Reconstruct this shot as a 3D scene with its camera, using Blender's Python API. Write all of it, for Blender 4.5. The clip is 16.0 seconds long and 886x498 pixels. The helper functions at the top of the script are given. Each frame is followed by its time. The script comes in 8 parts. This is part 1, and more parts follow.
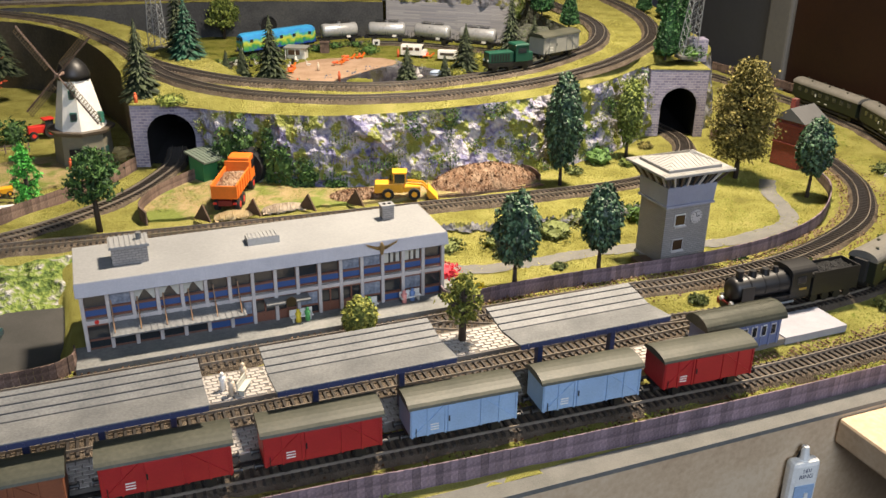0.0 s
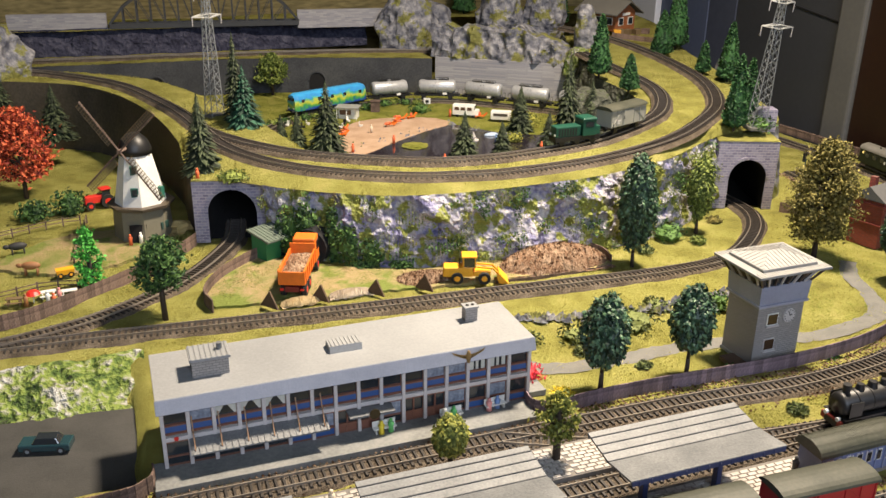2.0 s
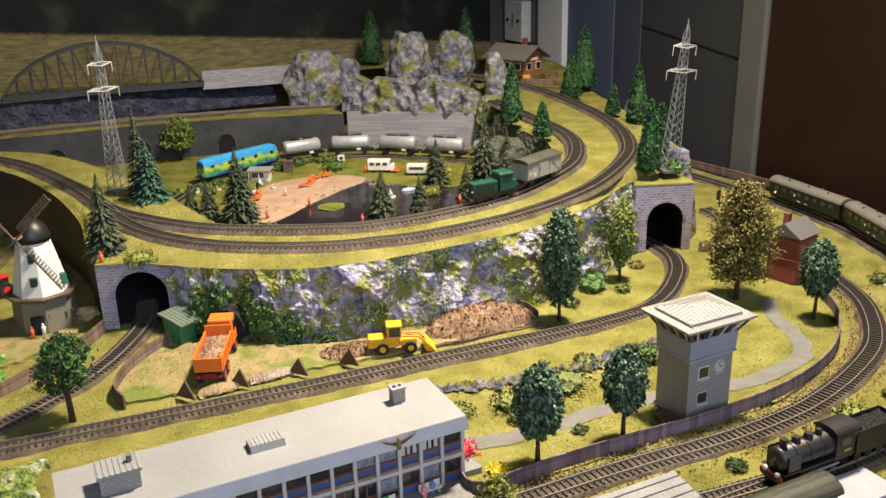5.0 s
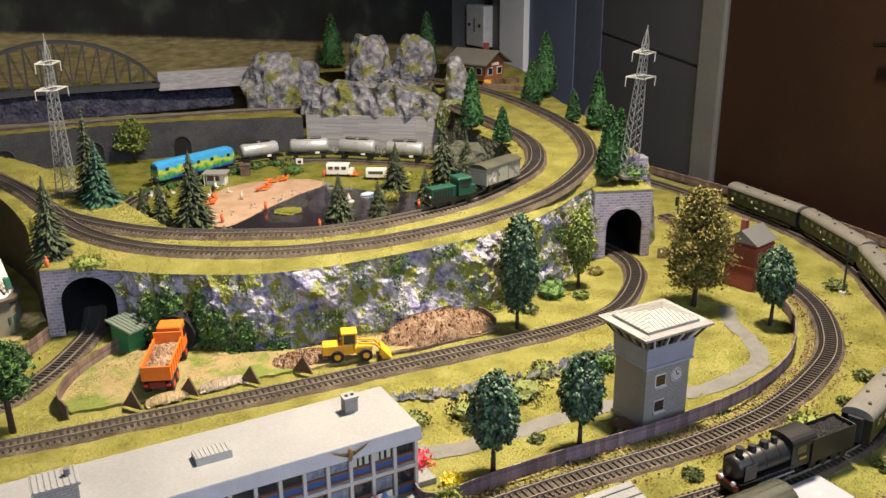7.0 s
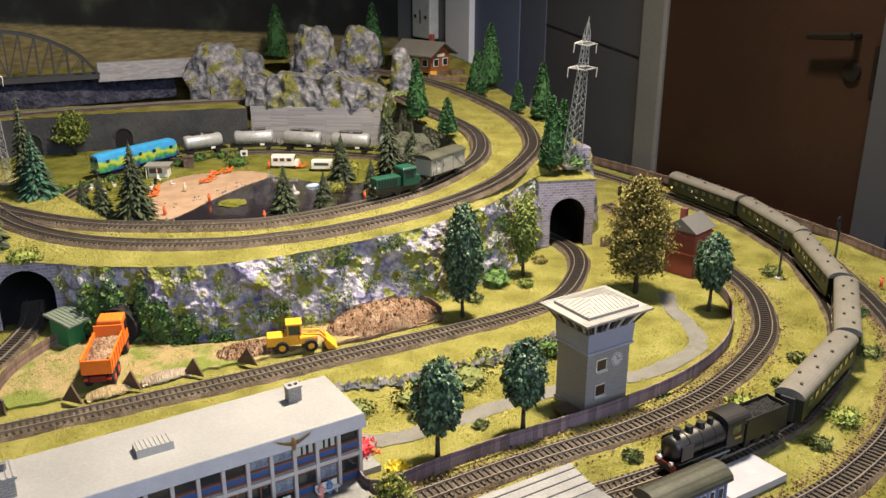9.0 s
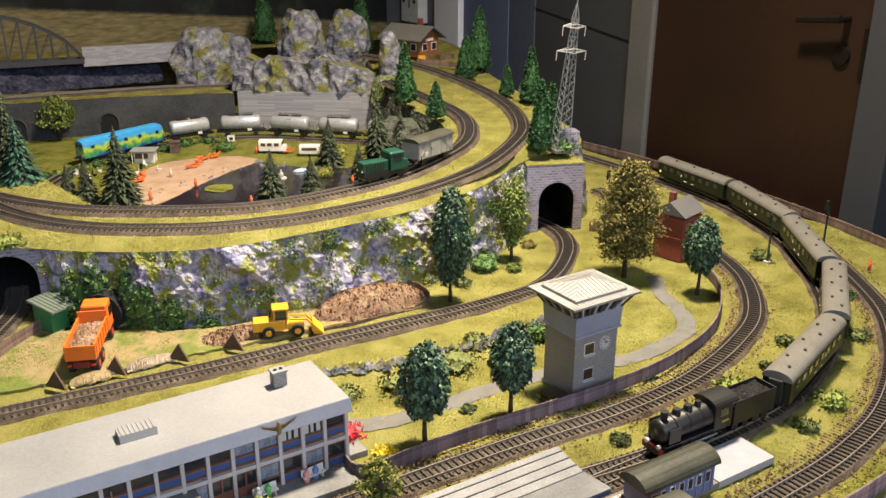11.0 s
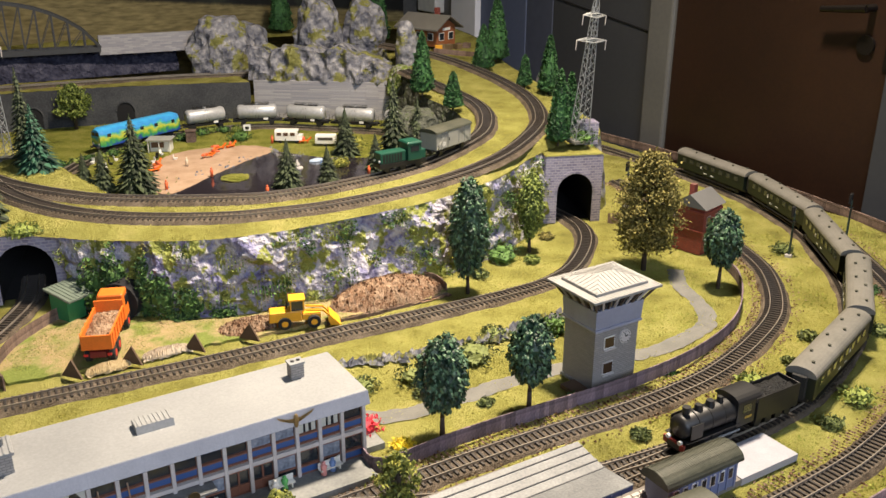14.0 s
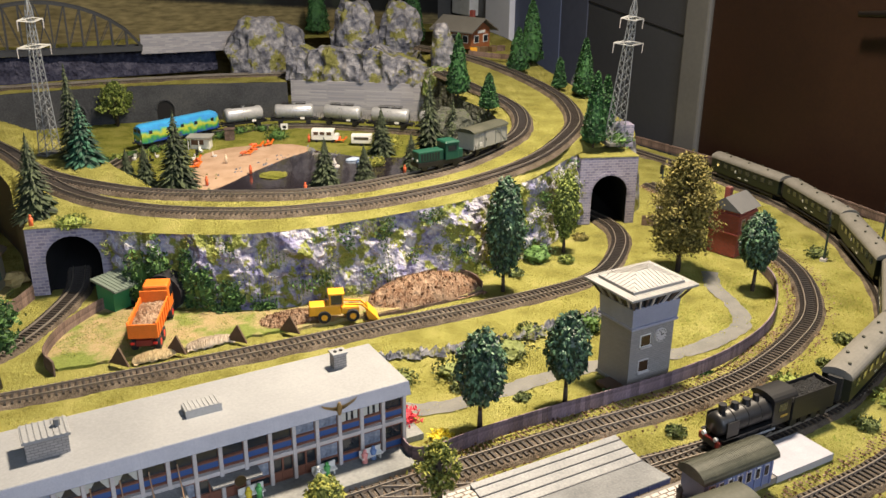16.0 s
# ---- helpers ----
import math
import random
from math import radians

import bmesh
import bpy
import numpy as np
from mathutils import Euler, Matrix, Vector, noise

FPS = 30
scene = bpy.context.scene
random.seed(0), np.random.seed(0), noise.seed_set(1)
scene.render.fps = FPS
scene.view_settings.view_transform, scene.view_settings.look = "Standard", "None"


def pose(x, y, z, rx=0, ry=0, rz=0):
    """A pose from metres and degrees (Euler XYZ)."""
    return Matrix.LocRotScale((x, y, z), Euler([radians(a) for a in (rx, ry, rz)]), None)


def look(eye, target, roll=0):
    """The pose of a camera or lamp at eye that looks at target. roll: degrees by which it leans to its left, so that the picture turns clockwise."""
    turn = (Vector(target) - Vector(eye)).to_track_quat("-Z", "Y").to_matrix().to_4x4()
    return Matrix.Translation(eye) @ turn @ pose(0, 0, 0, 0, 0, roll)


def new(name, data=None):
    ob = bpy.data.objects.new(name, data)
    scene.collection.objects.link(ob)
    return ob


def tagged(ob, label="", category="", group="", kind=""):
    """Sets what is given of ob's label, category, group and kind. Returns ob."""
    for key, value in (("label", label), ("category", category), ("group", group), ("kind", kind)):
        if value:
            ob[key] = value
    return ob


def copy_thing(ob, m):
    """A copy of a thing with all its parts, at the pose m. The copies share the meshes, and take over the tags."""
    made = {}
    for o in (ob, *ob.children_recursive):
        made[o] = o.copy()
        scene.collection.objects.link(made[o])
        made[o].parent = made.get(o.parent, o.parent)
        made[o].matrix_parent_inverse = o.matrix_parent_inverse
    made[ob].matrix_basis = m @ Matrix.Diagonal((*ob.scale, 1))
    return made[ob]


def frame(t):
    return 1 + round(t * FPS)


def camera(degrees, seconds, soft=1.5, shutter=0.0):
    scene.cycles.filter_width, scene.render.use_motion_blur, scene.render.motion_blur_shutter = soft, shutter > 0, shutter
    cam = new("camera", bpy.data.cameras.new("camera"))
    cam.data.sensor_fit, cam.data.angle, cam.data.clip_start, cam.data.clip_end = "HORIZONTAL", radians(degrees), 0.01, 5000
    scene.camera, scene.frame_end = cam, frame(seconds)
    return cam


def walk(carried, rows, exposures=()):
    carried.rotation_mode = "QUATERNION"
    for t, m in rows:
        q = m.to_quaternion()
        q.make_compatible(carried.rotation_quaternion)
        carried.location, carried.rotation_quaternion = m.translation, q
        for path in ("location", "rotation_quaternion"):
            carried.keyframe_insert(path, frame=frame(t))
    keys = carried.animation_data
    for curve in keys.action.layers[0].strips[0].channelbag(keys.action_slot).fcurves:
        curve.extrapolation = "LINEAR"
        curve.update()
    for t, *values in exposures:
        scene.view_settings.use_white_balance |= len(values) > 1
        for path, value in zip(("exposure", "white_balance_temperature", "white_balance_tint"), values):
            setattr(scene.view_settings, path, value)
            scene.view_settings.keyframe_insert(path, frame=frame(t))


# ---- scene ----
cam = camera(53.6, 16.0)
PATH = [
    (0, (0.128, -0.017, 0.44), (0.811, 1.684, -0.36), 0.8),
    (0.5, (0.124, -0.017, 0.449), (0.792, 1.692, -0.347), 0.7),
    (1, (0.119, -0.008, 0.467), (0.761, 1.717, -0.316), 0.8),
    (1.5, (0.105, 0.024, 0.482), (0.737, 1.763, -0.278), 1.0),
    (2, (0.087, 0.071, 0.499), (0.734, 1.811, -0.246), 0.7),
    (2.5, (0.077, 0.122, 0.516), (0.752, 1.853, -0.225), -0.3),
    (3, (0.076, 0.157, 0.524), (0.813, 1.868, -0.205), -1.3),
    (3.2, (0.079, 0.16, 0.526), (0.828, 1.869, -0.193), -1.6),
    (5.5, (0.113, 0.105, 0.525), (0.943, 1.8, -0.138), -1.2),
    (6, (0.108, 0.111, 0.525), (0.953, 1.797, -0.139), -0.9),
    (6.5, (0.113, 0.12, 0.523), (0.973, 1.799, -0.141), -0.6),
    (7, (0.127, 0.123, 0.52), (1.016, 1.789, -0.138), -0.5),
    (7.5, (0.129, 0.123, 0.52), (1.039, 1.779, -0.134), -0.4),
    (8, (0.127, 0.113, 0.52), (1.065, 1.753, -0.137), -0.2),
    (8.5, (0.127, 0.11, 0.518), (1.094, 1.728, -0.149), 0.1),
    (9, (0.131, 0.113, 0.517), (1.115, 1.719, -0.156), 0.1),
    (9.5, (0.139, 0.115, 0.512), (1.136, 1.708, -0.173), 0.2),
    (12, (0.138, 0.116, 0.509), (1.13, 1.702, -0.197), 0.1),
    (12.5, (0.141, 0.119, 0.507), (1.127, 1.707, -0.204), 0.2),
    (13, (0.141, 0.125, 0.508), (1.118, 1.716, -0.208), 0.2),
    (13.5, (0.143, 0.129, 0.506), (1.116, 1.722, -0.213), 0.2),
    (14, (0.139, 0.128, 0.507), (1.105, 1.724, -0.213), 0.2),
    (14.5, (0.135, 0.125, 0.506), (1.09, 1.73, -0.21), 0.3),
    (15, (0.128, 0.123, 0.507), (1.07, 1.736, -0.207), 0.4),
    (15.5, (0.121, 0.117, 0.509), (1.049, 1.74, -0.203), 0.4),
    (16, (0.115, 0.119, 0.505), (1.033, 1.747, -0.207), 0.5),
]
walk(cam, [(t, look(eye, target, roll)) for t, eye, target, roll in PATH])

# ---- light of the room: one warm lamp over the right front corner, dim room around ----
world = bpy.data.worlds.new("room_air")
world.use_nodes = True
world.node_tree.nodes["Background"].inputs[0].default_value = (0.75, 0.8, 1.0, 1)
world.node_tree.nodes["Background"].inputs[1].default_value = 0.012
scene.world = world


def lamp(name, energy, size, eye, target, color, spread=180):
    data = bpy.data.lights.new(name, "AREA")
    data.energy, data.size, data.color, data.spread = energy, size, color, radians(spread)
    ob = new(name, data)
    ob.matrix_world = look(eye, target)
    return ob


lamp("ceiling_lamp", 46.5, 0.16, (1.0, 1.04, 1.58), (0.5, 1.0, 0.0), (1.0, 0.84, 0.65), 125)
lamp("window_light", 43.0, 1.2, (0.2, -1.3, 1.25), (0.5, 1.0, 0.0), (0.72, 0.82, 1.0))
scene.view_settings.exposure = 0.0

K = 0.01          # all lengths below are in centimetres
rnd = random.Random(7)


# ---- materials ----
def mat(name, cols, rough=0.7, metal=0.0, fine=6.0, coarse=0.5, bump=0.3, depth=0.02, island=0.0, coat=0.0, spec=0.5):
    """A surface mottled at two scales between the colours; fine and coarse are features per centimetre."""
    m = bpy.data.materials.new(name)
    m.use_nodes = True
    nt = m.node_tree
    nd, lk = nt.nodes, nt.links
    b = nd["Principled BSDF"]
    b.inputs["Roughness"].default_value, b.inputs["Metallic"].default_value = rough, metal
    b.inputs["Coat Weight"].default_value = coat
    b.inputs["Specular IOR Level"].default_value = spec
    tc = nd.new("ShaderNodeTexCoord")
    n1, n2 = nd.new("ShaderNodeTexNoise"), nd.new("ShaderNodeTexNoise")
    n1.inputs["Scale"].default_value, n2.inputs["Scale"].default_value = fine * 100, coarse * 100
    n1.inputs["Detail"].default_value, n2.inputs["Detail"].default_value = 3, 4
    lk.new(tc.outputs["Object"], n1.inputs["Vector"])
    lk.new(tc.outputs["Object"], n2.inputs["Vector"])
    mix = nd.new("ShaderNodeMath")
    mix.operation = "MULTIPLY_ADD"
    mix.inputs[1].default_value = 0.45
    lk.new(n1.outputs["Fac"], mix.inputs[0])
    half = nd.new("ShaderNodeMath")
    half.operation = "MULTIPLY"
    half.inputs[1].default_value = 0.55
    lk.new(n2.outputs["Fac"], half.inputs[0])
    lk.new(half.outputs[0], mix.inputs[2])
    last = mix.outputs[0]
    if island:
        geo = nd.new("ShaderNodeNewGeometry")
        add = nd.new("ShaderNodeMath")
        add.operation = "MULTIPLY_ADD"
        add.inputs[1].default_value = island
        lk.new(geo.outputs["Random Per Island"], add.inputs[0])
        sub = nd.new("ShaderNodeMath")
        sub.operation = "SUBTRACT"
        sub.inputs[1].default_value = island / 2
        lk.new(last, sub.inputs[0])
        lk.new(sub.outputs[0], add.inputs[2])
        last = add.outputs[0]
    ramp = nd.new("ShaderNodeValToRGB")
    lk.new(last, ramp.inputs[0])
    e = ramp.color_ramp.elements
    lo, hi = 0.34, 0.66
    e[0].position, e[0].color = lo, (*cols[0], 1)
    e[1].position, e[1].color = hi, (*cols[-1], 1)
    for i, c in enumerate(cols[1:-1]):
        k = e.new(lo + (hi - lo) * (i + 1) / (len(cols) - 1))
        k.color = (*c, 1)
    lk.new(ramp.outputs[0], b.inputs["Base Color"])
    if bump:
        bp = nd.new("ShaderNodeBump")
        bp.inputs["Strength"].default_value, bp.inputs["Distance"].default_value = bump, depth * K * 5
        lk.new(n1.outputs["Fac"], bp.inputs["Height"])
        lk.new(bp.outputs[0], b.inputs["Normal"])
    return m


def plain(name, c, rough=0.5, metal=0.0, spread=0.12, **kw):
    """A painted or moulded surface: one colour with slight mottling."""
    return mat(name, [tuple(v * (1 - spread) for v in c), tuple(min(1, v * (1 + spread)) for v in c)], rough, metal, bump=kw.pop("bump", 0.08), **kw)


def bricks(name, c1, c2, mortar, w, h, gap=0.06, rough=0.8, axis="XZ", bump=0.5):
    """Printed or embossed masonry, stones w by h centimetres, on walls facing y (XZ) or x (YZ)."""
    m = plain(name, c1, rough)
    nt = m.node_tree
    nd, lk = nt.nodes, nt.links
    b = nd["Principled BSDF"]
    tc = nd.new("ShaderNodeTexCoord")
    sep, com = nd.new("ShaderNodeSeparateXYZ"), nd.new("ShaderNodeCombineXYZ")
    lk.new(tc.outputs["Object"], sep.inputs[0])
    if axis == "XZ":
        add = nd.new("ShaderNodeMath")
        add.operation = "ADD"
        lk.new(sep.outputs["X"], add.inputs[0])
        lk.new(sep.outputs["Y"], add.inputs[1])
        lk.new(add.outputs[0], com.inputs[0])
        lk.new(sep.outputs["Z"], com.inputs[1])
    else:
        lk.new(sep.outputs["X"], com.inputs[0])
        lk.new(sep.outputs["Y"], com.inputs[1])
    br = nd.new("ShaderNodeTexBrick")
    br.inputs["Color1"].default_value, br.inputs["Color2"].default_value = (*c1, 1), (*c2, 1)
    br.inputs["Mortar"].default_value = (*mortar, 1)
    br.inputs["Scale"].default_value = 1.0
    br.inputs["Brick Width"].default_value, br.inputs["Row Height"].default_value = w * K, h * K
    br.inputs["Mortar Size"].default_value, br.inputs["Mortar Smooth"].default_value = gap * K, 0.2
    lk.new(com.outputs[0], br.inputs["Vector"])
    old = b.inputs["Base Color"].links[0].from_socket
    mx = nd.new("ShaderNodeMix")
    mx.data_type, mx.blend_type = "RGBA", "MULTIPLY"
    mx.inputs[0].default_value = 0.35
    lk.new(br.outputs["Color"], mx.inputs[6])
    lk.new(old, mx.inputs[7])
    lk.new(br.outputs["Color"], b.inputs["Base Color"])
    bp = nd.new("ShaderNodeBump")
    bp.inputs["Strength"].default_value, bp.inputs["Distance"].default_value, bp.invert = bump, 0.05 * K, True
    lk.new(br.outputs["Fac"], bp.inputs["Height"])
    lk.new(bp.outputs[0], b.inputs["Normal"])
    return m


def mossy(m, scale, lo, hi, dark, light):
    """Lets moss grow over a rock in soft patches, scale features per centimetre."""
    nd, lk = m.node_tree.nodes, m.node_tree.links
    b = nd["Principled BSDF"]
    rock_colour = b.inputs["Base Color"].links[0].from_socket
    tc, n1, n2 = nd.new("ShaderNodeTexCoord"), nd.new("ShaderNodeTexNoise"), nd.new("ShaderNodeTexNoise")
    n1.inputs["Scale"].default_value, n1.inputs["Detail"].default_value, n1.inputs["Roughness"].default_value = scale * 100, 6, 0.62
    n2.inputs["Scale"].default_value, n2.inputs["Detail"].default_value = 420, 4
    lk.new(tc.outputs["Object"], n1.inputs["Vector"])
    lk.new(tc.outputs["Object"], n2.inputs["Vector"])
    mask, tint, mx = nd.new("ShaderNodeMapRange"), nd.new("ShaderNodeMix"), nd.new("ShaderNodeMix")
    mask.inputs["From Min"].default_value, mask.inputs["From Max"].default_value = lo, hi
    tint.data_type = mx.data_type = "RGBA"
    tint.inputs[6].default_value, tint.inputs[7].default_value = (*dark, 1), (*light, 1)
    lk.new(n1.outputs["Fac"], mask.inputs["Value"])
    lk.new(n2.outputs["Fac"], tint.inputs[0])
    lk.new(mask.outputs[0], mx.inputs[0])
    lk.new(rock_colour, mx.inputs[6])
    lk.new(tint.outputs[2], mx.inputs[7])
    lk.new(mx.outputs[2], b.inputs["Base Color"])


GRASS = mat("yellow_grass_fibre", [(0.20, 0.19, 0.055), (0.33, 0.315, 0.08), (0.44, 0.42, 0.12), (0.53, 0.48, 0.17)], 0.95, fine=16, coarse=0.2, bump=0.9, depth=0.12, spec=0.1)
GRASS2 = mat("fresh_grass_fibre", [(0.12, 0.14, 0.03), (0.26, 0.28, 0.05), (0.36, 0.36, 0.08), (0.42, 0.38, 0.11)], 0.95, fine=14, coarse=0.25, bump=0.9, depth=0.12, spec=0.1)
TUFT = mat("grass_tufts", [(0.24, 0.23, 0.05), (0.39, 0.37, 0.08), (0.55, 0.5, 0.15)], 0.95, fine=4, coarse=0.2, bump=0, island=0.4, spec=0.1)
DIRT = mat("sandy_earth", [(0.13, 0.19, 0.04), (0.25, 0.26, 0.08), (0.44, 0.31, 0.18), (0.5, 0.36, 0.23), (0.34, 0.22, 0.12)], 0.95, fine=9, coarse=0.13, bump=0.8, depth=0.08, spec=0.1)
GRAVEL = mat("brown_gravel", [(0.07, 0.035, 0.018), (0.2, 0.115, 0.07), (0.35, 0.25, 0.17)], 0.95, fine=5, coarse=0.8, bump=0.6, depth=0.1, island=0.6, spec=0.1)
BALLAST = mat("brown_grey_ballast", [(0.07, 0.056, 0.042), (0.155, 0.125, 0.096), (0.25, 0.205, 0.16)], 0.95, fine=12, coarse=0.4, bump=0.9, depth=0.08, spec=0.1)
SLEEPER = plain("brown_plastic_sleeper", (0.03, 0.024, 0.02), 0.6, spread=0.4)
RAIL = mat("nickel_rail", [(0.28, 0.24, 0.2), (0.44, 0.39, 0.33)], 0.28, 0.55, fine=3, coarse=0.3, bump=0.05)
ROCK = mat("painted_plaster_rock", [(0.1, 0.095, 0.21), (0.2, 0.195, 0.33), (0.33, 0.32, 0.41), (0.45, 0.435, 0.46), (0.56, 0.54, 0.53)], 0.75, fine=1.3, coarse=0.5, bump=0.7, depth=0.25, spec=0.25)
ROCKGREY = mat("grey_plaster_rock", [(0.05, 0.053, 0.08), (0.13, 0.135, 0.165), (0.24, 0.24, 0.265), (0.4, 0.39, 0.4)], 0.6, fine=0.8, coarse=0.5, bump=0.6, depth=0.25, spec=0.4)
mossy(DIRT, 0.13, 0.47, 0.58, (0.09, 0.13, 0.03), (0.3, 0.34, 0.09))
mossy(ROCK, 0.4, 0.5, 0.55, (0.05, 0.07, 0.015), (0.36, 0.38, 0.09))
mossy(ROCKGREY, 0.22, 0.53, 0.58, (0.05, 0.06, 0.015), (0.32, 0.31, 0.09))
ROCKDARK = mat("dark_plaster_rock", [(0.012, 0.012, 0.03), (0.035, 0.037, 0.07), (0.09, 0.09, 0.13)], 0.8, fine=1.2, coarse=0.35, bump=0.9, depth=0.25)
ROCKMOSS = mat("mossy_plaster_rock", [(0.02, 0.03, 0.01), (0.07, 0.12, 0.02), (0.2, 0.26, 0.05), (0.3, 0.3, 0.26), (0.55, 0.55, 0.55)], 0.85, fine=1.3, coarse=0.35, bump=0.9, depth=0.3)
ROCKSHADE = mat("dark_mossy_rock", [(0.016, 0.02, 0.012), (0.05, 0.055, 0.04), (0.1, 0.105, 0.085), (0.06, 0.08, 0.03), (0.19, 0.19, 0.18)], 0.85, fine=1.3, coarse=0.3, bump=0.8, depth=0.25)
FASCIA = mat("brown_painted_board", [(0.035, 0.03, 0.022), (0.06, 0.05, 0.036), (0.09, 0.075, 0.055)], 0.7, fine=2, coarse=0.1, bump=0.3)
DARKWALL = mat("charcoal_arcade_wall", [(0.022, 0.024, 0.03), (0.045, 0.048, 0.055), (0.075, 0.078, 0.08)], 0.8, fine=3, coarse=0.15, bump=0.4)
# Near-black that paints the dark of tunnels and openings; also a joint line.
BLACK = plain("black_shade_and_joint", (0.006, 0.006, 0.008), 0.9)
STONE = bricks("grey_ashlar_stone", (0.19, 0.172, 0.26), (0.33, 0.305, 0.41), (0.4, 0.38, 0.44), 0.95, 0.46, 0.06)
STONEW = bricks("pale_layered_stone", (0.27, 0.27, 0.31), (0.42, 0.41, 0.43), (0.33, 0.325, 0.35), 1.7, 0.4, 0.05)
PLANK = mat("violet_grey_plank", [(0.12, 0.088, 0.105), (0.22, 0.16, 0.185), (0.34, 0.25, 0.27)], 0.8, fine=5, coarse=1.0, bump=0.4, island=0.4)
BROWNPLANK = mat("brown_weathered_plank", [(0.07, 0.045, 0.035), (0.15, 0.1, 0.08), (0.25, 0.18, 0.15)], 0.85, fine=5, coarse=1.0, bump=0.4)
LEAFDARK = mat("blue_green_leaves", [(0.010, 0.03, 0.016), (0.028, 0.07, 0.036), (0.085, 0.165, 0.085)], 0.5, fine=1, coarse=0.3, bump=0, island=0.6)
LEAFMID = mat("olive_green_leaves", [(0.05, 0.075, 0.012), (0.13, 0.18, 0.03), (0.24, 0.29, 0.06)], 0.7, fine=1, coarse=0.3, bump=0, island=0.6)
LEAFOLIVE = mat("dull_olive_leaves", [(0.035, 0.05, 0.012), (0.08, 0.105, 0.025), (0.15, 0.18, 0.05)], 0.75, fine=1, coarse=0.3, bump=0, island=0.6)
LEAFTAN = mat("tan_green_leaves", [(0.085, 0.075, 0.015), (0.17, 0.148, 0.035), (0.27, 0.225, 0.062)], 0.75, fine=1, coarse=0.3, bump=0, island=0.5)
LEAFBRIGHT = mat("bright_green_leaves", [(0.03, 0.2, 0.02), (0.08, 0.42, 0.05), (0.16, 0.6, 0.1)], 0.6, fine=1, coarse=0.3, bump=0, island=0.6)
LEAFRED = mat("orange_red_leaves", [(0.2, 0.02, 0.01), (0.45, 0.06, 0.02), (0.65, 0.14, 0.05)], 0.7, fine=1, coarse=0.3, bump=0, island=0.6)
LEAFBUSH = mat("dark_green_bush", [(0.012, 0.04, 0.01), (0.04, 0.10, 0.02), (0.09, 0.18, 0.04)], 0.75, fine=1, coarse=0.3, bump=0, island=0.7)
LEAFYEL = mat("yellow_green_leaves", [(0.08, 0.10, 0.015), (0.18, 0.195, 0.03), (0.3, 0.295, 0.05)], 0.75, fine=1, coarse=0.3, bump=0, island=0.6)
NEEDLE = mat("dark_fir_needles", [(0.010, 0.018, 0.007), (0.026, 0.04, 0.016), (0.06, 0.08, 0.035)], 0.75, fine=1, coarse=0.3, bump=0, island=0.7)
NEEDLEB = mat("green_fir_needles", [(0.009, 0.034, 0.011), (0.022, 0.085, 0.022), (0.05, 0.15, 0.04)], 0.7, fine=1, coarse=0.3, bump=0, island=0.6)
NEEDLET = mat("bluish_fir_needles", [(0.008, 0.03, 0.018), (0.015, 0.065, 0.038), (0.035, 0.12, 0.07)], 0.7, fine=1, coarse=0.3, bump=0, island=0.7)
BARK = plain("brown_bark", (0.05, 0.035, 0.025), 0.85, spread=0.4, bump=0.4)
STATROOF = mat("pale_grey_roof_sheet", [(0.21, 0.215, 0.22), (0.245, 0.25, 0.255), (0.28, 0.285, 0.29)], 0.55, fine=4, coarse=0.12, bump=0.1)
STATWALL = plain("light_grey_frame_plastic", (0.5, 0.47, 0.46), 0.55)
BLUEGREY = plain("blue_grey_fascia_plastic", (0.22, 0.24, 0.30), 0.5)
CANOPY = mat("slate_grey_canopy", [(0.1, 0.105, 0.11), (0.155, 0.16, 0.163), (0.22, 0.225, 0.225)], 0.5, fine=5, coarse=0.25, bump=0.25)
NAVY = plain("navy_steel_plastic", (0.03, 0.04, 0.10), 0.45)
WINBROWN = plain("brown_window_frame", (0.2, 0.085, 0.055), 0.5)
WINBLUE = plain("blue_parapet_panel", (0.035, 0.09, 0.26), 0.4)
GLASSD = plain("dark_window_glazing", (0.02, 0.025, 0.03), 0.08, coat=0.5)
CURTAIN = plain("pale_curtain", (0.5, 0.5, 0.44), 0.8)
PAVE = mat("grey_paved_platform", [(0.13, 0.135, 0.135), (0.18, 0.185, 0.18), (0.23, 0.23, 0.22)], 0.8, fine=3, coarse=0.3, bump=0.2)
COBBLE = mat("white_cobbles", [(0.3, 0.275, 0.25), (0.42, 0.39, 0.36), (0.5, 0.47, 0.44)], 0.85, fine=6, coarse=0.6, bump=0.3)
GROUT = plain("grey_grout", (0.17, 0.155, 0.14), 0.95)
TOWERBRICK = bricks("grey_tile_brick", (0.26, 0.245, 0.235), (0.32, 0.3, 0.285), (0.18, 0.17, 0.165), 0.62, 0.26, 0.035)
WHITE = plain("white_plastic", (0.75, 0.74, 0.7), 0.5)
CREAM = plain("cream_roof_plastic", (0.27, 0.267, 0.258), 0.55)
SILVER = mat("silver_grey_tank", [(0.36, 0.37, 0.39), (0.46, 0.47, 0.49), (0.53, 0.54, 0.55)], 0.38, 0.3, fine=2, coarse=0.2, bump=0.03)
COALBLACK = plain("black_metal_chassis", (0.012, 0.012, 0.013), 0.45)
COAL = mat("black_coal", [(0.008, 0.008, 0.008), (0.03, 0.03, 0.03)], 0.6, fine=5, coarse=1, bump=1.0, depth=0.2)
REDWAGON = plain("dark_red_wagon", (0.36, 0.02, 0.022), 0.5)
BLUEWAGON = plain("light_blue_wagon", (0.28, 0.42, 0.62), 0.5)
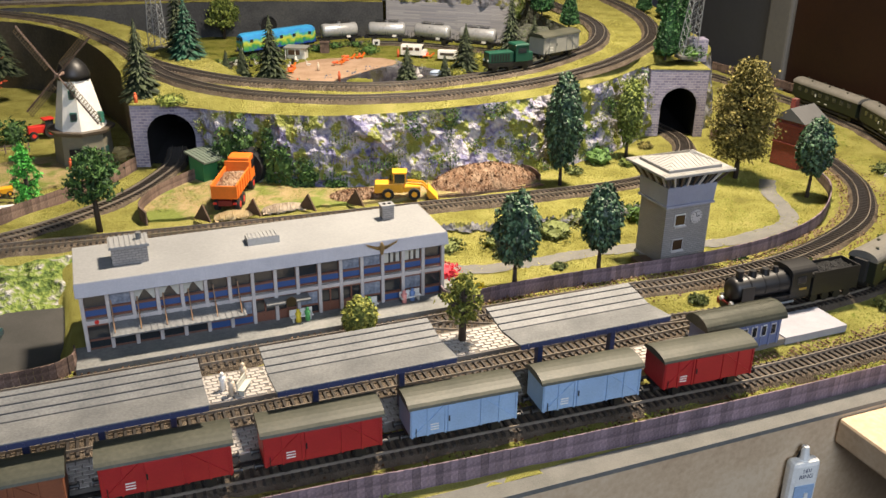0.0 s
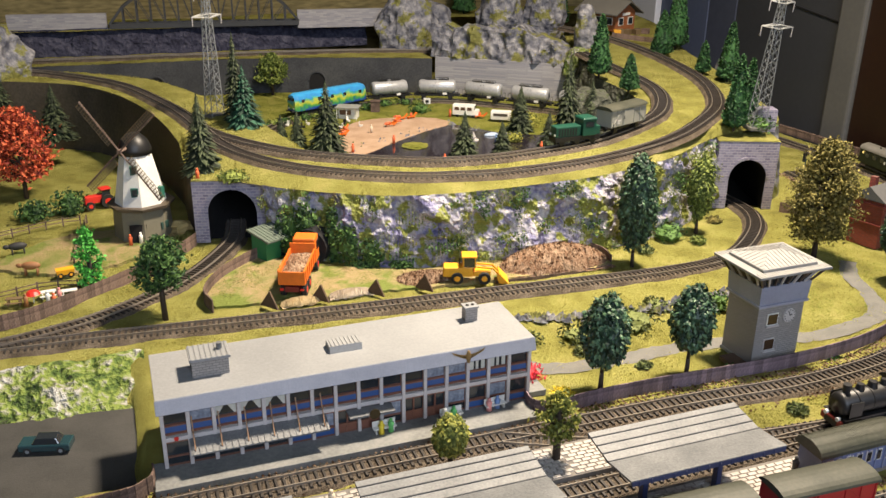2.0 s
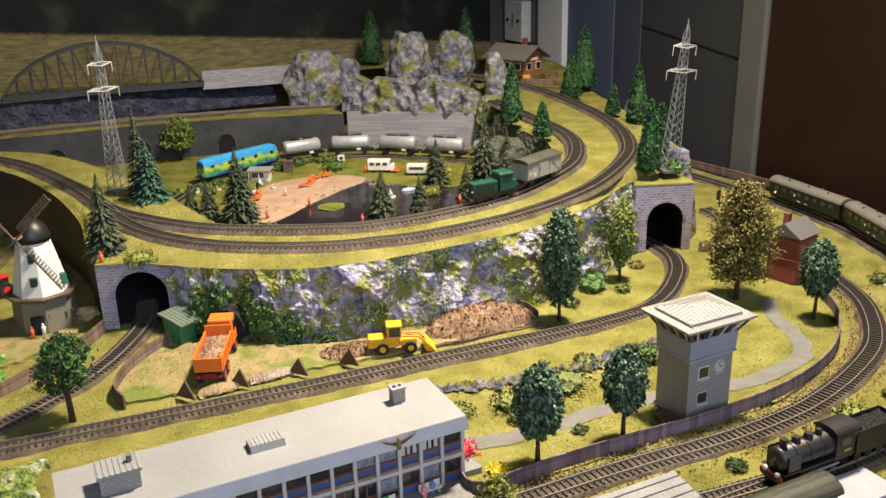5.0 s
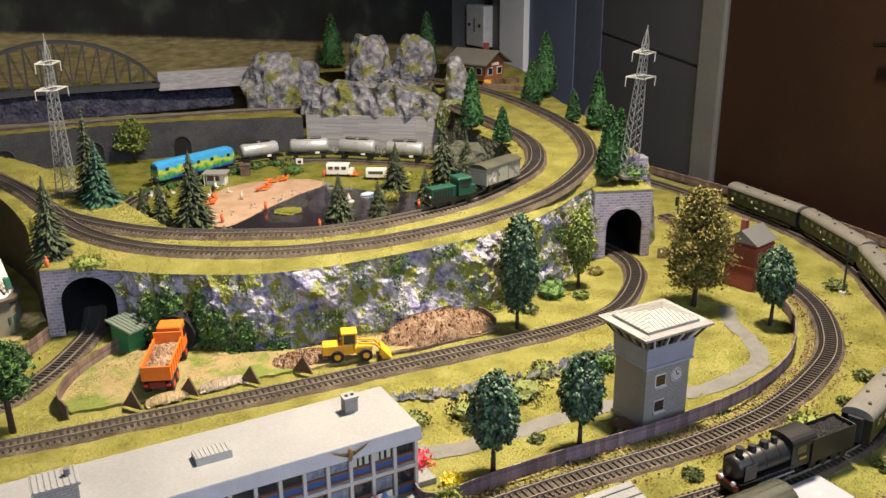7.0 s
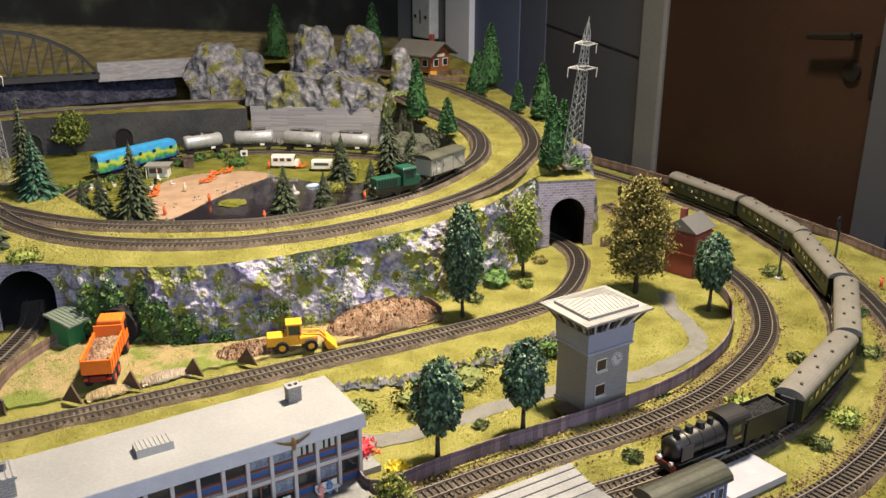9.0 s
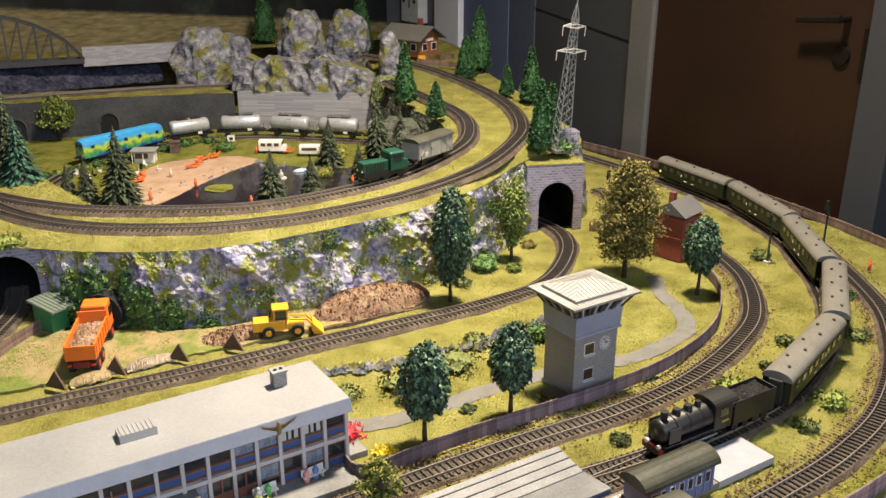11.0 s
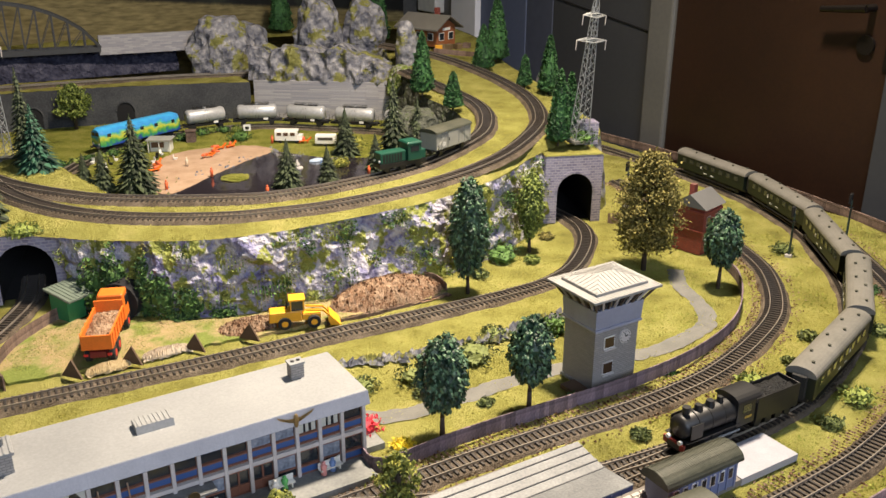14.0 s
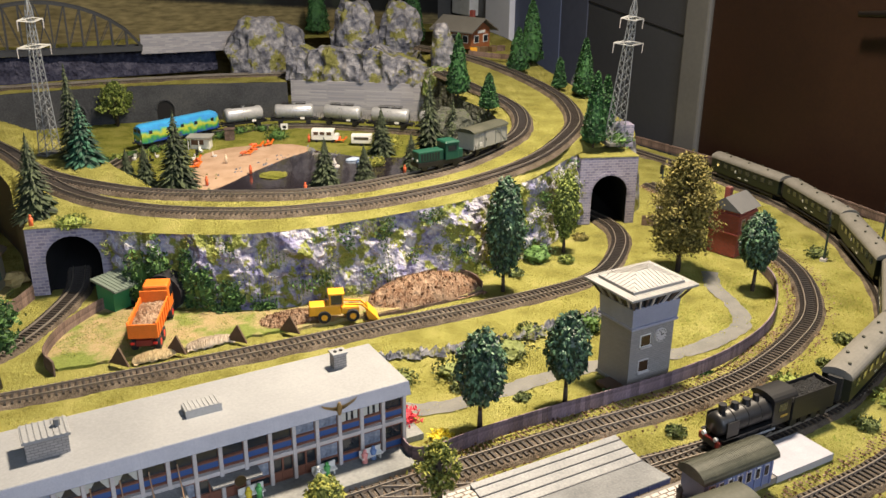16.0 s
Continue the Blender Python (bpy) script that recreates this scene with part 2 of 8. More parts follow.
BROWNWAGON = plain("rust_brown_wagon", (0.2, 0.07, 0.035), 0.55)
GREYWAGON = plain("pale_grey_wagon", (0.3, 0.3, 0.27), 0.55)
OLIVEROOF = mat("olive_grey_roof", [(0.035, 0.038, 0.026), (0.052, 0.054, 0.038), (0.075, 0.074, 0.053)], 0.55, fine=3, coarse=0.3, bump=0.1)
COACHROOF = mat("warm_grey_coach_roof", [(0.14, 0.135, 0.118), (0.2, 0.19, 0.17)], 0.38, fine=3, coarse=0.3, bump=0.05)
COACHGREEN = plain("bottle_green_coach", (0.005, 0.010, 0.0065), 0.45)
LOCOGREEN = plain("green_loco_paint", (0.012, 0.07, 0.045), 0.4)
ORANGE = plain("orange_plastic", (0.75, 0.17, 0.02), 0.45)
YELLOW = plain("yellow_orange_plastic", (0.8, 0.38, 0.02), 0.45)
REDPL = plain("red_plastic", (0.6, 0.03, 0.02), 0.45)
GREENPL = plain("green_shed_boards", (0.03, 0.19, 0.07), 0.6)
TYRE = plain("black_rubber", (0.015, 0.015, 0.015), 0.8)
REDBRICK = bricks("dark_red_brick", (0.22, 0.035, 0.025), (0.3, 0.06, 0.04), (0.14, 0.06, 0.05), 0.35, 0.15, 0.02)
STEEL = plain("grey_lattice_steel", (0.25, 0.27, 0.29), 0.5, 0.2)
BRIDGE = plain("grey_bridge_steel", (0.05, 0.052, 0.056), 0.55, 0.1)
PLY = mat("birch_plywood", [(0.46, 0.32, 0.2), (0.56, 0.41, 0.26), (0.64, 0.5, 0.34)], 0.6, fine=2, coarse=0.12, bump=0.1)
SAND = mat("pink_beach_sand", [(0.32, 0.21, 0.14), (0.42, 0.29, 0.2), (0.48, 0.34, 0.25)], 0.95, fine=10, coarse=0.4, bump=0.4, spec=0.1)
WATER = plain("black_pond_resin", (0.02, 0.016, 0.022), 0.08, coat=0.6)
ROADGREY = mat("grey_path", [(0.11, 0.11, 0.1), (0.17, 0.165, 0.15)], 0.9, fine=8, coarse=0.5, bump=0.4)
ASPHALT = mat("dark_asphalt", [(0.03, 0.03, 0.028), (0.055, 0.053, 0.05)], 0.85, fine=8, coarse=0.3, bump=0.3)


# ---- builders ----
class Shape:
    """A mesh in the making, in centimetres."""

    def __init__(self):
        self.v, self.f = [], []

    def add(self, verts, faces):
        o = len(self.v)
        self.v += [tuple(p) for p in verts]
        self.f += [tuple(i + o for i in f) for f in faces]
        return self

    def box(self, x, y, z, sx, sy, sz, rz=0.0, top=1.0, topy=None):
        """A box on its base centre, its top scaled by top."""
        topy = top if topy is None else topy
        c, s = math.cos(radians(rz)), math.sin(radians(rz))
        vs = []
        for k, zz in ((0, z), (1, z + sz)):
            fx, fy = (top, topy) if k else (1, 1)
            for a, b in ((-1, -1), (1, -1), (1, 1), (-1, 1)):
                px, py = a * sx / 2 * fx, b * sy / 2 * fy
                vs.append((x + px * c - py * s, y + px * s + py * c, zz))
        return self.add(vs, [(3, 2, 1, 0), (4, 5, 6, 7), (0, 1, 5, 4), (1, 2, 6, 5), (2, 3, 7, 6), (3, 0, 4, 7)])

    def rod(self, p, q, r, r2=None, n=8):
        p, q = Vector(p), Vector(q)
        r2 = r if r2 is None else r2
        d = (q - p).normalized()
        u = d.orthogonal().normalized()
        w = d.cross(u)
        vs = []
        for c, rad in ((p, r), (q, r2)):
            for i in range(n):
                a = 2 * math.pi * i / n
                vs.append(c + u * math.cos(a) * rad + w * math.sin(a) * rad)
        fs = [(i, (i + 1) % n, n + (i + 1) % n, n + i) for i in range(n)]
        return self.add(vs, fs + [tuple(range(n))[::-1], tuple(range(n, 2 * n))])

    def beam(self, p, q, w):
        return self.rod(p, q, w * 0.7, n=4)

    def lathe(self, x, y, rings, n=16):
        vs, fs = [], []
        for r, z in rings:
            for i in range(n):
                a = 2 * math.pi * i / n
                vs.append((x + r * math.cos(a), y + r * math.sin(a), z))
        for k in range(len(rings) - 1):
            for i in range(n):
                j = (i + 1) % n
                fs.append((k * n + i, k * n + j, (k + 1) * n + j, (k + 1) * n + i))
        fs += [tuple(range(n))[::-1], tuple(range((len(rings) - 1) * n, len(rings) * n))]
        return self.add(vs, fs)

    def prism(self, pts, z0, z1):
        n = len(pts)
        vs = [(x, y, z0) for x, y in pts] + [(x, y, z1) for x, y in pts]
        return self.add(vs, [tuple(range(n))[::-1], tuple(range(n, 2 * n))] + [(i, (i + 1) % n, n + (i + 1) % n, n + i) for i in range(n)])

    def extrude(self, profile, x0, x1):
        """A profile of (y, z) drawn along x."""
        n = len(profile)
        vs = [(x0, y, z) for y, z in profile] + [(x1, y, z) for y, z in profile]
        return self.add(vs, [tuple(range(n)), tuple(range(n, 2 * n))[::-1]] + [(i, n + i, n + (i + 1) % n, (i + 1) % n) for i in range(n)])

    def blob(self, x, y, z, sx, sy, sz, rough=0.0, n=8, seed=0):
        vs, fs = [], []
        for k in range(1, n):
            t = math.pi * k / n
            for i in range(n + 2):
                a = 2 * math.pi * i / (n + 2)
                d = Vector((math.sin(t) * math.cos(a), math.sin(t) * math.sin(a), math.cos(t)))
                g = 1 + rough * noise.noise(d * 2.5 + Vector((seed, seed * 2, 0)))
                vs.append((x + d.x * sx * g, y + d.y * sy * g, z + d.z * sz * g))
        m = n + 2
        for k in range(n - 2):
            for i in range(m):
                j = (i + 1) % m
                fs.append((k * m + j, k * m + i, (k + 1) * m + i, (k + 1) * m + j))
        return self.add(vs, fs + [tuple(range(m)), tuple(range((n - 2) * m, (n - 1) * m))[::-1]])

    def strip(self, rows):
        """A sheet through rows of points, all of one length."""
        m = len(rows[0])
        vs = [p for r in rows for p in r]
        return self.add(vs, [(k * m + i, k * m + i + 1, (k + 1) * m + i + 1, (k + 1) * m + i) for k in range(len(rows) - 1) for i in range(m - 1)])

    def data(self, name, smooth=False):
        me = bpy.data.meshes.new(name)
        me.from_pydata([(x * K, y * K, z * K) for x, y, z in self.v], [], self.f)
        if smooth:
            me.polygons.foreach_set("use_smooth", [True] * len(me.polygons))
        me.update()
        return me


def part(name, shape, material, parent=None, label="", smooth=False, bevel=0.0):
    """Links a shape as one mesh object, under a thing or a part."""
    me = shape if isinstance(shape, bpy.types.Mesh) else shape.data(name, smooth)
    if not me.materials:
        me.materials.append(material)
    ob = new(name, me)
    if parent:
        ob.parent = parent
    if bevel:
        b = ob.modifiers.new("edge", "BEVEL")
        b.width, b.segments, b.limit_method = bevel * K, 2, "ANGLE"
    return tagged(ob, label)


def thing(name, x, y, z, rz=0.0, label="", category="", group="", kind=""):
    ob = new(name)
    ob.empty_display_size = 0.01
    ob.matrix_world = pose(x * K, y * K, z * K, 0, 0, rz)
    return tagged(ob, label, category, group, kind)


def at(x, y, z, rz=0.0):
    return pose(x * K, y * K, z * K, 0, 0, rz)


def curve(pts, step):
    """Points at even steps along a smooth line through pts."""
    pts = [Vector(p) for p in pts]
    fine = []
    for i in range(len(pts) - 1):
        p0, p1, p2, p3 = pts[max(i - 1, 0)], pts[i], pts[i + 1], pts[min(i + 2, len(pts) - 1)]
        for k in range(24):
            t = k / 24
            fine.append(0.5 * (2 * p1 + (p2 - p0) * t + (2 * p0 - 5 * p1 + 4 * p2 - p3) * t * t + (3 * p1 - p0 - 3 * p2 + p3) * t ** 3))
    fine.append(pts[-1])
    out, left = [fine[0]], step
    for a, b in zip(fine, fine[1:]):
        d = (b - a).length
        while d >= left:
            a = a + (b - a) * (left / d)
            d = (b - a).length
            out.append(a)
            left = step
        left -= d
    return out


def frames_of(line):
    """Each point of a line with its heading (unit, level) and its left."""
    res = []
    for i, p in enumerate(line):
        d = line[min(i + 1, len(line) - 1)] - line[max(i - 1, 0)]
        h = Vector((d.x, d.y, 0)).normalized()
        res.append((p, h, Vector((-h.y, h.x, 0))))
    return res


def rough_at(p, size, amount, seed=0.0):
    return noise.fractal(Vector(p) / size + Vector((seed, seed * 1.7, seed * 0.3)), 1.0, 2.0, 4) * amount


# ---- ground of the layout ----
def smooth01(v):
    v = max(0.0, min(1.0, v))
    return v * v * (3 - 2 * v)


def ground_z(x, y):
    z = rough_at((x, y, 0), 5.0, 0.22) + rough_at((x, y, 3), 22.0, 0.25) - 0.15
    pocket = smooth01((7.0 - x) / 1.5) * smooth01((y - 78.5) / 1.5) * smooth01((104 - y) / 7.0)
    z -= 2.6 * pocket
    lower = smooth01((x - 47) / 4) * smooth01((y - 76) / 2) * smooth01((97.5 - y) / 3.0) * smooth01((96 - x) / 10)
    z -= 0.5 * lower
    return z


def sheet(name, x0, x1, y0, y1, step, height, material):
    nx, ny = int((x1 - x0) / step), int((y1 - y0) / step)
    rows = [[(x0 + (x1 - x0) * i / nx, y0 + (y1 - y0) * j / ny, 0) for i in range(nx + 1)] for j in range(ny + 1)]
    return part(name, Shape().strip([[(x, y, height(x, y)) for x, y, _ in r] for r in rows]), material, smooth=True)


tagged(sheet("ground", -75, 152, 47.8, 262, 1.0, ground_z, GRASS), "mustard-yellow fibre grass covering the layout board", "ground", kind="structure")

# ---- the raised plateau: a horseshoe of two upper tracks round a camping basin ----
# rim x, y, z of the outer edge; then x, y, z of the inner edge
HORSESHOE = [
    ((-62, 216, 14.0), (-60, 226, 14.2)), ((-30, 211, 13.8), (-26, 222, 14.0)),
    ((-5.3, 203.1, 13.6), (0, 217, 13.6)), ((6.1, 192.6, 13.2), (16, 206, 13.2)), ((13.2, 175.0, 12.4), (27, 182, 12.8)),
    ((16.6, 158, 11.2), (31, 166, 12.4)), ((17.6, 143.0, 10.0), (31.9, 149.4, 11.9)), ((27.7, 132.0, 9.9), (40.0, 141.2, 11.6)),
    ((39.6, 122.5, 10.3), (51.2, 135.0, 11.6)), ((50, 118.6, 10.6), (58.9, 132.7, 11.7)), ((62, 117.6, 10.9), (67.2, 131.8, 12.1)),
    ((75, 117.3, 11.4), (77.8, 131.6, 13.0)), ((88, 120, 12.0), (87.3, 134.8, 13.8)), ((104, 128.4, 12.4), (95.4, 140.4, 14.4)),
    ((118.5, 131, 13.4), (101.5, 150, 14.8)), ((126, 150, 14.6), (104.5, 160, 15.0)), ((133, 172, 15.6), (105, 171, 15.4)),
    ((139, 191, 16.2), (108, 183, 16.0)), ((147, 215, 18.4), (112, 196, 16.8)), ((150, 236, 19.4), (118, 214, 18.4)),
]
RIM = curve([a for a, b in HORSESHOE], 1.0)
N = len(RIM)
INNER_RAW = curve([b for a, b in HORSESHOE], 0.25)
INNER = [INNER_RAW[min(len(INNER_RAW) - 1, round(i * (len(INNER_RAW) - 1) / (N - 1)))] for i in range(N)]


# the two upper tracks, which the grass of the shelf meets at their beds
T_UO = [(-40, 219, 13.8), (-12.1, 215.2, 13.9), (-1.2, 208.9, 13.6), (9.3, 196.6, 13.2), (17.2, 175.6, 12.7), (20.5, 161.6, 12.3), (23.2, 149.5, 11.8), (27.8, 140.2, 11.5), (35, 132.6, 11.3), (46, 125.9, 11.3), (54.5, 123, 11.5), (63, 121.3, 11.8), (76.6, 120.6, 12.7), (91.3, 124.2, 13.7), (105.1, 133.4, 14.4), (113.3, 142.3, 14.8), (120.7, 156.4, 15.2), (125, 173.2, 15.8), (126, 191.4, 16.8), (123, 203, 17.9), (117, 214, 18.8)]
T_UI = [(20.5, 161.6, 12.32), (23.4, 154.5, 12.1), (29.2, 146.5, 11.8), (36.5, 139.6, 11.6), (50, 132.0, 11.6), (58, 129.6, 11.7), (66.4, 128.6, 12.1), (78.1, 128.4, 13.0), (89.1, 132.2, 13.9), (98.2, 138.3, 14.5), (105.6, 149.1, 14.9), (108.9, 159.7, 15.2), (109.8, 172, 15.6), (110.5, 190, 16.4)]
UP_BED = np.array([tuple(p) for t in (T_UO, T_UI) for p in curve(t, 0.8)])


def shelf_z(x, y, z):
    """The grass height: level with a bed close by, else z."""
    d = np.hypot(UP_BED[:, 0] - x, UP_BED[:, 1] - y)
    k = int(d.argmin())
    f = 1 - smooth01((d[k] - 2.2) / 2.4)
    return z * (1 - f) + (UP_BED[k, 2] - 0.22) * f


def top_rows():
    rows = []
    for k in range(22):
        t = k / 21
        row = []
        for a, b in zip(RIM, INNER):
            x, y = a.x * (1 - t) + b.x * t, a.y * (1 - t) + b.y * t
            z = a.z * (1 - smooth01(t * 5)) + b.z * smooth01(t * 5) + rough_at((a.x + t * 9, a.y, 1), 4.0, 0.25)
            row.append((x, y, a.z if k == 0 else shelf_z(x, y, z) - 1.1 * smooth01((t - 0.86) / 0.14)))
        rows.append(row)
    return rows


plateau = tagged(part("ground", Shape().strip(top_rows()), GRASS, smooth=True), "raised mustard-yellow grass shelf carrying two tracks", "ground", kind="structure")


def cliff(name, a_line, b_of, rows, bulge, size, material, label, seed=0.0, lip=0.6):
    """A rock face from the line a_line down to the foot that b_of names."""
    fr = frames_of(a_line)
    out = []
    for k in range(rows + 1):
        t = k / rows
        row = []
        for p, h, left in fr:
            foot = Vector(b_of(p, left))
            q = p.lerp(foot, t)
            o = (foot - p).cross(h).normalized()
            env = math.sin(math.pi * min(1, t * 0.9 + 0.1)) ** 0.6
            n = noise.ridged_multi_fractal(q / size + Vector((seed, 0, 0)), 0.9, 2.1, 4, 1.0, 2.0) - 1.0
            d = bulge * (0.55 * n + 0.8 * noise.noise(q / (size * 1.8) + Vector((seed, 5, 0)))) * env
            q = q + o * d
            if k == 0:
                q.z += 0.05
            row.append(tuple(q))
        out.append(row)
    return tagged(part(name, Shape().strip(out), material), label, "rock", kind="structure")


def between(line, x0, x1, ymax=999, ymin=0):
    return [p for p in line if x0 <= p.x <= x1 and ymin <= p.y <= ymax]


FINE = curve([a for a, b in HORSESHOE], 0.45)
front = between(FINE, 26.5, 103.6, 135)
cliff("rock_face", front, lambda p, l: (p.x - l.x * 1.0, p.y - l.y * 1.0 - 0.4, -0.6), 24, 2.5, 5.2, ROCK, "blue-grey plaster rock face with green moss patches", 3.0)
side = [p for p in FINE if p.x < 17.4 and p.y > 142.5]
board = Shape().strip([[(p.x, p.y, p.z + 0.1 - (p.z + 0.6) * k / 4) for p in side] for k in range(5)])
tagged(part("retaining_wall", board, FASCIA, smooth=True), "curved dark brown board wall under the track shelf", "wall", kind="structure")
back_right = [p for p in FINE if p.x > 112.5 and p.y > 128]
cliff("rock_face", back_right, lambda p, l: (p.x - l.x * 2.0, p.y - l.y * 2.0, -0.6), 14, 1.0, 4.0, ROCKGREY, "grey rock slope at the shelf's outer end", 8.0)
inner_line = curve([(b[0], b[1], b[2] - 1.05) for a, b in HORSESHOE][3:], 0.8)
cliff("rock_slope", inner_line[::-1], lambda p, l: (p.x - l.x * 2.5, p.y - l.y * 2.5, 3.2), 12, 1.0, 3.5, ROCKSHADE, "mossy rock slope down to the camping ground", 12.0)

# basin with camping ground, beach and pond
basin_pts = [(18, 206), (30, 180), (34, 160), (46, 142), (60, 135), (78, 133), (90, 138), (102, 152), (107, 172), (110, 192), (114, 200), (84, 222), (30, 236), (0, 236)]


def inside(x, y, pts):
    c, n = False, len(pts)
    for i in range(n):
        (x1, y1), (x2, y2) = pts[i], pts[i - 1]
        if (y1 > y) != (y2 > y) and x < (x2 - x1) * (y - y1) / (y2 - y1) + x1:
            c = not c
    return c


POND = [(47, 163), (48.2, 167.5), (51, 173.5), (58, 175.5), (64.1, 177), (68, 181), (75.5, 184), (80, 178), (85, 172), (93, 168), (96, 161), (92, 153), (80, 149), (64, 150), (52, 156)]
BEACH = [(47, 168), (50, 180), (52, 187), (60, 193), (72.5, 191), (76, 184.5), (68, 179), (60, 173), (50, 165)]
bs = Shape()
for j in range(108):
    for i in range(122):
        x, y = -2 + i, 132 + j
        if all(inside(x + a, y + b, basin_pts) for a, b in ((0, 0), (1, 0), (1, 1), (0, 1))):
            bs.add([(x + a, y + b, 3.6 + rough_at((x + a, y + b, 0), 5, 0.25) - (0.7 if inside(x + a, y + b, POND) else 0)) for a, b in ((0, 0), (1, 0), (1, 1), (0, 1))], [(0, 1, 2, 3)])
tagged(part("ground", bs, GRASS2, smooth=True), "fresh green grass of the camping ground", "ground", kind="structure")


def flat(name, pts, z, material, label, category, jag=0.25):
    line = curve([(*p, 0) for p in pts + pts[:1]], 0.5)
    s = Shape()
    ring = [(p.x + rough_at(p, 1.5, jag), p.y + rough_at(p, 1.5, jag, 4), z) for p in line]
    c = (sum(p[0] for p in ring) / len(ring), sum(p[1] for p in ring) / len(ring), z)
    n = len(ring)
    mid = [(c[0] + (p[0] - c[0]) * 0.5, c[1] + (p[1] - c[1]) * 0.5, z + 0.03) for p in ring]
    low = [(p[0], p[1], z - 0.5) for p in ring]
    s.add(low + ring + mid + [c], [(i, (i + 1) % n, n + (i + 1) % n, n + i) for i in range(n)]
          + [(n + i, n + (i + 1) % n, 2 * n + (i + 1) % n, 2 * n + i) for i in range(n)] + [(2 * n + i, 2 * n + (i + 1) % n, 3 * n) for i in range(n)])
    return tagged(part(name, s, material), label, category, kind="structure")


flat("beach", BEACH, 3.72, SAND, "pinkish sand beach beside the dark pond", "beach")
flat("water", POND, 3.62, WATER, "glossy black bathing pond", "pond")
flat("ground", [(17, 113.5), (16.5, 119), (24, 128), (34, 122), (45, 117), (58, 117), (72, 116.5), (73, 110), (58, 109.5), (44, 110.8), (30, 112)], 0.32, DIRT, "sandy earth of the loading yard", "ground", 0.5)
flat("ground", [(-13, 137), (-2, 131), (6, 133), (13, 139), (14, 143), (6, 147), (-4, 146)], 0.34, DIRT, "bare sandy yard round the windmill", "ground", 0.5)
path_line = curve([(47, 88, 0), (52, 85.9, 0), (59.7, 85.4, 0), (67.9, 85.7, 0), (75.8, 85.0, 0), (86.1, 83.0, 0), (93, 82.7, 0), (98.5, 84.6, 0), (102, 89.5, 0), (104, 95.1, 0), (108, 100, 0)], 0.6)
tagged(part("path", Shape().strip([[tuple(p + l * w + l * rough_at(p + l * w, 1.6, 0.35) + Vector((0, 0, ground_z(p.x, p.y) + 0.14 - 0.04 * abs(w)))) for p, h, l in frames_of(path_line)] for w in (-1.25, -0.6, 0, 0.6, 1.25)]), ROADGREY, smooth=True), "narrow grey gravel path through the grass", "path", kind="structure")
flat("pavement", [(-40, 81), (6, 81), (6.6, 94), (4, 96), (-10, 97), (-40, 97)], -2.2, ASPHALT, "dark asphalt yard beside the station", "pavement", 0.1)
cliff("rock_slope", [Vector((7.6 - 0.5 * i, 104.3 + rough_at((i, 0, 0), 5, 0.6), 0.3)) for i in range(100)][::-1], lambda p, l: (p.x, 94.5, -3.0), 14, 1.3, 3.2, ROCKMOSS, "mossy grey rock slope below the railway", 21.0)

# back of the layout: arcade wall, stone wall, rock ledge and backdrop
arcade = curve([(-60, 232, 0), (-20, 232, 0), (10, 230.5, 0), (40, 229, 0), (62, 224, 0), (84, 216.5, 0)], 1.0)
ar = Shape()
ARCH = [34.0, 55.0, 74.0, 12.0]
ar.strip([[(p.x, p.y, 3.0 + 9.2 * k / 6) for p in arcade] for k in range(7)])
ar.strip([[(p.x, p.y + d, 12.2) for p in arcade] for d in (0, 0.8)])
arc_wall = tagged(part("arcade_wall", ar, DARKWALL, smooth=True), "charcoal retaining wall with blind arches", "wall", kind="structure")
for x in (36.0, 56.0, 17.0):
    near = min(arcade, key=lambda p: abs(p.x - x))
    i = arcade.index(near)
    d = arcade[min(i + 1, len(arcade) - 1)] - arcade[i - 1]
    rz = math.degrees(math.atan2(d.y, d.x))
    s, r = Shape(), Shape()
    pts = [(-2.0, 3.2), (2.0, 3.2)] + [(2.0 * math.cos(math.pi * k / 10), 6.6 + 2.0 * math.sin(math.pi * k / 10)) for k in range(11)]
    s.add([(px, -0.06, pz) for px, pz in pts], [tuple(range(len(pts)))])
    for k in range(10):
        a, b = math.pi * k / 10, math.pi * (k + 1) / 10
        r.rod((2.1 * math.cos(a), -0.15, 6.6 + 2.1 * math.sin(a)), (2.1 * math.cos(b), -0.15, 6.6 + 2.1 * math.sin(b)), 0.22, n=5)
    # Flat black sheet before the wall paints the shade of a recess.
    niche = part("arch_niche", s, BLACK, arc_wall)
    niche.matrix_world = at(near.x, near.y, 0, rz)
    rim = part("arch_rim", r, DARKWALL, arc_wall)
    rim.matrix_world = at(near.x, near.y, 0, rz)
tagged(part("ground", Shape().strip([[(p.x, p.y + d, 12.25 + 0.1 * (d > 0.5) + rough_at((p.x, p.y + d, 2), 3, 0.2)) for p in arcade] for d in (0.1, 1.2, 3, 5, 8, 12)]), GRASS, smooth=True), "grass ledge along the rear track", "ground", kind="structure")
sw = curve([(84, 216.8, 0), (95, 208.5, 0), (104, 201.5, 0), (113, 195.5, 0)], 1.0)
tagged(part("stone_wall", Shape().strip([[(p.x, p.y, 3.0 + 9.6 * k / 4) for p in sw] for k in range(5)]).strip([[(p.x, p.y + d, 12.6) for p in sw] for d in (0, 2.0)]), STONEW), "pale layered stone retaining wall", "wall", kind="structure")
dark_line = [Vector((-60 + i * 0.8, 246, 18.6)) for i in range(168)]
cliff("rock_face", dark_line, lambda p, l: (p.x, 243.5, 12.0), 12, 1.1, 5.0, ROCKDARK, "dark blue-black rock face under the bridge", 31.0)
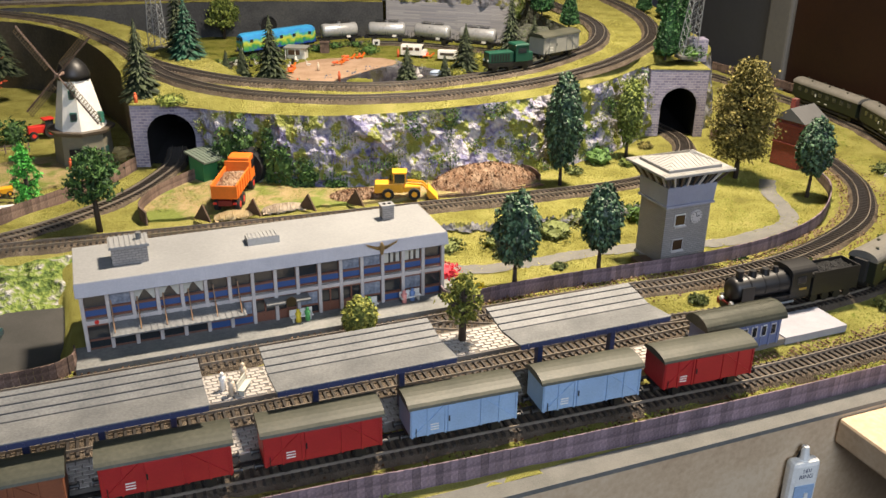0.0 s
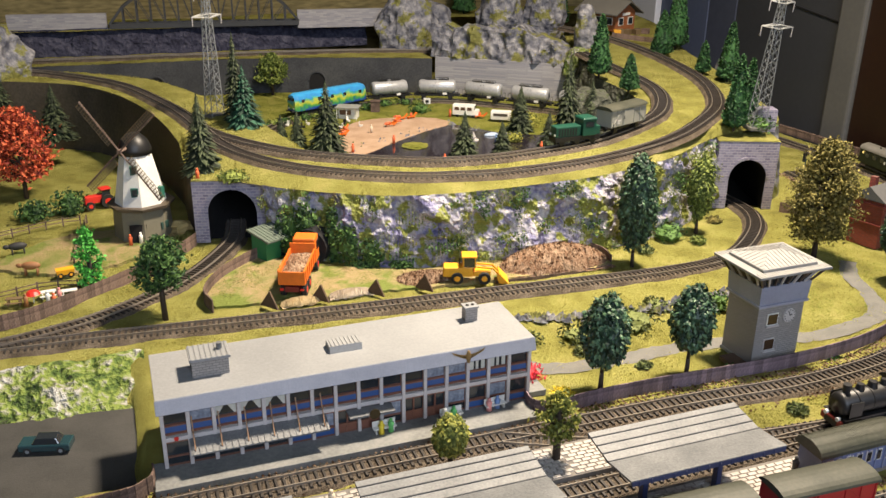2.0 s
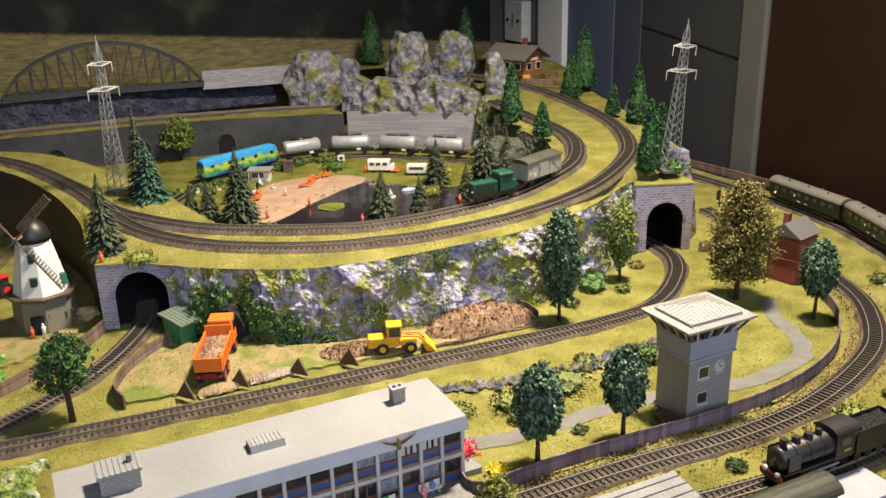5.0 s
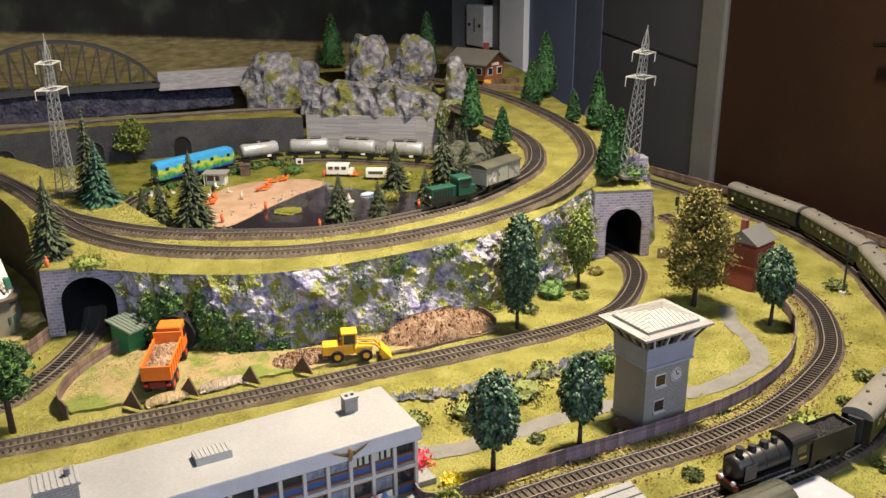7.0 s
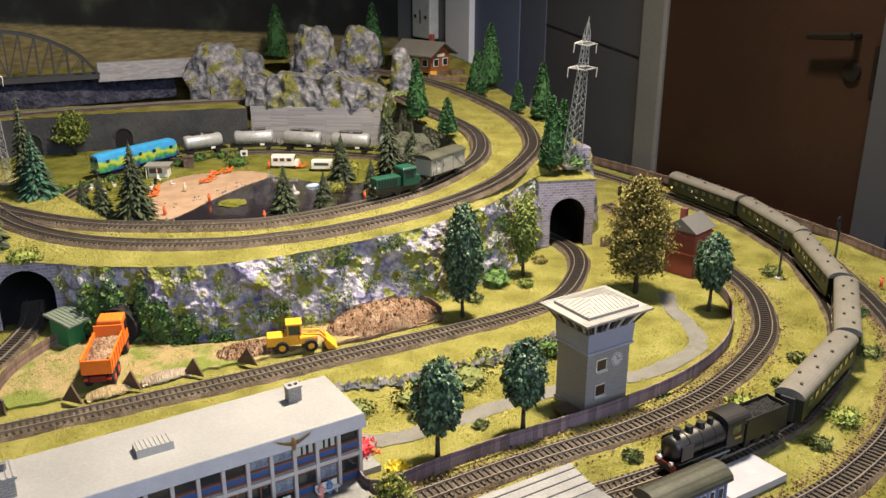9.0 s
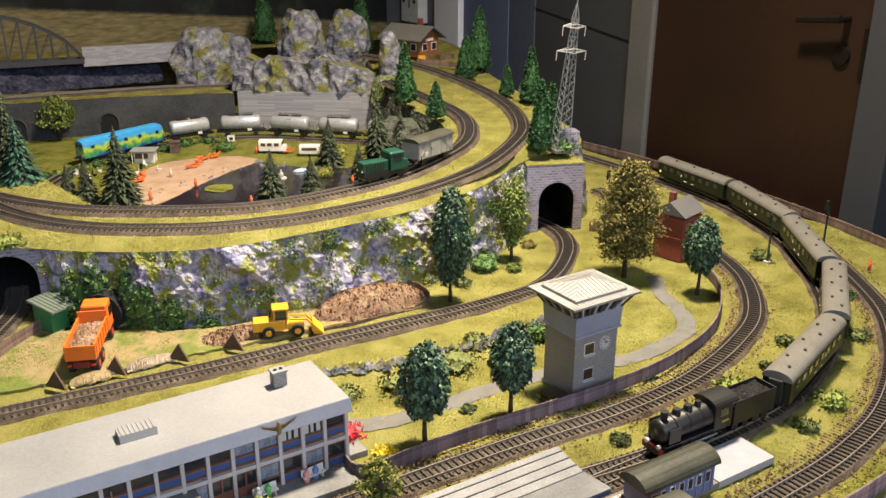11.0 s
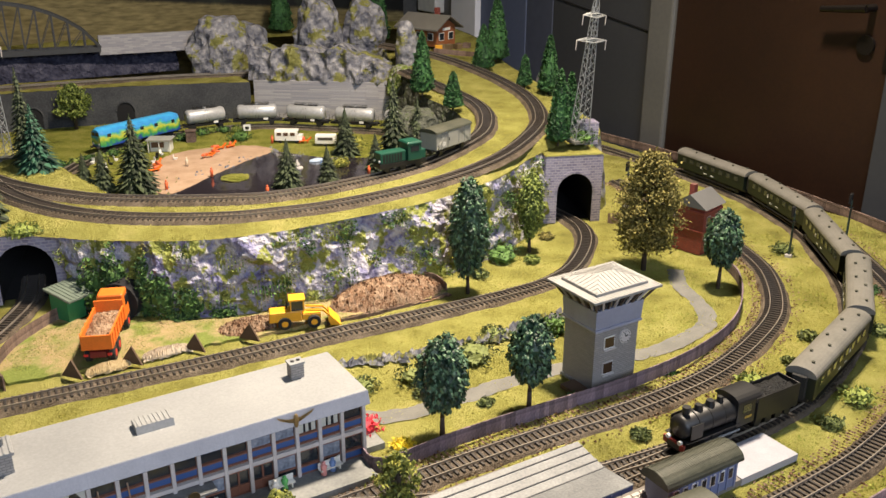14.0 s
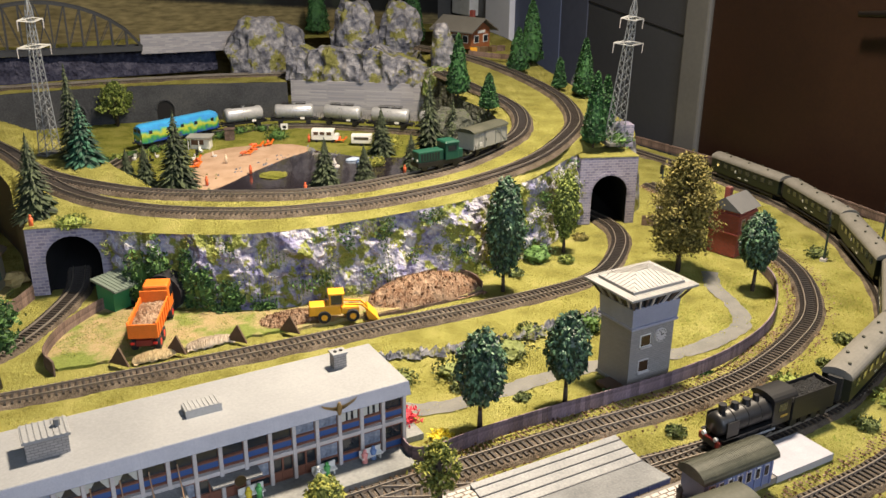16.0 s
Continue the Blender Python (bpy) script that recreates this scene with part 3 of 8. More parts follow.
back_led = Shape().strip([[(-75 + i * 5, y, 18.4 + rough_at((i * 5, y, 0), 9, 0.5)) for i in range(46)] for y in (244, 247, 252, 258, 263)])
tagged(part("ground", back_led, GRASS), "raised grass ledge along the backdrop", "ground", kind="structure")


def rock(x, y, z, sx, sy, sz, seed, material=ROCKGREY, label="craggy grey plaster rock with moss at its foot"):
    """A steep crumpled boulder about sx by sy in half-width, sz high."""
    s = Shape()
    n, m = 34, 64
    vs = []
    for k in range(n + 1):
        t = 0.5 * math.pi * k / n
        ct, st = math.cos(t) ** 0.6, math.sin(t) ** 0.9
        for i in range(m):
            a = 2 * math.pi * i / m
            q = Vector((ct * math.cos(a) * sx, ct * math.sin(a) * sy, st * sz))
            w = Vector((q.x / 4.2, q.y / 4.2, q.z / 7.0)) + Vector((seed * 3.1, 0, seed))
            g = 0.78 + 0.14 * noise.ridged_multi_fractal(w, 0.9, 2.1, 2, 1.0, 2.0) + 0.2 * noise.noise(w * 0.9) + 0.2 * (noise.voronoi(Vector((q.x, q.y, q.z * 0.7)) / 2.4 + Vector((seed, 0, 0)))[0][0] - 0.4)
            vs.append((q.x * g, q.y * g, q.z * (0.7 + 0.3 * g)))
    fs = [(k * m + i, k * m + (i + 1) % m, (k + 1) * m + (i + 1) % m, (k + 1) * m + i) for k in range(n) for i in range(m)]
    s.add(vs, fs)
    ob = part("rock", s, material)
    ob.matrix_world = at(x, y, z)
    return tagged(ob, label, "rock", "rocks at the back")


rock(82.5, 233, 12.0, 9.5, 5.5, 14.0, 1)
rock(91, 238, 14.0, 5.5, 4.5, 10.0, 9)
rock(104.8, 224.5, 13.0, 6.6, 5.5, 17.6, 4)
rock(116.6, 222.5, 13.0, 6.6, 5.5, 16.6, 5)
rock(115.8, 198.2, 13.0, 3.3, 3.3, 13.4, 6)
def ledge():
    """One crumpled rock mass along the top of the stone wall."""
    line = frames_of(curve([(83.2, 218.0, 12.5), (92, 211.5, 12.5), (102, 203.8, 12.5), (112.5, 196.0, 12.0)], 0.4))
    rows = []
    for k in range(25):
        t = k / 24
        out, up = (-0.5 + 2.0 * t ** 2, min(1.0, t * 1.5)) if t < 0.67 else (0.4 + 24 * (t - 0.67), 1.0)
        row = []
        for i, (p, h, l) in enumerate(line):
            f = i / (len(line) - 1)
            top = 7.4 * smooth01((f + 0.02) / 0.05) * (1 - 0.5 * smooth01((f - 0.6) / 0.4)) + 1.6 * noise.noise(Vector((f * 9, 4, 0)))
            q = p + l * out + Vector((0, 0, top * up))
            d = 1.5 * (noise.ridged_multi_fractal(Vector((q.x / 4.5, q.y / 4.5, q.z / 7)), 0.9, 2.1, 2, 1.0, 2.0) - 1.1) + 1.6 * (noise.voronoi(Vector((q.x, q.y, q.z * 0.7)) / 2.4)[0][0] - 0.4)
            row.append(tuple(q - l * d + Vector((0, 0, d * 0.5 * up))))
        rows.append(row)
    return tagged(part("rock_ledge", Shape().strip(rows), ROCKGREY), "grey plaster rock ledge on top of the stone wall", "rock", kind="structure")


ledge()
rock(112.6, 194.5, 10.5, 4.2, 4.2, 6.4, 12, ROCKMOSS, "mossy rock where the stone wall ends")
rock(-18, 214, 11.5, 10, 7, 13, 8, ROCKGREY, "mossy grey rock beside the upper track")
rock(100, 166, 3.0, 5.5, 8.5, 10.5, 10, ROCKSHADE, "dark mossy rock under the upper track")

# backdrop print: meadow and a dark wood
def backdrop():
    """A printed sheet: a dry meadow, its far edge sloping, and dark woods above it."""
    m = bpy.data.materials.new("meadow_print")
    m.use_nodes = True
    nt = m.node_tree
    nd, lk = nt.nodes, nt.links
    b = nd["Principled BSDF"]
    b.inputs["Roughness"].default_value = 0.85
    tc, sep = nd.new("ShaderNodeTexCoord"), nd.new("ShaderNodeSeparateXYZ")
    lk.new(tc.outputs["Object"], sep.inputs[0])

    def noise_of(scale, detail, stretch):
        mp, n = nd.new("ShaderNodeMapping"), nd.new("ShaderNodeTexNoise")
        mp.inputs["Scale"].default_value = stretch
        n.inputs["Scale"].default_value, n.inputs["Detail"].default_value = scale, detail
        lk.new(tc.outputs["Object"], mp.inputs[0])
        lk.new(mp.outputs[0], n.inputs["Vector"])
        return n.outputs["Fac"]

    def sum_of(value, factor, other):
        add = nd.new("ShaderNodeMath")
        add.operation = "MULTIPLY_ADD"
        add.inputs[1].default_value = factor
        lk.new(value, add.inputs[0])
        lk.new(other, add.inputs[2])
        return add.outputs[0]

    def ramp_of(value, stops):
        r = nd.new("ShaderNodeValToRGB")
        e = r.color_ramp.elements
        e[0].position, e[0].color = stops[0][0], (*stops[0][1], 1)
        e[1].position, e[1].color = stops[-1][0], (*stops[-1][1], 1)
        for pos, c in stops[1:-1]:
            e.new(pos).color = (*c, 1)
        lk.new(value, r.inputs[0])
        return r.outputs[0]

    height = sum_of(noise_of(90, 4, (1, 1, 1)), 0.008, sum_of(sep.outputs["X"], 0.085, sep.outputs["Z"]))
    meadow = ramp_of(noise_of(30, 8, (1, 1, 5)), [(0.3, (0.11, 0.09, 0.038)), (0.5, (0.19, 0.155, 0.068)), (0.7, (0.27, 0.22, 0.1))])
    woods = ramp_of(noise_of(11, 8, (1, 1, 0.8)), [(0.4, (0.0015, 0.002, 0.002)), (0.54, (0.006, 0.008, 0.008)), (0.68, (0.03, 0.038, 0.024))])
    edge = ramp_of(height, [(0.335, (0, 0, 0)), (0.345, (1, 1, 1))])
    mx = nd.new("ShaderNodeMix")
    mx.data_type = "RGBA"
    lk.new(edge, mx.inputs[0])
    lk.new(meadow, mx.inputs[6])
    lk.new(woods, mx.inputs[7])
    lk.new(mx.outputs[2], b.inputs["Base Color"])
    return m


tagged(part("backdrop", Shape().box(38, 264.5, -40, 226, 1.0, 200), backdrop()), "printed backdrop of a dry meadow before dark woods", "backdrop", kind="structure")

# ---- the room round the layout ----
GREYWALL = mat("dark_grey_panel", [(0.036, 0.039, 0.046), (0.044, 0.047, 0.055)], 0.6, fine=1, coarse=0.05, bump=0.05)
BLUEWALL = mat("grey_blue_panel", [(0.085, 0.105, 0.18), (0.1, 0.125, 0.205)], 0.6, fine=1, coarse=0.05, bump=0.05)
GLOSSWHITE = plain("white_gloss_paint", (0.86, 0.86, 0.9), 0.35, spread=0.03)
DOORWOOD = mat("red_brown_veneer", [(0.014, 0.005, 0.002), (0.02, 0.0075, 0.0032), (0.027, 0.0105, 0.0045)], 0.5, fine=1.5, coarse=0.04, bump=0.03)
PALE = mat("pale_painted_post", [(0.10, 0.10, 0.098), (0.125, 0.125, 0.12)], 0.5, fine=1, coarse=0.05, bump=0.05)
PLASTER = mat("dim_room_plaster", [(0.07, 0.07, 0.07), (0.09, 0.09, 0.088)], 0.9, fine=1, coarse=0.03, bump=0.05)
tagged(part("wall_east", Shape().box(166, 70, -95, 4, 560, 260), PLASTER), "plain dim wall behind the layout", "wall", kind="structure")
door = tagged(part("door_1", Shape().box(161.5, 129.2, -95, 5, 51.0, 215), DOORWOOD, bevel=0.3), "dark red-brown veneered door leaf with a black handle", "door", kind="structure")
HANDLE = plain("black_door_fitting", (0.01, 0.008, 0.007), 0.35, 0.3)
part("door_handle", Shape().rod((159.0, 108.4, 35.2), (156.2, 108.4, 35.2), 0.7, n=10).rod((156.4, 108.0, 35.2), (156.4, 117.0, 34.4), 0.75, 0.55, n=10), HANDLE, door, "black lever handle")
part("keyhole_rosette", Shape().rod((159.0, 108.6, 28.8), (158.4, 108.6, 28.8), 1.7, n=20), HANDLE, door)
part("lock_plate", Shape().box(158.9, 104.4, 24.8, 0.3, 0.8, 9.0), HANDLE, door)
tagged(part("trim", Shape().box(161.2, 100.2, -95, 6, 7.0, 225), GREYWALL, bevel=0.3), "dark grey door frame on the hinge side", "trim", kind="structure")
tagged(part("trim", Shape().box(161, 158.5, -95, 6, 7.4, 225), PALE, bevel=0.6), "pale upright door post", "trim", kind="structure")
cupboard = tagged(part("panel", Shape().box(161.8, 180.5, -95, 4.4, 36.4, 225), GREYWALL, bevel=0.2), "dark grey cupboard side with a joint line", "panel", kind="structure")
part("joint_strip", Shape().beam((159.5, 198.6, 30.0), (159.5, 162.4, 25.2), 0.28), BLACK, cupboard)
tagged(part("panel", Shape().box(161.7, 204.4, -95, 4.6, 11.3, 225), plain("dim_blue_grey_panel", (0.062, 0.072, 0.11), 0.6), bevel=0.2), "dim blue-grey wall strip", "panel", kind="structure")
tagged(part("panel", Shape().box(161.6, 221.2, -95, 4.8, 22.2, 225), BLUEWALL, bevel=0.2), "grey-blue wall panel", "panel", kind="structure")
tagged(part("trim", Shape().box(160.5, 239.2, -95, 6, 13.6, 225), GLOSSWHITE, bevel=0.3), "white upright frame beside the switch", "trim", kind="structure")
tagged(part("trim", Shape().box(161.6, 249.4, -95, 5, 6.8, 225), PALE, bevel=0.3), "pale reveal of the upright frame", "trim", kind="structure")
cab = tagged(part("wall_box", Shape().box(158.5, 258.3, 21, 5, 11.0, 12.6), WHITE, bevel=0.4), "white fuse box on the wall behind the chalet", "fuse box")
part("box_slot", Shape().box(155.9, 258.3, 25.5, 0.3, 0.5, 4.2), PALE, cab)
for dy in (-3.2, 3.2):
    part("socket_hole", Shape().rod((155.7, 258.3 + dy, 27.6), (156.1, 258.3 + dy, 27.6), 0.55), TYRE, cab)
tagged(part("wall_north", Shape().box(38, 268, -95, 270, 4, 260), PLASTER), "plain wall behind the backdrop", "wall", kind="structure")
tagged(part("wall_west", Shape().box(-160, 70, -95, 4, 560, 260), PLASTER), "plain dim wall", "wall", kind="structure")
tagged(part("wall_south", Shape().box(3, -210, -95, 330, 4, 260), PLASTER), "plain dim wall", "wall", kind="structure")
tagged(part("ceiling", Shape().box(3, 30, 165, 330, 490, 4), PLASTER), "plain dim ceiling", "ceiling", kind="structure")
tagged(part("floor", Shape().box(3, 30, -99, 330, 490, 4), PLASTER), "plain dim floor", "floor", kind="structure")
# plywood front of the layout, and the board beside it
tagged(part("layout_frame", Shape().box(38, 47.2, -14, 226, 1.8, 13.6), PLY, bevel=0.08), "bare birch plywood front of the layout", "board", kind="structure")
tagged(part("ground", Shape().box(38, 47.3, -0.42, 226, 2.1, 0.44), ROADGREY), "grey unfinished layout edge before the fence", "ground", kind="structure")
shelf = tagged(part("shelf_board", Shape().box(96.3, 28.2, -3.2, 52, 36, 2.6), PLY, bevel=0.3), "pale plywood shelf board against the layout front", "shelf")
remote = thing("hand_controller", 66.3, 45.4, -11.0, -6, "white and blue hand controller hanging on the plywood front", "controller")
part("body", Shape().box(0, 0, 0, 2.9, 1.3, 7.6), WHITE, remote, bevel=0.45)
part("face_plate", Shape().box(0, -0.72, 0.6, 2.0, 0.12, 4.6), plain("pale_blue_face", (0.3, 0.42, 0.6)), remote, "pale blue face plate", bevel=0.05)
part("rocker", Shape().box(0.2, -0.85, 1.4, 0.8, 0.2, 3.0, top=0.4), WHITE, remote)
part("cable_boot", Shape().rod((0, 0, 7.6), (0, 0.1, 8.8), 0.45, 0.3), WHITE, remote)
part("cable", Shape().rod((0, 0.3, 8.7), (-1.2, 0.4, 5.5), 0.12).rod((-1.2, 0.4, 5.5), (-1.7, 0.5, -3), 0.12), TYRE, remote)
for k, word in enumerate(("16V", "RING")):
    font = bpy.data.curves.new("lettering", "FONT")
    font.body, font.size, font.align_x, font.extrude = word, 0.6 * K, "CENTER", 0.01 * K
    font.materials.append(NAVY)
    lettering = new("lettering", font)
    lettering.parent = remote
    lettering.matrix_basis = pose(0, -0.67 * K, (6.5 - 0.6 * k) * K, 90)


# ---- railway tracks ----
SLEEPER_MESH = Shape().box(0, 0, 0, 0.27, 3.0, 0.2, top=0.85, topy=0.97).data("sleeper")
SLEEPER_MESH.materials.append(SLEEPER)


def track(pts, label, pieces, shoulder=True):
    """A model track along pts (x, y, z of the bed): bed, sleepers, two rails."""
    root = thing("railway_track", *pts[0], 0, label, "track", "tracks of the layout", "structure")
    inv = root.matrix_world.inverted()
    line = frames_of(curve(pts, 0.6))
    prof = ((-2.05, -0.25), (-1.6, 0.27), (1.6, 0.27), (2.05, -0.25)) if shoulder else ((-1.8, 0.0), (-1.7, 0.28), (1.7, 0.28), (1.8, 0.0))
    bed = part("track_bed", Shape().strip([[tuple(p + l * (w + rough_at(p + l * w, 0.8, 0.18)) + Vector((0, 0, z))) for p, h, l in line] for w, z in prof]), BALLAST)
    for side in (-0.825, 0.825):
        rows = [[tuple(p + l * (side + w) + Vector((0, 0, z))) for p, h, l in line] for w, z in ((-0.06, 0.44), (-0.06, 0.68), (0.06, 0.68), (0.06, 0.44))]
        rail = part("rail", Shape().strip(rows), RAIL)
        rail.parent, rail.matrix_parent_inverse = root, inv
    bed.parent, bed.matrix_parent_inverse = root, inv
    ties = frames_of(curve(pts, 0.74))
    if pieces:
        for p, h, l in ties[:300]:
            o = new("sleeper", SLEEPER_MESH)
            o.parent = root
            o.matrix_parent_inverse = inv
            o.matrix_basis = at(p.x, p.y, p.z + 0.27, math.degrees(math.atan2(h.y, h.x)))
        ties = ties[300:]
    if ties:
        s = Shape()
        for p, h, l in ties:
            s.box(p.x, p.y, p.z + 0.27, 0.27, 3.0, 0.2, math.degrees(math.atan2(h.y, h.x)), 0.85, 0.97)
        o = part("sleepers", s, SLEEPER)
        o.parent, o.matrix_parent_inverse = root, inv
        tagged(o, kind="stuff")
    return root


T_A = [(-60, 111.5, 0), (-25, 110.8, 0), (-7.6, 110.0, 0), (4, 109.4, 0), (16, 108.4, 0), (28, 107.5, 0), (42, 106.6, 0), (56, 106.0, 0), (72, 105.0, 0), (82, 104.8, 0), (89, 105.6, 0), (95.2, 108.4, 0), (102.2, 114.2, 0), (106.3, 119.5, 0), (108.2, 125, 0), (108.6, 134, 0)]
T_B = [(-60, 73.8, 0), (0, 73.8, 0), (49, 73.8, 0), (62.7, 73.6, 0), (74, 72.9, 0), (82.8, 73.2, 0), (89.4, 74.2, 0), (98.3, 76.9, 0), (107.5, 81.2, 0), (115, 87.8, 0), (120.2, 95, 0), (124.5, 106, 0), (128.5, 122, 0), (131, 140, 0)]
T_C = [(-60, 63.9, 0), (0, 63.9, 0), (40, 63.9, 0), (60, 64.0, 0), (72, 64.1, 0), (81.8, 64.0, 0), (91.8, 64.8, 0), (102, 67.9, 0), (111.9, 72.6, 0), (122, 80.2, 0), (131.5, 91.4, 0), (138.8, 102.6, 0), (143.5, 115, 0), (146, 130, 0), (146.5, 150, 0), (145.5, 170, 0)]
T_D = [(-60, 56.4, 0), (-5, 55.9, 0), (20, 55.2, 0), (45, 54.3, 0), (66, 53.4, 0), (80, 53.7, 0), (89, 54.6, 0), (99.4, 57.1, 0), (110, 62, 0), (119, 68, 0), (127, 75.4, 0), (136.6, 88.9, 0), (143.6, 101, 0), (148.5, 118, 0), (150.2, 140, 0)]
T_LINK = [(40, 73.6, 0.02), (48, 69.8, 0.02), (56, 67.0, 0.02), (66, 65.2, 0.02), (80, 64.1, 0.02)]
T_L = [(-22, 109.9, 0.01), (-10, 110.8, 0.01), (-1.2, 113.2, 0), (4.4, 116, 0), (11, 120.9, 0), (16, 126.2, 0), (20.6, 133.5, 0), (22.6, 138.2, 0), (24, 146, 0)]
T_T = [(29, 168, 3.7), (32, 181, 3.7), (38.2, 191.5, 3.7), (45.5, 199.0, 3.7), (58.5, 205.2, 3.7), (71.3, 207.8, 3.7), (83.4, 204.4, 3.7), (93, 196.4, 3.7), (101.7, 188.2, 3.7), (108, 180, 3.7), (112, 172, 3.7), (114, 160, 3.7)]
T_R = [(-60, 237.5, 12.4), (-10, 237, 12.4), (30, 235, 12.4), (59, 232, 12.4), (75, 229, 12.4), (90, 224, 12.4)]
track(T_A, "single dark-sleepered track between station and yard", True)
track(T_B, "inner curved station track with shiny rails", True)
track(T_C, "middle curved track carrying the passenger train", True)
track(T_D, "outer curved track along the plank fence", True)
track(T_LINK, "turnout link between two platform tracks", True)
track(T_L, "branch track curving into the left tunnel", True)
track(T_UO, "outer upper track on the rock shelf", False)
track(T_UI, "inner upper track on the rock shelf", False)
track(T_T, "track behind the camping ground", False)
track(T_R, "rear track on the arcade ledge", False)


# ---- tunnel portals ----
def portal(x, y, rz, width, height, ow, oh, off, label):
    """A stone portal: a wall with an arched hole ow wide, oh high, off from its middle, and a tube behind, painted
    black for the dark inside.
    """
    root = thing("tunnel_portal", x, y, 0, rz, label, "tunnel portal", kind="structure")
    n = 14
    r = ow / 2
    arch = [(off - r, 0.0)] + [(off - r * math.cos(math.pi * k / n), oh - r + r * math.sin(math.pi * k / n)) for k in range(n + 1)] + [(off + r, 0.0)]
    out = [(-width / 2, 0.0)] + [(-width / 2 + width * (k / n), height) for k in range(n + 1)] + [(width / 2, 0.0)]
    m = len(arch)
    s = Shape()
    for d in (0.0, 1.2):
        s.add([(a, d, b) for a, b in arch] + [(a, d, b) for a, b in out], [(i, i + 1, m + i + 1, m + i) for i in range(m - 1)])
    s.add([(a, 0, b) for a, b in out] + [(a, 6.0, b) for a, b in out], [(i, i + 1, m + i + 1, m + i) for i in range(m - 1)])
    part("portal_wall", s, STONE, root)
    # The tube's black colour stands for the unlit tunnel inside.
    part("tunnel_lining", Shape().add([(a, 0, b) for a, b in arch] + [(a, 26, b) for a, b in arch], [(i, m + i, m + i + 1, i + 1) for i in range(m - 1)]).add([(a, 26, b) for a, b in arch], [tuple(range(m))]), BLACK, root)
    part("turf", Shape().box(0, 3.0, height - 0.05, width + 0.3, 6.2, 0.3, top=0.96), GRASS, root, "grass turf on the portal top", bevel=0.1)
    # Black plate laid over the grass to paint the tunnel's darkness.
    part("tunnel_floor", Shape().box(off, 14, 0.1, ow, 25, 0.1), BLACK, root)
    for k in range(n):
        a0, a1 = math.pi * k / n, math.pi * (k + 1) / n
        v = Shape()
        q = [(off - rr * math.cos(a), oh - r + rr * math.sin(a)) for a, rr in ((a0 + 0.02, r), (a1 - 0.02, r), (a1 - 0.02, r + 0.5), (a0 + 0.02, r + 0.5))]
        v.add([(a, -0.12, b) for a, b in q] + [(a, 0.1, b) for a, b in q], [(0, 1, 2, 3), (0, 4, 5, 1), (1, 5, 6, 2), (2, 6, 7, 3), (3, 7, 4, 0)])
        part("arch_stone", v, STONE, root)
    return root


portal(107.9, 124.9, -21, 10.2, 12.0, 6.3, 8.8, 0.3, "grey ashlar tunnel portal below the lattice mast")
portal(22.5, 136.6, -15, 11.6, 9.9, 7.3, 8.5, 0.0, "grey stone tunnel portal at the yard end")
hole = thing("tunnel_mouth", 33.5, 126.6, 0, -40, "dark round tunnel mouth hidden by bushes", "tunnel", kind="structure")
# Solid plug, black to paint the dark of the hole.
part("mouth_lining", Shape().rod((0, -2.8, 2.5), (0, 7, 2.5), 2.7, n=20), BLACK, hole)


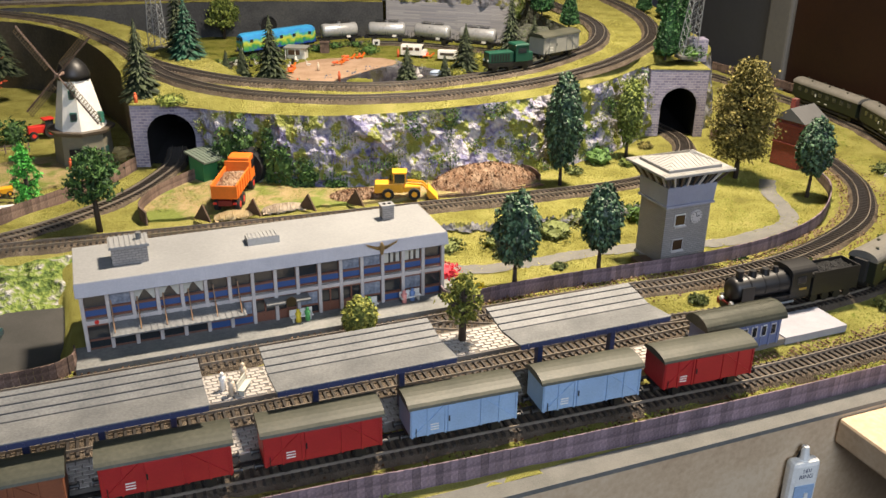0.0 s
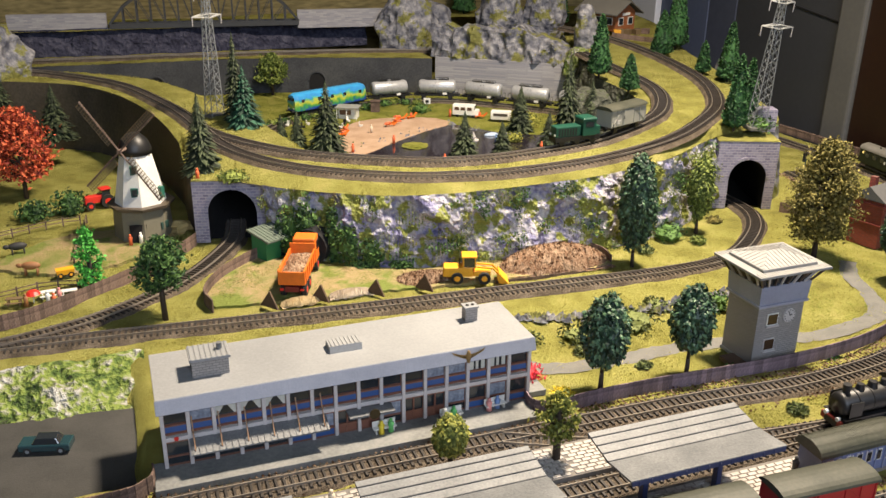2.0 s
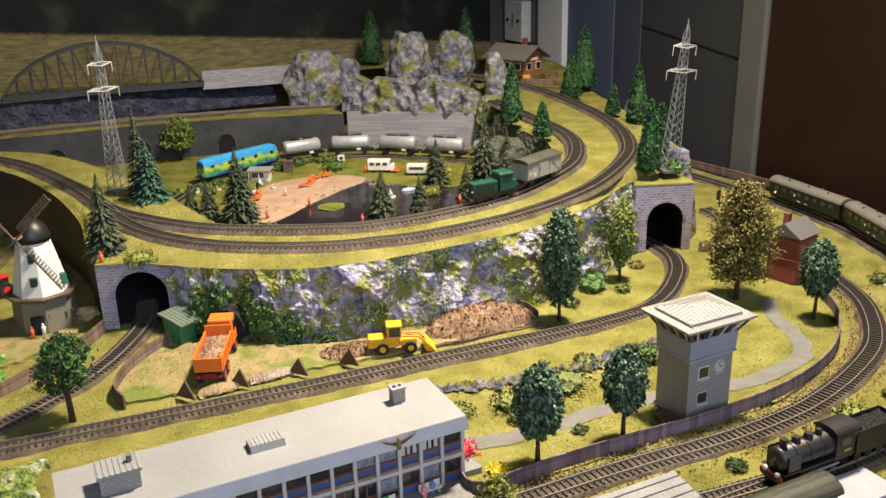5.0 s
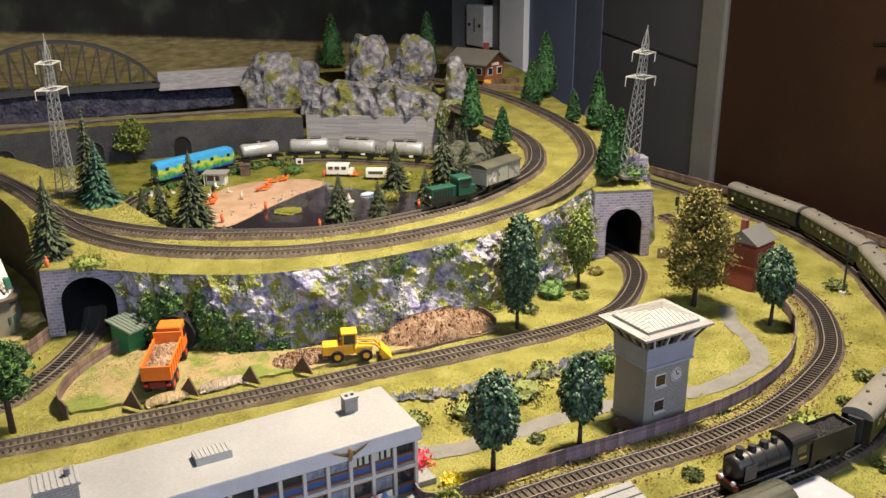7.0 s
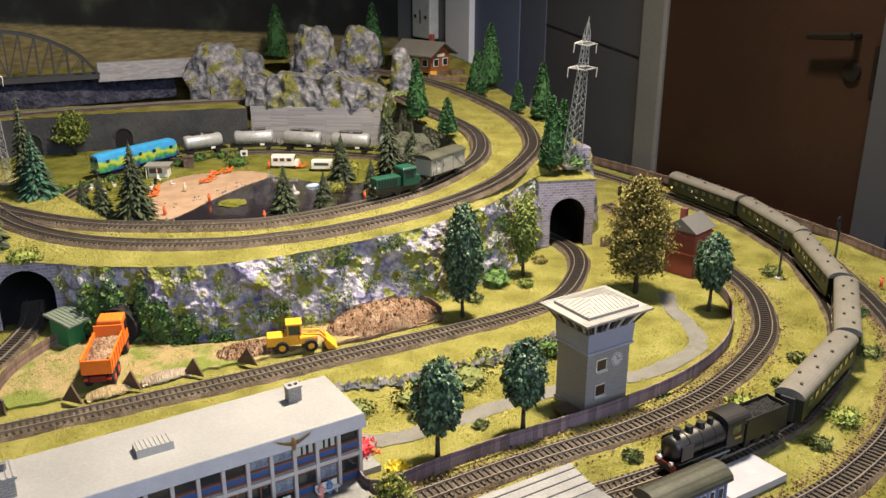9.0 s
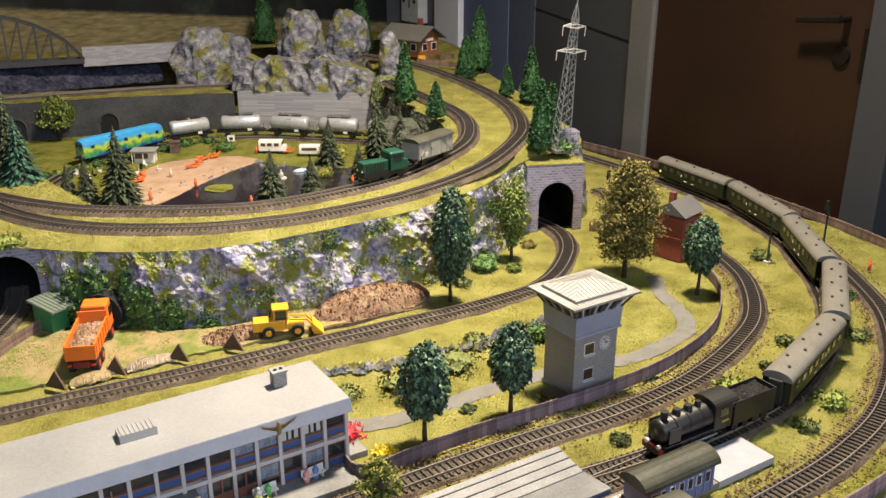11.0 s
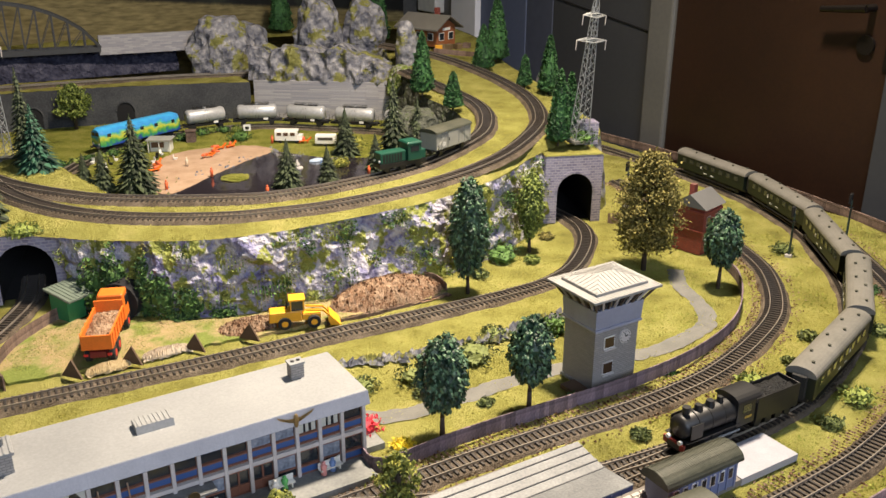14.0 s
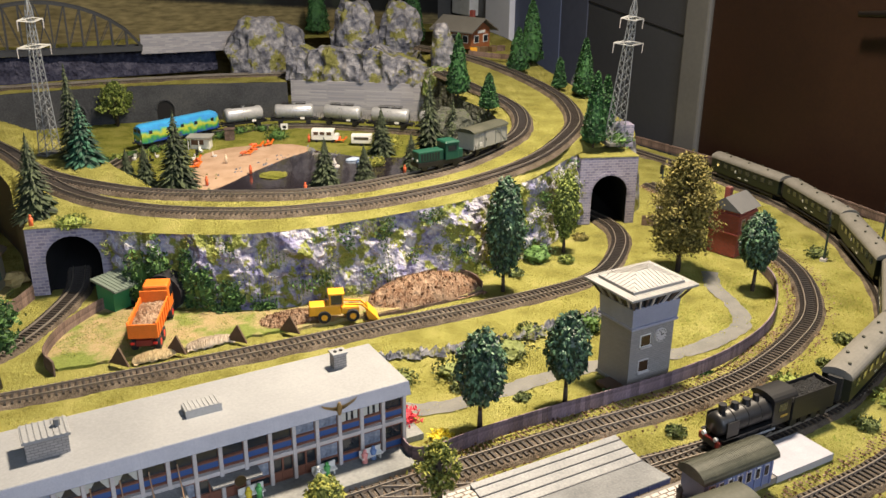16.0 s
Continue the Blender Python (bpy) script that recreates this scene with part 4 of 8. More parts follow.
# ---- station building ----
def station():
    st = thing("station_building", 8.6, 79.6, 0, 0.4, "two-storey grey station building with long window rows", "station")
    L, D, H = 36.8, 8.2, 7.3
    part("wall", Shape().box(L / 2, D / 2 + 0.35, 0, L - 0.4, D - 0.7, H), STATWALL, st, bevel=0.05)
    roof = part("roof", Shape().box(L / 2, D / 2 + 0.05, H, L + 0.8, D + 0.9, 0.55), STATROOF, st, "pale grey flat roof", bevel=0.05)
    part("roof_edge", Shape().extrude([(-0.45, H + 0.52), (-0.95, H - 0.75), (-0.75, H - 0.8), (-0.2, H + 0.4)], -0.45, L + 0.45), BLUEGREY, st, "blue-grey ribbed fascia", bevel=0.04)
    for i in range(58):
        part("fascia_rib", RIBMESH, BLUEGREY, st).matrix_basis = at(-0.2 + i * (L + 0.4) / 57, -0.94, H - 0.74) @ Matrix.Rotation(radians(-21.5), 4, "X")
    n = 16
    w = L / n
    for row, (z, h) in enumerate(((0.45, 2.75), (3.95, 2.5))):
        for i in range(n):
            win = part("window", FRAMEMESH, WINBROWN, st)
            win.matrix_basis = at((i + 0.5) * w, 0, z) @ Matrix.Diagonal((w / 2.3, 1, h / 2.5, 1))
            part("pane", PANEMESH, GLASSD, win)
            if row == 1 or i in (5, 6, 13, 15):
                part("parapet", PARAMESH, WINBLUE, win)
                part("rail_board", SILLMESH, WINBROWN, win)
            elif i in (7, 8, 10, 11):
                part("door_leaf", LEAFMESH, WINBROWN, win)
            if row == 1 and i in (2, 3, 4):
                part("curtain", CURTMESH, CURTAIN, win)
            elif row == 1 and i in (13, 14):
                part("curtain", STRIPMESH, CURTAIN if i == 13 else YELLOWCLOTH, win)
            elif row == 1 and i in (1, 11, 12) or row == 0 and i in (6, 9, 12, 14):
                part("net_curtain", NETMESH, NETCLOTH, win)
    for i in range(n + 1):
        part("pillar", Shape().box(i * w, -0.12, 0, 0.36, 0.55, H - 0.7), STATWALL, st, bevel=0.04)
    for z in (0.05, 3.3, 6.45):
        part("floor_band", Shape().box(L / 2, -0.1, z, L + 0.3, 0.5, 0.42), STATWALL, st, bevel=0.04)
    # porch roof over the ground-floor windows, on thin struts
    aw = part("awning", Shape().add([(2.2, -0.3, 3.35), (15.0, -0.3, 3.35), (15.0, -2.3, 2.75), (2.2, -2.3, 2.75), (2.2, -0.3, 3.2), (15.0, -0.3, 3.2), (15.0, -2.3, 2.6), (2.2, -2.3, 2.6)], [(0, 1, 2, 3), (7, 6, 5, 4), (3, 2, 6, 7), (0, 3, 7, 4), (1, 0, 4, 5), (2, 1, 5, 6)]), CANOPY, st, "ribbed grey awning")
    for i in range(22):
        x = 2.4 + i * 12.4 / 21
        part("awning_rib", Shape().rod((x, -0.3, 3.4), (x, -2.3, 2.8), 0.05, n=4), CANOPY, aw)
    for i in range(6):
        x = 2.6 + i * 2.4
        part("awning_strut", Shape().rod((x, -0.2, 5.6), (x, -1.9, 2.9), 0.07, n=5), plain("tan_strut", (0.3, 0.17, 0.08)), aw)
    part("porch", Shape().box(19.4, -0.9, 2.9, 4.6, 1.7, 0.22), CANOPY, st, bevel=0.04)
    part("porch_emblem", Shape().rod((19.6, -1.78, 3.1), (19.6, -1.7, 3.1), 0.55, n=14), plain("dark_bronze", (0.06, 0.045, 0.02), 0.4, 0.4), st)
    # winged emblem on the roof edge
    wing = Shape()
    for sgn in (-1, 1):
        for k in range(5):
            wing.add([(0, -0.95, 7.0 + 0.1 * k), (sgn * (1.6 - 0.22 * k), -0.95, 7.9 - 0.13 * k), (sgn * (1.35 - 0.2 * k), -1.02, 7.55 - 0.12 * k), (0, -0.85, 6.8)], [(0, 1, 2), (0, 2, 3), (2, 1, 0), (3, 2, 0)])
    wing.blob(0, -0.95, 7.1, 0.22, 0.2, 0.75)
    wing.v = [(x * 1.15 + 29.6, y - 0.15, z + 0.15) for x, y, z in wing.v]
    part("winged_emblem", wing, plain("dull_gold", (0.3, 0.2, 0.08), 0.45, 0.4), st, "dull gold winged emblem")
    # rooftop boxes and stacks
    lift = part("roof_box", Shape().box(4.95, 3.9, H + 0.55, 3.4, 2.6, 1.7), TOWERBRICK, st, "brick rooftop box with a ribbed lid")
    lid = part("lid", Shape().box(4.95, 3.9, H + 2.25, 3.8, 3.0, 0.28), STATROOF, lift, bevel=0.04)
    for i in range(8):
        part("lid_rib", Shape().box(3.25 + i * 0.48, 3.9, H + 2.53, 0.1, 3.0, 0.08), STATROOF, lift)
    part("vent_stub", Shape().rod((6.0, 4.0, H + 2.5), (6.0, 4.0, H + 3.2), 0.28, n=10), CANOPY, lift)
    sky = part("skylight", Shape().box(18.1, 3.9, H + 0.55, 3.3, 2.0, 0.7, top=1.0, topy=0.8), STATROOF, st, "ribbed skylight")
    for i in range(8):
        part("skylight_rib", Shape().box(16.7 + i * 0.4, 3.9, H + 1.25, 0.08, 1.6, 0.07), STATROOF, sky)
    chim = part("chimney", Shape().box(32.4, 5.6, H + 0.55, 1.35, 1.1, 1.5), TOWERBRICK, st)
    part("chimney_cap", Shape().box(32.4, 5.6, H + 2.05, 1.55, 1.3, 0.18), STATROOF, chim)
    for dx in (-0.3, 0.3):
        part("flue", Shape().rod((32.4 + dx, 5.6, H + 2.22), (32.4 + dx, 5.6, H + 2.3), 0.2, n=8), BLACK, chim)
    for z in (2.9, 6.3):
        part("sign_plate", Shape().rod((1.1, -0.45, 3.6), (1.1, -0.4, 3.6), 0.22, n=10), REDPL, st) if z < 3 else None
    return st


RIBMESH = Shape().box(0, 0, 0, 0.07, 0.02, 1.35).data("fascia_rib")
FRAMEMESH = Shape().box(-1.02, 0.02, 0, 0.14, 0.2, 2.5).box(1.02, 0.02, 0, 0.14, 0.2, 2.5).box(0, 0.02, 0, 2.0, 0.2, 0.16).box(0, 0.02, 2.34, 2.0, 0.2, 0.16).box(0.0, 0.02, 0.9, 2.0, 0.2, 0.12).data("window")
PANEMESH = Shape().box(0, 0.14, 0.1, 2.0, 0.05, 2.3).data("pane")
PARAMESH = Shape().box(0, 0.05, 0.14, 1.9, 0.14, 0.72).data("parapet")
SILLMESH = Shape().box(0, -0.06, 0.86, 2.0, 0.3, 0.14).box(0, -0.06, 0.0, 2.0, 0.3, 0.12).data("rail_board")
LEAFMESH = Shape().box(0, 0.04, 0.1, 0.16, 0.18, 2.3).box(-0.55, 0.08, 0.1, 0.9, 0.08, 0.8).box(0.55, 0.08, 0.1, 0.9, 0.08, 0.8).data("door_leaf")
STRIPMESH = Shape().box(-0.6, 0.1, 1.0, 0.45, 0.04, 1.3).box(0.0, 0.1, 1.0, 0.3, 0.04, 1.3).box(0.65, 0.1, 1.0, 0.4, 0.04, 1.3).data("curtain")
NETMESH = Shape().box(0, 0.1, 0.95, 1.9, 0.04, 1.4).data("net_curtain")
NETCLOTH = mat("bluish_net_curtain", [(0.1, 0.12, 0.16), (0.2, 0.23, 0.29), (0.34, 0.37, 0.42)], 0.6, fine=3, coarse=1.2, bump=0.1)
YELLOWCLOTH = plain("yellow_curtain", (0.42, 0.34, 0.12), 0.8)
CURTMESH = Shape().add([(-0.95, 0.08, 2.3), (0, 0.08, 2.3), (-0.95, 0.08, 1.05), (-0.75, 0.08, 1.05), (0.95, 0.08, 2.3), (0.95, 0.08, 1.05), (0.75, 0.08, 1.05)], [(0, 2, 3, 1), (1, 6, 5, 4)]).data("curtain")
station()
plat = thing("platform_paving", 26, 78, 0, 0, "grey paved station platform with a stone kerb", "platform", kind="structure")
part("paving", Shape().box(0.2, 0.3, -0.3, 37.6, 4.2, 0.85), PAVE, plat, bevel=0.06)
part("kerb", Shape().box(0.2, -1.85, -0.3, 37.7, 0.3, 0.88), PAVE, plat, bevel=0.05)
part("side_paving", Shape().box(20.4, 4.5, -0.3, 3.6, 3.6, 0.7), PAVE, plat)
isl = thing("island_platform", 26, 68.2, 0, 0, "white cobbled island platform between two tracks", "platform", kind="structure")
part("bedding", Shape().box(-2, 0, -0.2, 64, 5.0, 0.88), GROUT, isl, bevel=0.05)
isl2 = thing("island_platform", 34, 59.6, 0, 0, "white cobbled front platform under the canopies", "platform", kind="structure")
part("bedding", Shape().box(-3, 0, -0.2, 94, 4.0, 0.88), GROUT, isl2, bevel=0.05)
STONE_MESH = Shape().box(0, 0, 0, 0.92, 0.44, 0.12, top=0.9).data("cobble")
STONE_MESH.materials.append(COBBLE)
for plat_, x0, x1, y0, y1 in ((isl, -9.6, -2.2, -2.4, 2.4), (isl, 10.6, 18.2, -2.4, 2.4), (isl2, -17.6, -10.2, -1.9, 1.9), (isl2, 3.0, 9.6, -1.9, 1.9)):
    rows_ = int((y1 - y0) / 0.5)
    for j in range(rows_):
        for i in range(int((x1 - x0) / 1.0)):
            part("cobble", STONE_MESH, COBBLE, plat_).matrix_basis = at(x0 + (i + 0.5 * (j % 2)) * 1.0 + 0.4, y0 + 0.25 + 0.5 * j, 0.66, rnd.uniform(-2, 2))
for plat_, spans, y0, n_rows in ((isl, ((-33.5, -9.6), (-2.2, 10.6), (18.2, 29.5)), -2.4, 9), (isl2, ((-49.5, -17.6), (-10.2, 3.0), (9.6, 39.5)), -1.9, 7)):
    rest = Shape()
    for xa, xb in spans:
        for j in range(n_rows):
            for i in range(int(xb - xa)):
                rest.box(xa + i + 0.5 * (j % 2) + 0.2, y0 + 0.25 + 0.5 * j, 0.66, 0.92, 0.44, 0.12, top=0.9)
    tagged(part("cobbles", rest, COBBLE, plat_), kind="stuff")
part("end_slab", Shape().box(44.0, 0.1, 0.0, 8, 4.4, 0.8), plain("pale_slab", (0.3, 0.3, 0.335), 0.6), isl2)


# ---- platform canopies ----
SEAM = plain("dark_slate_seam", (0.06, 0.063, 0.07), 0.5)

def canopy(x0, x1, label):
    c = thing("platform_canopy", (x0 + x1) / 2, 59.75, 0.7, 0, label, "canopy", "platform canopies")
    L = x1 - x0
    z = 5.45
    prof = [(-3.6, z + 0.5), (0, z), (3.6, z + 0.55), (3.6, z + 0.75), (0, z + 0.22), (-3.6, z + 0.7)]
    part("roof", Shape().extrude(prof, -L / 2, L / 2), CANOPY, c, "slate-grey canopy roof", bevel=0.03)
    for y in (-0.1, 0.9, 1.9, 2.9):
        zz = z + 0.22 + 0.145 * max(0, y)
        part("roof_seam", Shape().box(0, y, zz, L, 0.1, 0.08), SEAM, c)
    for s in (-1, 1):
        part("edge_beam", Shape().box(0, s * 3.55, z + 0.15, L - 0.2, 0.16, 0.45), NAVY, c)
    for x in (-L / 2 + 2.6, 0, L / 2 - 2.6) if L > 15.4 else (-L / 4, L / 4):
        p = part("post", Shape().box(x, 0, 0, 0.5, 0.7, z), NAVY, c, bevel=0.05)
        part("bracket", Shape().beam((x, -0.2, z - 0.9), (x, -3.2, z + 0.25), 0.22).beam((x, 0.2, z - 0.9), (x, 3.2, z + 0.3), 0.22), NAVY, p)
    for k in range(int(L / 1.1)):
        part("fascia_tab", Shape().box(-L / 2 + 0.8 + k * 1.1, -3.66, z + 0.1, 0.12, 0.06, 0.42), NAVY, c)
    return c


canopy(1.6, 17.4, "slate-grey canopy on navy posts with roof seams")
canopy(22.4, 37.5, "slate-grey canopy on navy posts beside the tree gap")
canopy(43.2, 58.5, "slate-grey canopy on navy posts near the hut")

hut = thing("platform_hut", 68.4, 58.7, 0.75, 0, "small blue-grey platform hut with a barrel roof", "hut")
part("wall", Shape().box(0, 0, 0, 8.8, 2.9, 2.9), plain("blue_hut_paint", (0.12, 0.15, 0.27)), hut, bevel=0.05)
arc = [(1.75 * math.cos(math.pi * k / 12), 2.75 + 1.15 * math.sin(math.pi * k / 12)) for k in range(13)]
hr = part("roof", Shape().extrude(arc, -4.8, 4.8), OLIVEROOF, hut, "dark ribbed barrel roof", smooth=False)
for k in range(40):
    x = -4.7 + k * 9.4 / 39
    rb = Shape()
    for (y0, z0), (y1, z1) in zip(arc[::2], arc[2::2]):
        rb.rod((x, y0, z0 + 0.02), (x, y1, z1 + 0.02), 0.05, n=4)
    part("roof_rib", rb, OLIVEROOF, hr)
for k in range(7):
    w_ = part("window", Shape().box(-3.5 + k * 1.15, -1.48, 1.1, 0.7, 0.1, 1.2), WHITE if k in (2, 5) else STATWALL, hut)
    part("pane", Shape().box(-3.5 + k * 1.15, -1.54, 1.2, 0.5, 0.04, 1.0), GLASSD, w_)
for k in range(9):
    part("wall_post", Shape().box(-4.1 + k * 1.02, -1.5, 0, 0.14, 0.12, 2.7), plain("blue_post", (0.16, 0.19, 0.32)), hut)


# ---- signal tower ----
def tower():
    t = thing("signal_tower", 76.6, 81.2, -0.4, 1, "grey brick signal tower with a flared cab and pale hipped roof", "signal tower")
    H = 8.4
    part("shaft", Shape().box(0, 0, 0, 6.4, 5.2, H), TOWERBRICK, t)
    part("plinth", Shape().box(0, 0, 0, 6.7, 5.5, 0.4), CANOPY, t)
    part("collar_ledge", Shape().box(0, 0, H - 0.75, 7.0, 5.9, 0.3), plain("lilac_grey_ledge", (0.3, 0.31, 0.4)), t, bevel=0.05)
    part("collar", Shape().box(0, 0, H - 0.45, 6.8, 5.6, 2.3, top=1.04), plain("lilac_grey_band", (0.26, 0.275, 0.36)), t, "lilac-grey band", bevel=0.05)
    cabz = H + 1.85
    cabin = part("cab_glazing", Shape().box(0, 0, cabz, 6.6, 5.4, 1.6, top=1.18, topy=1.2), GLASSD, t)
    strut = plain("dark_brown_strut", (0.07, 0.05, 0.04), 0.6)
    for i in range(9):
        f = -1 + 2 * i / 8
        for sy in (-1, 1):
            part("cab_mullion", Shape().rod((f * 3.4, sy * 2.8, cabz), (f * 4.5, sy * 3.65, cabz + 1.6), 0.14, n=4), STATWALL if i % 2 else strut, cabin)
        if 0 < i < 8:
            for sx in (-1, 1):
                part("cab_mullion", Shape().rod((sx * 3.4, f * 2.8, cabz), (sx * 4.5, f * 3.6, cabz + 1.6), 0.14, n=4), STATWALL if i % 2 else strut, cabin)
    rz = cabz + 1.6
    part("roof_slab", Shape().box(0, 0, rz, 10.0, 8.2, 0.32), CREAM, t, bevel=0.06)
    part("roof_step", Shape().box(0, 0, rz + 0.32, 7.6, 6.0, 0.34), CREAM, t, bevel=0.04)
    hz = rz + 0.66
    roof = part("roof", Shape().add([(-3.8, -3.0, hz), (3.8, -3.0, hz), (3.8, 3.0, hz), (-3.8, 3.0, hz), (-0.9, 0, hz + 0.85), (0.9, 0, hz + 0.85)], [(0, 1, 5, 4), (1, 2, 5), (2, 3, 4, 5), (3, 0, 4), (3, 2, 1, 0)]), CREAM, t, "cream ribbed hipped roof")
    for i in range(14):
        x = 3.8 * (-1 + 2 * (i + 0.5) / 14)
        k = (3.8 - abs(x)) / 2.9 if abs(x) > 0.9 else 1.0
        for sy in (-1, 1):
            part("roof_rib", Shape().rod((x, sy * 3.0, hz + 0.02), (x, sy * 3.0 * (1 - k), hz + 0.02 + 0.85 * k), 0.05, n=4), CREAM, roof)
    for i in range(10):
        y = 3.0 * (-1 + 2 * (i + 0.5) / 10)
        k = (3.0 - abs(y)) / 3.0
        for sx in (-1, 1):
            part("roof_rib", Shape().rod((sx * 3.8, y, hz + 0.02), (sx * (3.8 - 2.9 * k), y, hz + 0.02 + 0.85 * k), 0.05, n=4), CREAM, roof)
    for i in range(22):
        x = 4.9 * (-1 + 2 * (i + 0.5) / 22)
        for sy in (-1, 1):
            part("eave_rib", Shape().box(x, sy * 3.55, rz + 0.32, 0.07, 1.05, 0.05), CREAM, roof)
    for z in (2.0, 5.2):
        w = part("window", Shape().box(-1.1, -2.62, z, 1.5, 0.2, 1.45), WHITE if z > 3 else STATWALL, t)
        part("pane", Shape().box(-1.1, -2.71, z + 0.1, 1.34, 0.06, 1.25), plain("brown_pane", (0.06, 0.035, 0.02), 0.2), w)
        part("window_sill", Shape().box(-1.1, -2.75, z - 0.18, 1.7, 0.35, 0.18), STATWALL, w)
    clock = part("clock", Shape().rod((1.2, -2.78, 6.1), (1.2, -2.6, 6.1), 0.85, n=24), STATWALL, t, "round grey clock")
    for k in range(12):
        a = k * math.pi / 6
        part("hour_mark", Shape().rod((1.2 + 0.62 * math.sin(a), -2.83, 6.1 + 0.62 * math.cos(a)), (1.2 + 0.74 * math.sin(a), -2.83, 6.1 + 0.74 * math.cos(a)), 0.05, n=4), COALBLACK, clock)
    part("hour_pointer", Shape().rod((1.2, -2.83, 6.1), (1.55, -2.83, 6.25), 0.05, n=4), COALBLACK, clock)
    part("minute_pointer", Shape().rod((1.2, -2.83, 6.1), (1.05, -2.83, 6.65), 0.04, n=4), COALBLACK, clock)
    part("side_ramp", Shape().box(-4.6, -1.2, 0.2, 2.0, 2.4, 0.5), plain("brown_ramp", (0.08, 0.05, 0.035)), t)


tower()


# ---- fences ----
def fence(pts, h, material, label, group, step=0.62, jag=0.12):
    f = thing("plank_fence", *pts[0], 0, label, "fence", group)
    inv = f.matrix_world.inverted()
    line = frames_of(curve(pts, step))
    meshes = []
    for k in range(4):
        me = Shape().add([(-step * 0.485, -0.09, 0), (step * 0.485, -0.09, 0), (step * 0.485, 0.09, 0), (-step * 0.485, 0.09, 0),
                          (-step * 0.485, -0.09, h - jag * rnd.random()), (step * 0.485, -0.09, h - jag * rnd.random()), (step * 0.485, 0.09, h - jag), (-step * 0.485, 0.09, h - jag)],
                         [(4, 5, 6, 7), (0, 1, 5, 4), (1, 2, 6, 5), (2, 3, 7, 6), (3, 0, 4, 7)]).data("plank")
        me.materials.append(material)
        meshes.append(me)
    for i, (p, hd, l) in enumerate(line[:300]):
        o = new("plank", meshes[rnd.randrange(4)])
        o.parent, o.matrix_parent_inverse = f, inv
        o.matrix_basis = at(p.x, p.y, p.z - 0.2, math.degrees(math.atan2(hd.y, hd.x)) + rnd.uniform(-3, 3))
    rows = [[tuple(p + l * 0.14 + Vector((0, 0, z))) for p, hd, l in line] for z in (h * 0.66, h * 0.75)]
    o = part("back_rail", Shape().strip(rows), material)
    o.parent, o.matrix_parent_inverse = f, inv
    return f


def rand_plank(m):
    nt = m.node_tree
    info, b = nt.nodes.new("ShaderNodeObjectInfo"), nt.nodes["Principled BSDF"]
    src = b.inputs["Base Color"].links[0].from_socket
    hsv, mr = nt.nodes.new("ShaderNodeHueSaturation"), nt.nodes.new("ShaderNodeMapRange")
    mr.inputs["To Min"].default_value, mr.inputs["To Max"].default_value = 0.7, 1.35
    nt.links.new(info.outputs["Random"], mr.inputs["Value"])
    nt.links.new(mr.outputs[0], hsv.inputs["Value"])
    nt.links.new(src, hsv.inputs["Color"])
    nt.links.new(hsv.outputs[0], b.inputs["Base Color"])


rand_plank(PLANK)
rand_plank(BROWNPLANK)
FENCE_B = [(45.3, 80.2, 0), (45.2, 77.6, 0), (47.5, 76.8, 0), (53, 77.2, 0), (61.8, 77.2, 0), (69.2, 76.9, 0), (77.5, 76.8, 0), (87.1, 77.6, 0), (95.2, 79.6, 0), (101.8, 82.6, 0), (108.0, 87.3, 0), (112.6, 92.2, 0), (115.3, 97.5, 0)]
fence(FENCE_B, 1.9, PLANK, "violet-grey plank fence along the station garden", "plank fences")
fence([(-20, 51.0, 0), (20, 50.2, 0), (34, 49.4, 0), (50, 48.8, 0), (68, 48.5, 0), (85, 48.9, 0), (100, 51.0, 0), (112, 54.6, 0)], 2.3, PLANK, "violet-grey plank fence along the layout front", "plank fences")
fence([(-25, 113.0, 0), (-8.1, 116.1, 0), (-2, 119.2, 0), (4.8, 124.4, 0), (12.4, 131.5, 0), (16.8, 137.5, 0)], 2.2, BROWNPLANK, "brown plank fence beside the branch track", "plank fences")
fence([(16.4, 112.4, 0), (15.9, 116.6, 0), (18.6, 122.4, 0), (23, 127.1, 0), (25.5, 129, 0)], 2.2, BROWNPLANK, "brown plank fence round the loading yard", "plank fences")
fence([(73.5, 110.5, 0), (73.8, 114, 0), (72, 117.2, 0)], 1.7, BROWNPLANK, "brown board end of the gravel bay", "plank fences")
fence([(55, 109.4, 0), (64, 109.0, 0), (73, 109.6, 0)], 0.6, BROWNPLANK, "low board edge of the gravel bay", "plank fences")
fence([(-20, 76, 0), (2, 75.6, 0), (6.8, 76.8, 0), (7.4, 79, 0)], 2.0, BROWNPLANK, "brown plank fence beside the asphalt yard", "plank fences")
fence([(146, 78, 0), (150.5, 92, 0), (153, 108, 0), (154.5, 128, 0), (154, 150, 0), (152, 172, 0)], 1.8, BROWNPLANK, "brown plank fence at the layout's outer edge", "plank fences", 0.8)
fence([(113.5, 121.4, 0), (117, 120, 0), (121, 119.5, 0)], 2.0, BROWNPLANK, "brown plank fence beside the portal", "plank fences")


